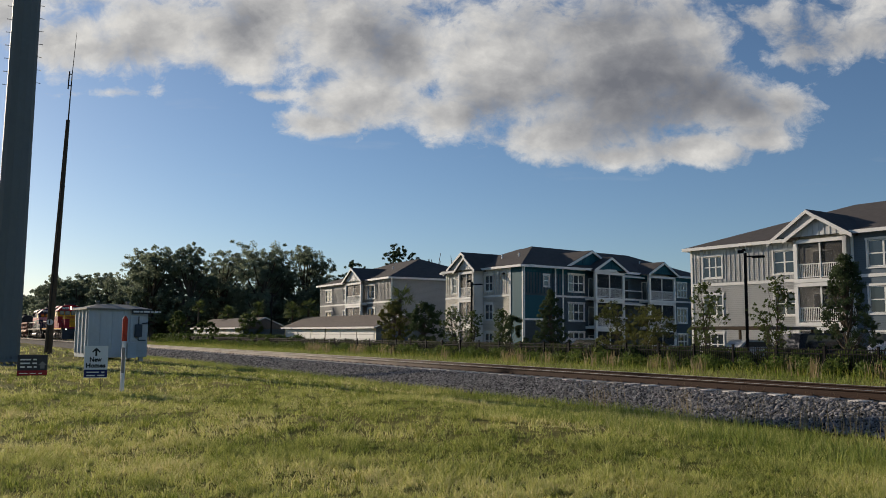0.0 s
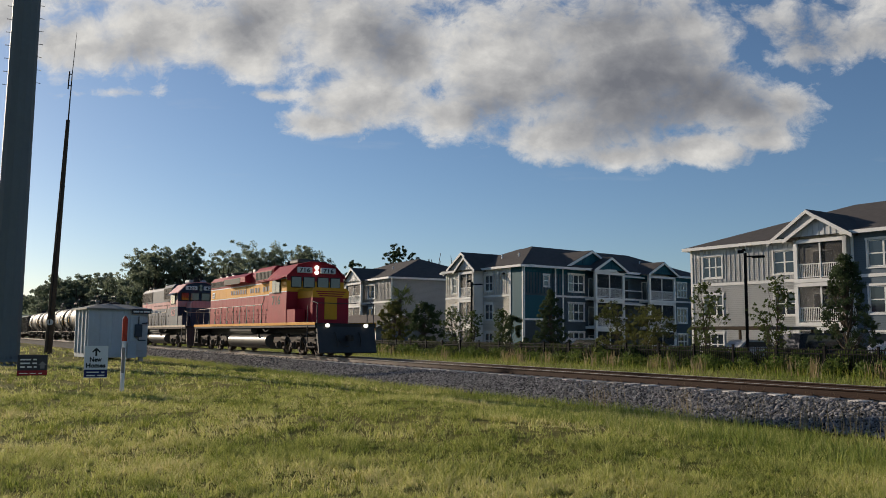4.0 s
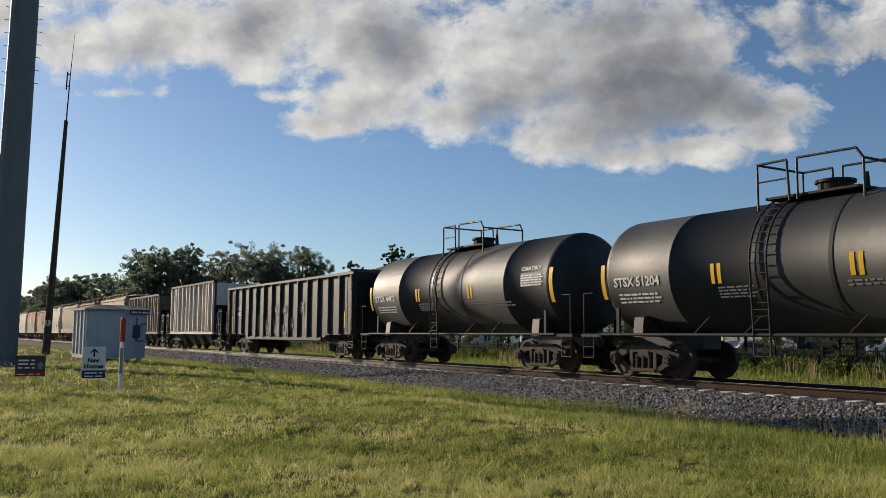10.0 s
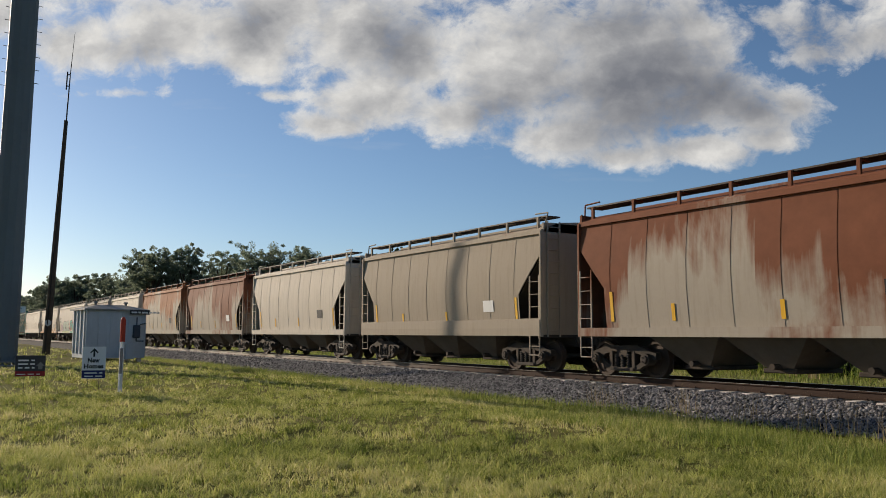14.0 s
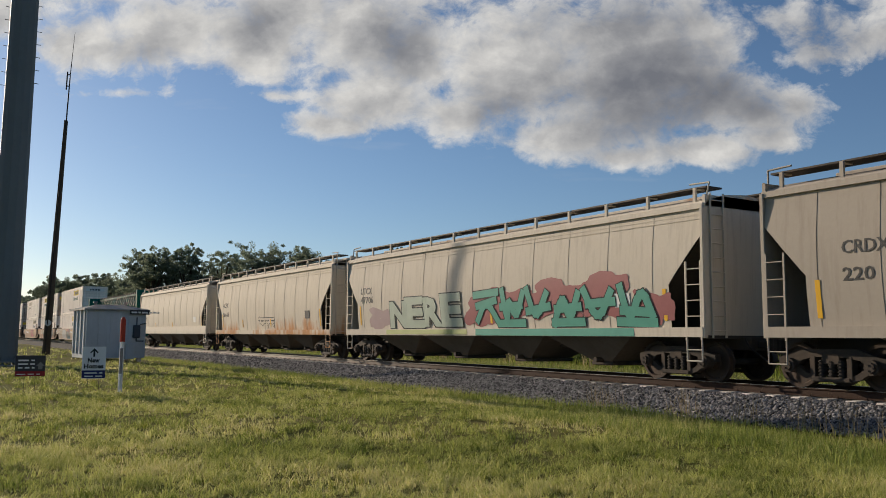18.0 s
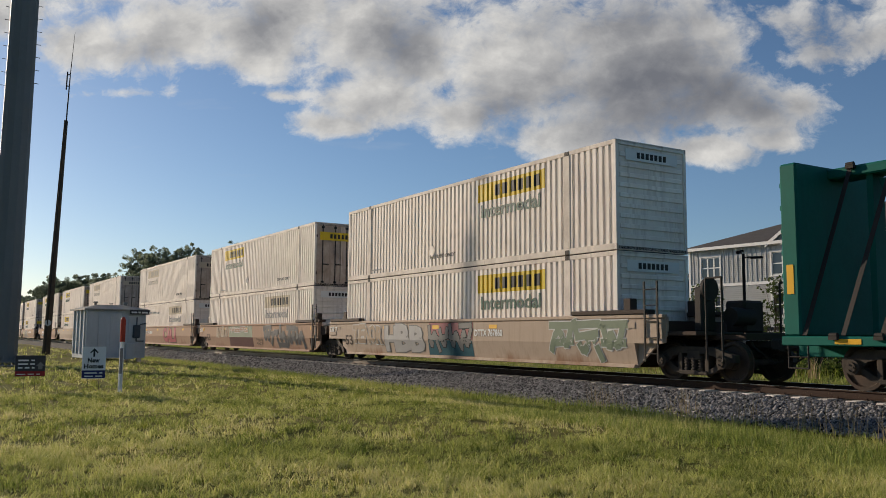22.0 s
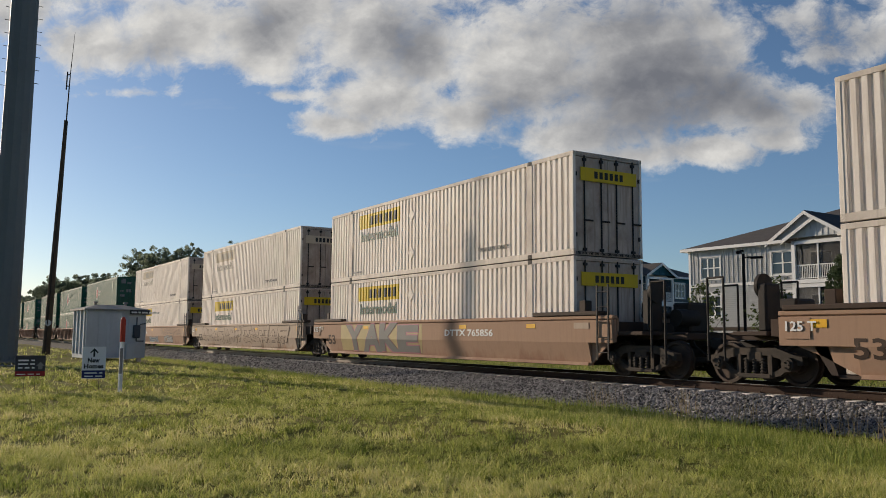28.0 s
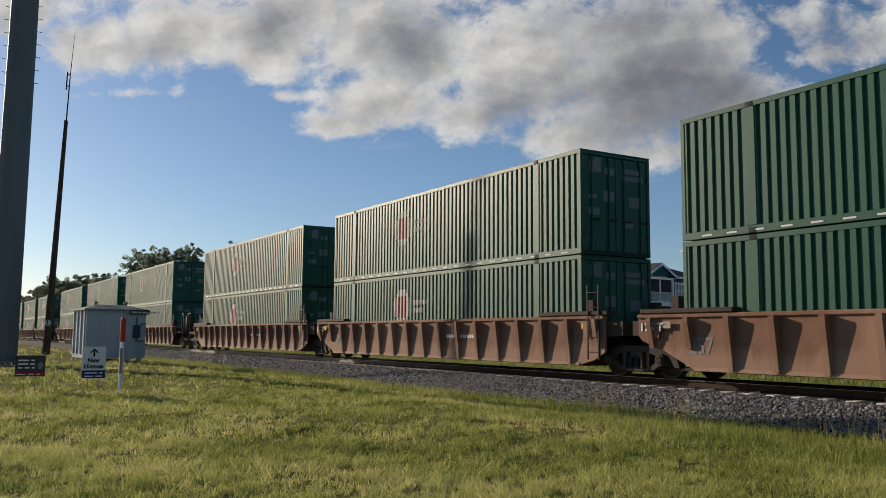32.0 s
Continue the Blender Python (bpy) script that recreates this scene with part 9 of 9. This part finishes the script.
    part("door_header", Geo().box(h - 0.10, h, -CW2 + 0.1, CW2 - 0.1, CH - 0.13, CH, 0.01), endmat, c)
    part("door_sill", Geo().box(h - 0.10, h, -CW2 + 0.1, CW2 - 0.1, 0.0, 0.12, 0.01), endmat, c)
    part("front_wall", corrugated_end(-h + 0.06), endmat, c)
    y = -CW2 - 0.002
    if style in ("bright", "faded", "mixed", "turned", "ghost"):
        yel = M_BANNER if style not in ("faded", "ghost") else M_FADED
        grn = {"faded": M_WORDGREY, "ghost": M_GREYLET}.get(style, M_WORDGREEN)
        u0 = 1.65 if turned else -5.35
        wy = -(CW2 - 0.012)
        part("banner", corrugated(u0, u0 + 3.45, 2.03, 2.60, wy, -1, lift=0.003), yel, c, "printed company banner")
        lt = Geo()
        for k in range(6):
            w = corrugated(u0 + 0.95 + k * 0.40, u0 + 1.21 + k * 0.40, 2.14, 2.49, wy, -1, lift=0.006)
            lt.add(w.v, w.f)
        part("company_mark", lt, M_DARKLET if style != "faded" else M_WORDGREY, c)
        lettering(c, "Intermodal", u0 + 0.2, wy - 0.008, 1.50, 3.05, 0.42, grn, "intermodal_lettering")
        if not turned:
            part("end_banner", Geo().box(h + 0.024, h + 0.030, -1.05, 1.05, 2.08, 2.46), yel, c)
            lt = Geo()
            for k in range(6):
                lt.box(h + 0.031, h + 0.036, -0.55 + k * 0.19, -0.43 + k * 0.19, 2.17, 2.37)
            part("end_mark", lt, M_DARKLET, c)
        for u, z in ((-1.0, 2.15), (-1.0, 0.75)) if style == "bright" else ((-1.2, 0.7),):
            g = Geo()
            g.slab([(u - 0.22, y - 0.004, z), (u, y - 0.004, z - 0.22), (u + 0.22, y - 0.004, z), (u, y - 0.004, z + 0.22)], 0.004)
            part("placard_holder", g, M_GREYLET if style == "mixed" else mat, c)
        lettering(c, "TOP LIFT ONLY", 3.4 if not turned else -1.4, y - 0.002, 0.42, 1.7, 0.13, M_DARKLET, "lift_lettering")
        bars(c, -h + 2.25, y - 0.002, 0.28, 0.8, 0.1, 1, M_GREYLET)
    else:
        u0, zc = -2.0, 1.72
        wy = -(CW2 - 0.012)
        g = Geo()
        for k in range(9):
            za, zb = zc - 0.64 + k / 7.0, zc - 0.64 + (k + 1) / 7.0
            hw = 0.60 * (1 - (abs((za + zb) / 2 - zc) / 0.72) ** 2.6)
            w = corrugated(u0 - hw, u0 + hw, za, zb, wy, -1, lift=0.003)
            g.add(w.v, w.f)
        part("emblem_disc", g, M_EMBLEM, c, "pale worn emblem with red bars")
        lt = Geo()
        for k in range(3):
            w = corrugated(u0 - 0.30 + k * 0.23, u0 - 0.16 + k * 0.23, zc - 0.4, zc + 0.4, wy, -1, lift=0.006)
            lt.add(w.v, w.f)
        part("emblem_bar", lt, M_SIGNRED, c)
        lt = Geo()
        for z, ww in ((zc + 0.06, 1.0), (zc - 0.22, 0.75)):
            for k in range(int(ww / 0.12)):
                w = corrugated(u0 + 0.78 + k * 0.13, u0 + 0.86 + k * 0.13, z, z + 0.17, wy, -1, lift=0.004)
                lt.add(w.v, w.f)
        part("company_mark", lt, M_EMBLEM, c)
        rf = Geo()
        for k in range(22):
            u = -h + 0.6 + k * 0.70
            rf.box(u, u + 0.28, y - 0.004, y, 0.05, 0.09)
        part("reflector_tape", rf, M_WHITE, c)
        for k, (yy, z, w, hh) in enumerate(((-0.95, 2.3, 0.42, 0.42), (-0.4, 2.25, 0.35, 0.2), (0.25, 2.35, 0.7, 0.14), (0.25, 2.15, 0.8, 0.14), (-1.0, 1.55, 0.3, 0.12), (-0.45, 1.5, 0.4, 0.3), (0.5, 1.4, 0.45, 0.3), (-1.0, 1.1, 0.4, 0.2), (0.3, 0.8, 0.35, 0.2))):
            part("door_label", Geo().box(h - 0.028, h - 0.022, yy, yy + w, z, z + hh), M_GREYLET, c)
    return c


def corrugated_end(x):
    pts = []
    yv = -CW2 + 0.1
    while yv < CW2 - 0.1:
        for d, q in ((0, 0), (0.08, 0), (0.12, 0.04), (0.2, 0.04), (0.24, 0)):
            pts.append((x - q, min(yv + d, CW2 - 0.1)))
        yv += 0.26
    return Geo().loft([[(a, b, 0.1) for a, b in pts], [(a, b, CH - 0.05) for a, b in pts]], False, False, 0, False)


M_WELL = rusted("well_car_brown", (0.37, 0.24, 0.165), (0.24, 0.14, 0.095), 0.36, 1.0, 0.3)
M_WELL2 = rusted("well_car_pale", (0.45, 0.355, 0.275), (0.24, 0.15, 0.10), 0.32, 1.0, 0.3)
M_WELLRIB = rusted("well_car_red_brown", (0.33, 0.205, 0.145), (0.19, 0.105, 0.07), 0.45, 0.2, 0.9)
M_WELLDARK = surface("well_car_dark", (0.06, 0.045, 0.037), 0.7, 0.0, (0.10, 0.06, 0.04), 0.5)


# what is sprayed and stencilled on each smooth-sided well car: kind, words or strokes, from, to, heights, paint, outline
WELL_ART = {
    0: (("word", "TENOR", -7.1, -4.5, 0.66, 1.40, "sand", "white"), ("word", "HBB", -4.3, -1.4, 0.38, 1.46, "silver", "ash"), ("field", 3, -1.1, 1.6, 0.36, 0.86, "petrol", "dark"), ("field", 5, -1.1, 1.6, 0.88, 1.44, "rosewood", "dark"), ("wild", 4, -1.1, 1.6, 0.5, 1.42, "ash", "dark"), ("mark", "DTTX 767860", 1.8, 3.3, 1.0, 1.22, "white", "white"), ("wild", 3, 5.6, 8.6, 0.42, 1.42, "sage", "white")),
    1: (("word", "ROIRO", -5.8, -3.7, 0.85, 1.40, "sand", "pale"), ("field", 1, -3.5, 0.4, 0.86, 1.44, "sage", "dark"), ("field", 2, -3.4, 0.5, 0.36, 0.86, "maroon", "dark"), ("ghost", 7, -3.4, -0.2, 1.12, 1.40, "white", "white"), ("ghost", 4, 1.1, 2.0, 0.5, 0.82, "dark", "dark"), ("wild", 5, 2.2, 7.6, 0.42, 1.42, "slate", "ash")),
    2: (("word", "OMGN", -7.4, -5.2, 0.72, 1.40, "sand", "pale"), ("mark", "DTTX 767860", -5.0, -2.2, 1.0, 1.22, "white", "white"), ("word", "CALI", 1.1, 4.5, 0.40, 1.45, "rouge", "dark")),
    3: (("wild", 6, -6.6, -2.8, 0.45, 1.42, "silver", "sage"), ("word", "KILO", -2.1, -0.2, 0.62, 1.42, "dusty", "white"), ("mark", "DTTX 724682", 1.8, 4.7, 0.98, 1.22, "white", "white"), ("ghost", 4, 5.0, 7.8, 0.42, 1.40, "white", "white")),
    4: (("ghost", 4, 0.5, 3.4, 0.5, 1.36, "sand", "sand"), ("wild", 3, 4.3, 7.8, 0.5, 1.38, "mauve", "white")),
    5: (("mark", "DTTX 724682", -5.2, -2.3, 1.02, 1.24, "white", "white"), ("word", "KIZZYMONICK", -5.3, -2.1, 0.58, 0.84, "white", "ash"), ("wild", 3, -2.1, 0.1, 0.42, 1.42, "pink", "rose"), ("word", "JOT", 1.1, 3.4, 0.42, 1.44, "blue", "pale")),
    6: (("field", 4, -6.5, 0.1, 0.40, 1.42, "straw", "dark"), ("word", "YAKE", -6.0, -0.2, 0.36, 1.46, "ash", "rose"), ("mark", "DTTX 765856", 1.7, 4.5, 1.0, 1.22, "white", "white")),
    7: (("ghost", 7, -7.0, 0.4, 0.42, 1.40, "sand", "umber"), ("ghost", 5, 0.6, 7.4, 0.40, 1.42, "sand", "umber")),
    8: (("word", "CIAN", -8.3, -5.6, 0.45, 1.36, "ash", "sand"), ("mark", "DTTX 765856", -5.0, -2.2, 1.02, 1.24, "white", "white"), ("ghost", 6, -5.3, -1.8, 0.44, 0.84, "ash", "ash"), ("wild", 5, -1.6, 1.1, 0.44, 0.84, "dusty", "white"), ("word", "ICEMS", 3.0, 5.3, 0.40, 0.84, "silver", "dark"), ("ghost", 6, 2.0, 7.5, 0.92, 1.40, "umber", "umber")),
}


def well_car(x, ribbed, first, last, mat, seed, number="53"):
    c = rolling("well_car", x, "rusty red-brown ribbed well car carrying two containers" if ribbed else "orange-brown smooth-sided well car with sprayed tags", "well car", "well cars of the train")
    P = 9.80
    A, B = -9.42, (P if first else 9.12)
    for s in (-1, 1):
        prof = [(A, 1.50), (B, 1.50), (B, 0.62 if not first else 1.05), (B - 0.45, 0.40 if not first else 0.72), (B - 1.0, 0.27), (A + 1.75, 0.27), (A + 0.9, 0.66), (A + 0.12, 0.92), (A, 1.05)]
        y = s * 1.40
        w0 = s * (1.40 if ribbed else 1.32)
        sd = part("side_wall", Geo().prism(prof, "y", w0 - 0.03, w0 + 0.03), mat, c)
        part("top_chord", Geo().box(A, B, y - 0.09, y + 0.09, 1.46, 1.56, 0.02), mat, sd)
        part("bottom_chord", Geo().prism([(s * 1.25, 0.26), (s * 1.46, 0.26), (s * 1.44, 0.34), (s * 1.25, 0.34)], "x", A + 1.75, B - 1.0), mat, sd)
        if ribbed:
            for k in range(17):
                u = A + 0.5 + k * (B - A - 0.75) / 16
                lo = 0.3 if A + 1.8 < u < B - 1.1 else 0.75
                part("rib", Geo().prism([(s * 1.42, lo), (s * 1.50, lo), (s * 1.62, 1.36), (s * 1.62, 1.47), (s * 1.42, 1.47)], "x", u - 0.07, u + 0.07), mat, sd)
        else:
            part("side_fold", Geo().prism([(s * 1.35, 0.88), (s * 1.49, 0.86), (s * 1.50, 1.44), (s * 1.35, 1.46)], "x", A + 0.02, B - 0.02), mat, sd)
            part("lower_fold", Geo().prism([(s * 1.35, 0.30), (s * 1.36, 0.30), (s * 1.49, 0.86), (s * 1.35, 0.86)], "x", A + 1.7, B - 0.95), mat, sd)
        for e in (-1, 1):
            part("walkway_box", Geo().box(min(e * (P - 3.3), e * (P - 0.5)), max(e * (P - 3.3), e * (P - 0.5)), s * 1.36 - 0.16, s * 1.36 + 0.16, 1.565, 1.68, 0.02), M_WELLDARK, c)
    part("well_floor", Geo().box(-P + 1.6, P - 1.6, -1.3, 1.3, 0.24, 0.31, 0.0), M_WELLDARK, c)
    for e in (-1, 1):
        part("end_bulkhead", Geo().prism([(e * (P - 1.6), 0.3), (e * (P - 1.45), 0.3), (e * (P - 1.0), 1.0), (e * (P - 0.1), 1.05), (e * (P - 0.1), 1.4), (e * (P - 1.2), 1.4)], "y", -1.35, 1.35), M_WELLDARK, c)
        part("data_plate", Geo().box((B - 0.75 if e > 0 else A + 0.15), (B - 0.15 if e > 0 else A + 0.75), -1.515, -1.505, 1.0, 1.42), mat, c)
        panel(c, "reflector_stripe", e * (P - 1.2) - 0.3, e * (P - 1.2) + 0.3, -1.506, 1.22, 1.38, M_YELLOW if seed % 3 else M_WELL2)
        outer = (e > 0 and first) or (e < 0 and last)
        tx = P + (0.55 if outer else 0.08)
        if outer or e < 0:
            truck(c, e * tx)
        if outer:
            part("end_platform", Geo().box(min(e * P, e * (P + 1.75)), max(e * P, e * (P + 1.75)), -0.7, 0.7, 0.95, 1.12, 0.02).box(min(e * P, e * (P + 0.9)), max(e * P, e * (P + 0.9)), -1.35, 1.35, 1.05, 1.15, 0.02), M_WELLDARK, c)
            part("end_railing", Geo().rod([(e * (P + 1.6), -1.3, 0.5), (e * (P + 1.6), -1.3, 2.35), (e * (P + 1.15), -1.3, 2.35), (e * (P + 1.15), -1.3, 0.5)], 0.028).rod([(e * (P + 1.6), 1.3, 0.5), (e * (P + 1.6), 1.3, 2.35), (e * (P + 1.15), 1.3, 2.35), (e * (P + 1.15), 1.3, 0.5)], 0.028).rod([(e * (P + 1.6), -1.3, 1.1), (e * (P + 1.6), 1.3, 1.1)], 0.03), M_STEEL, c)
            part("brake_wheel", Geo().cyl((e * (P + 0.6), -0.6, 2.15), (e * (P + 0.68), -0.6, 2.15), 0.28, 0.28, 16).box(e * (P + 0.5) - 0.12, e * (P + 0.5) + 0.12, -0.85, -0.35, 1.15, 2.2, 0.04), M_STEEL, c)
            part("brake_gear", Geo().box(e * (P + 0.7) - 0.3, e * (P + 0.7) + 0.3, 0.2, 0.9, 1.12, 1.9, 0.05).cyl((e * (P + 0.9), -0.2, 1.5), (e * (P + 0.9), 0.5, 1.5), 0.22, None, 12), M_STEEL, c)
            part("coupler", shared("coupler", coupler_geo, M_STEEL), M_STEEL, c, at=pose(e * (P + 1.75), 0, 0, 0, 0, 0 if e > 0 else 180))
        else:
            part("articulation", Geo().box(e * P - 0.35, e * P + 0.35, -0.5, 0.5, 0.75, 1.2, 0.05), M_WELLDARK, c)
        for q in (-1, 1):
            part("corner_guide", Geo().box(e * (CL / 2 + 0.3) - 0.13, e * (CL / 2 + 0.3) + 0.13, q * 1.15 - 0.12, q * 1.15 + 0.12, 1.56, 1.98, 0.02), M_WELLDARK, c)
    # access ladder at the +x end
    part("ladder", ladder_geo(0.42, 2.35, 0.42, 5), M_STEEL, c, at=pose(B - 0.32, -1.53, 0))
    if seed != 8:
        paint = M_GREYLET if ribbed else M_WELLDARK
        me = fit_words(number, 0.7, 0.4, paint, 0.002)
        me.transform(Matrix.Translation((-P + 2.0, 0, 0.62)))
        for v in me.vertices:
            v.co.y -= (1.366 + 0.13 * (v.co.z - 0.3) / 0.56 if v.co.z < 0.86 else 1.496) if not ribbed else 1.435
        part("number", me, paint, c)
    lettering(c, "125 T", A + 0.2, -1.53, 1.15, 0.7, 0.2, M_WHITE, "load_lettering")
    def fold(xx, zz):
        return -(1.36 + 0.13 * (zz - 0.3) / 0.56) if zz < 0.86 else -(1.49 + 0.01 * (zz - 0.86) / 0.58)
    for kind, what, x0, x1, z0, z1, fill, edge in WELL_ART.get(seed, ()):
        if kind == "word":
            mural(c, what, x0, x1, z0, z1, SPRAY[fill], SPRAY[edge], seed * 10 + len(what), lambda xx, zz: fold(xx, zz) + 0.012, 0.86)
        elif kind == "wild":
            graffiti(c, x0, x1, 0, z0, z1, SPRAY[fill], SPRAY[edge], what, seed * 7 + what, fold)
        elif kind == "ghost":
            graffiti(c, x0, x1, 0, z0, z1, mat, SPRAY[edge], what, seed * 7 + what, fold)
        elif kind == "field":
            g = Geo()
            rnd2 = random.Random(seed + what)
            zs = [z for z in (z0, 0.86, z1) if z0 <= z <= z1]
            n2 = 14
            wob = [rnd2.uniform(-0.12, 0.12) for _ in range(2 * len(zs))]
            g.loft([[(x0 + wob[q] + (x1 - x0 + wob[q + len(zs)] - wob[q]) * k / n2, fold(0, z) - 0.006, z) for k in range(n2 + 1)] for q, z in enumerate(zs)], False, False, 0, False)
            part("sprayed_ground", g, SPRAY[fill], c)
        elif kind == "mark":
            part("lettering", fit_words(what, x1 - x0, z1 - z0, M_WHITE, 0.002), M_WHITE, c, at=pose(x0, -1.502, z0))
    if not ribbed:
        for u in (-4.4, -0.8, 2.6, 6.2):
            panel(c, "reflector_stripe", u, u + 0.42, -1.501, 1.24, 1.36, M_YELLOW)
    else:
        bars(c, 1.4, -1.435, 0.95, 2.0, 0.2, 1, M_WHITE, seed=seed)
    return c


def build_intermodal():
    base = {"bright": container(M_CW, M_CWEND, "bright"), "faded": container(M_CW, M_CWEND, "faded"), "mixed": container(M_CW, M_CWEND, "mixed"), "turned": container(M_CW, M_CW, "turned"), "ghost": container(M_CW, M_CW, "ghost"), "green": container(M_CG, M_CG, "green")}
    for k, o in base.items():
        o["label"] = {"bright": "white corrugated 53-foot container with a yellow banner", "faded": "dirty white corrugated 53-foot container, its print faded", "mixed": "off-white corrugated 53-foot container with a yellow banner and dark doors", "turned": "white corrugated 53-foot container, ribbed front wall ahead", "ghost": "dirty white corrugated 53-foot container, dark faded print", "green": "dark green corrugated 53-foot container with a round emblem"}[k]
    heads = [-142.8, -206.5, -270.1, -333.6, -397.1, -460.6]
    looks = [("turned", "turned"), ("mixed", "ghost"), ("faded", "ghost"), ("faded", "bright"), ("bright", "bright"), ("mixed", "faded"), ("bright", "bright"), ("faded", "bright"), ("faded", "bright")]
    used = set()
    i = 0
    for b, head in enumerate(heads):
        ribbed = b >= 3
        for k in range(3):
            mid = head - 8.08 - 19.75 * k
            well_car(mid, ribbed, k == 0, k == 2, M_WELLRIB if ribbed else (M_WELL2 if i in (0, 4, 7) else M_WELL), i, "53" if not ribbed else "257")
            up, low = ("green", "green") if ribbed else looks[i % len(looks)]
            for look_key, z in ((low, 0.33), (up, 0.33 + CH + 0.03)):
                o = base[look_key]
                if look_key in used:
                    o = copy_thing(base[look_key], pose(0, 0, 0))
                used.add(look_key)
                loaded(o, mid, z)
            i += 1


# small surges of the train, in metres
SLACK = {13: 0.12, 14: -0.1, 17: -0.08, 18: 0.12, 19: -0.55, 20: -0.2, 23: -0.2, 24: -0.27, 25: -0.26, 28: -0.35, 29: -0.25, 30: -0.22, 31: 0.08, 32: 0.28}


def run(t):
    """How far the train has come at t seconds."""
    u = t - 16
    return 21.062 * u + 0.18346 * u * u / 16 - 0.28106 * u ** 3 / 256 + SLACK.get(t, 0.0)


def motions():
    for ob, x, *z in TRAIN:
        h = z[0] if z else 0.0
        walk(ob, [(t, pose(x + run(t), TRACK_Y, h)) for t in (0, 4, 8, 12, 13, 14, 16, 17, 18, 19, 20, 21, 22, 23, 24, 25, 27, 28, 29, 30, 31, 32)])
    for ob, a, b in DRIFT:
        walk(ob, [(0, a), (16, a.lerp(b, 0.5)), (32, b)])


build_ground()
build_track()
build_sky()
build_poles()
build_shed()
build_signs()
build_houses()
build_lot()
build_trees()
build_locomotives()
build_first_cars()
build_open_cars()
build_hoppers()
centre_beam(-126.3, 11.6)
build_intermodal()
build_fence()
build_grass()
motions()
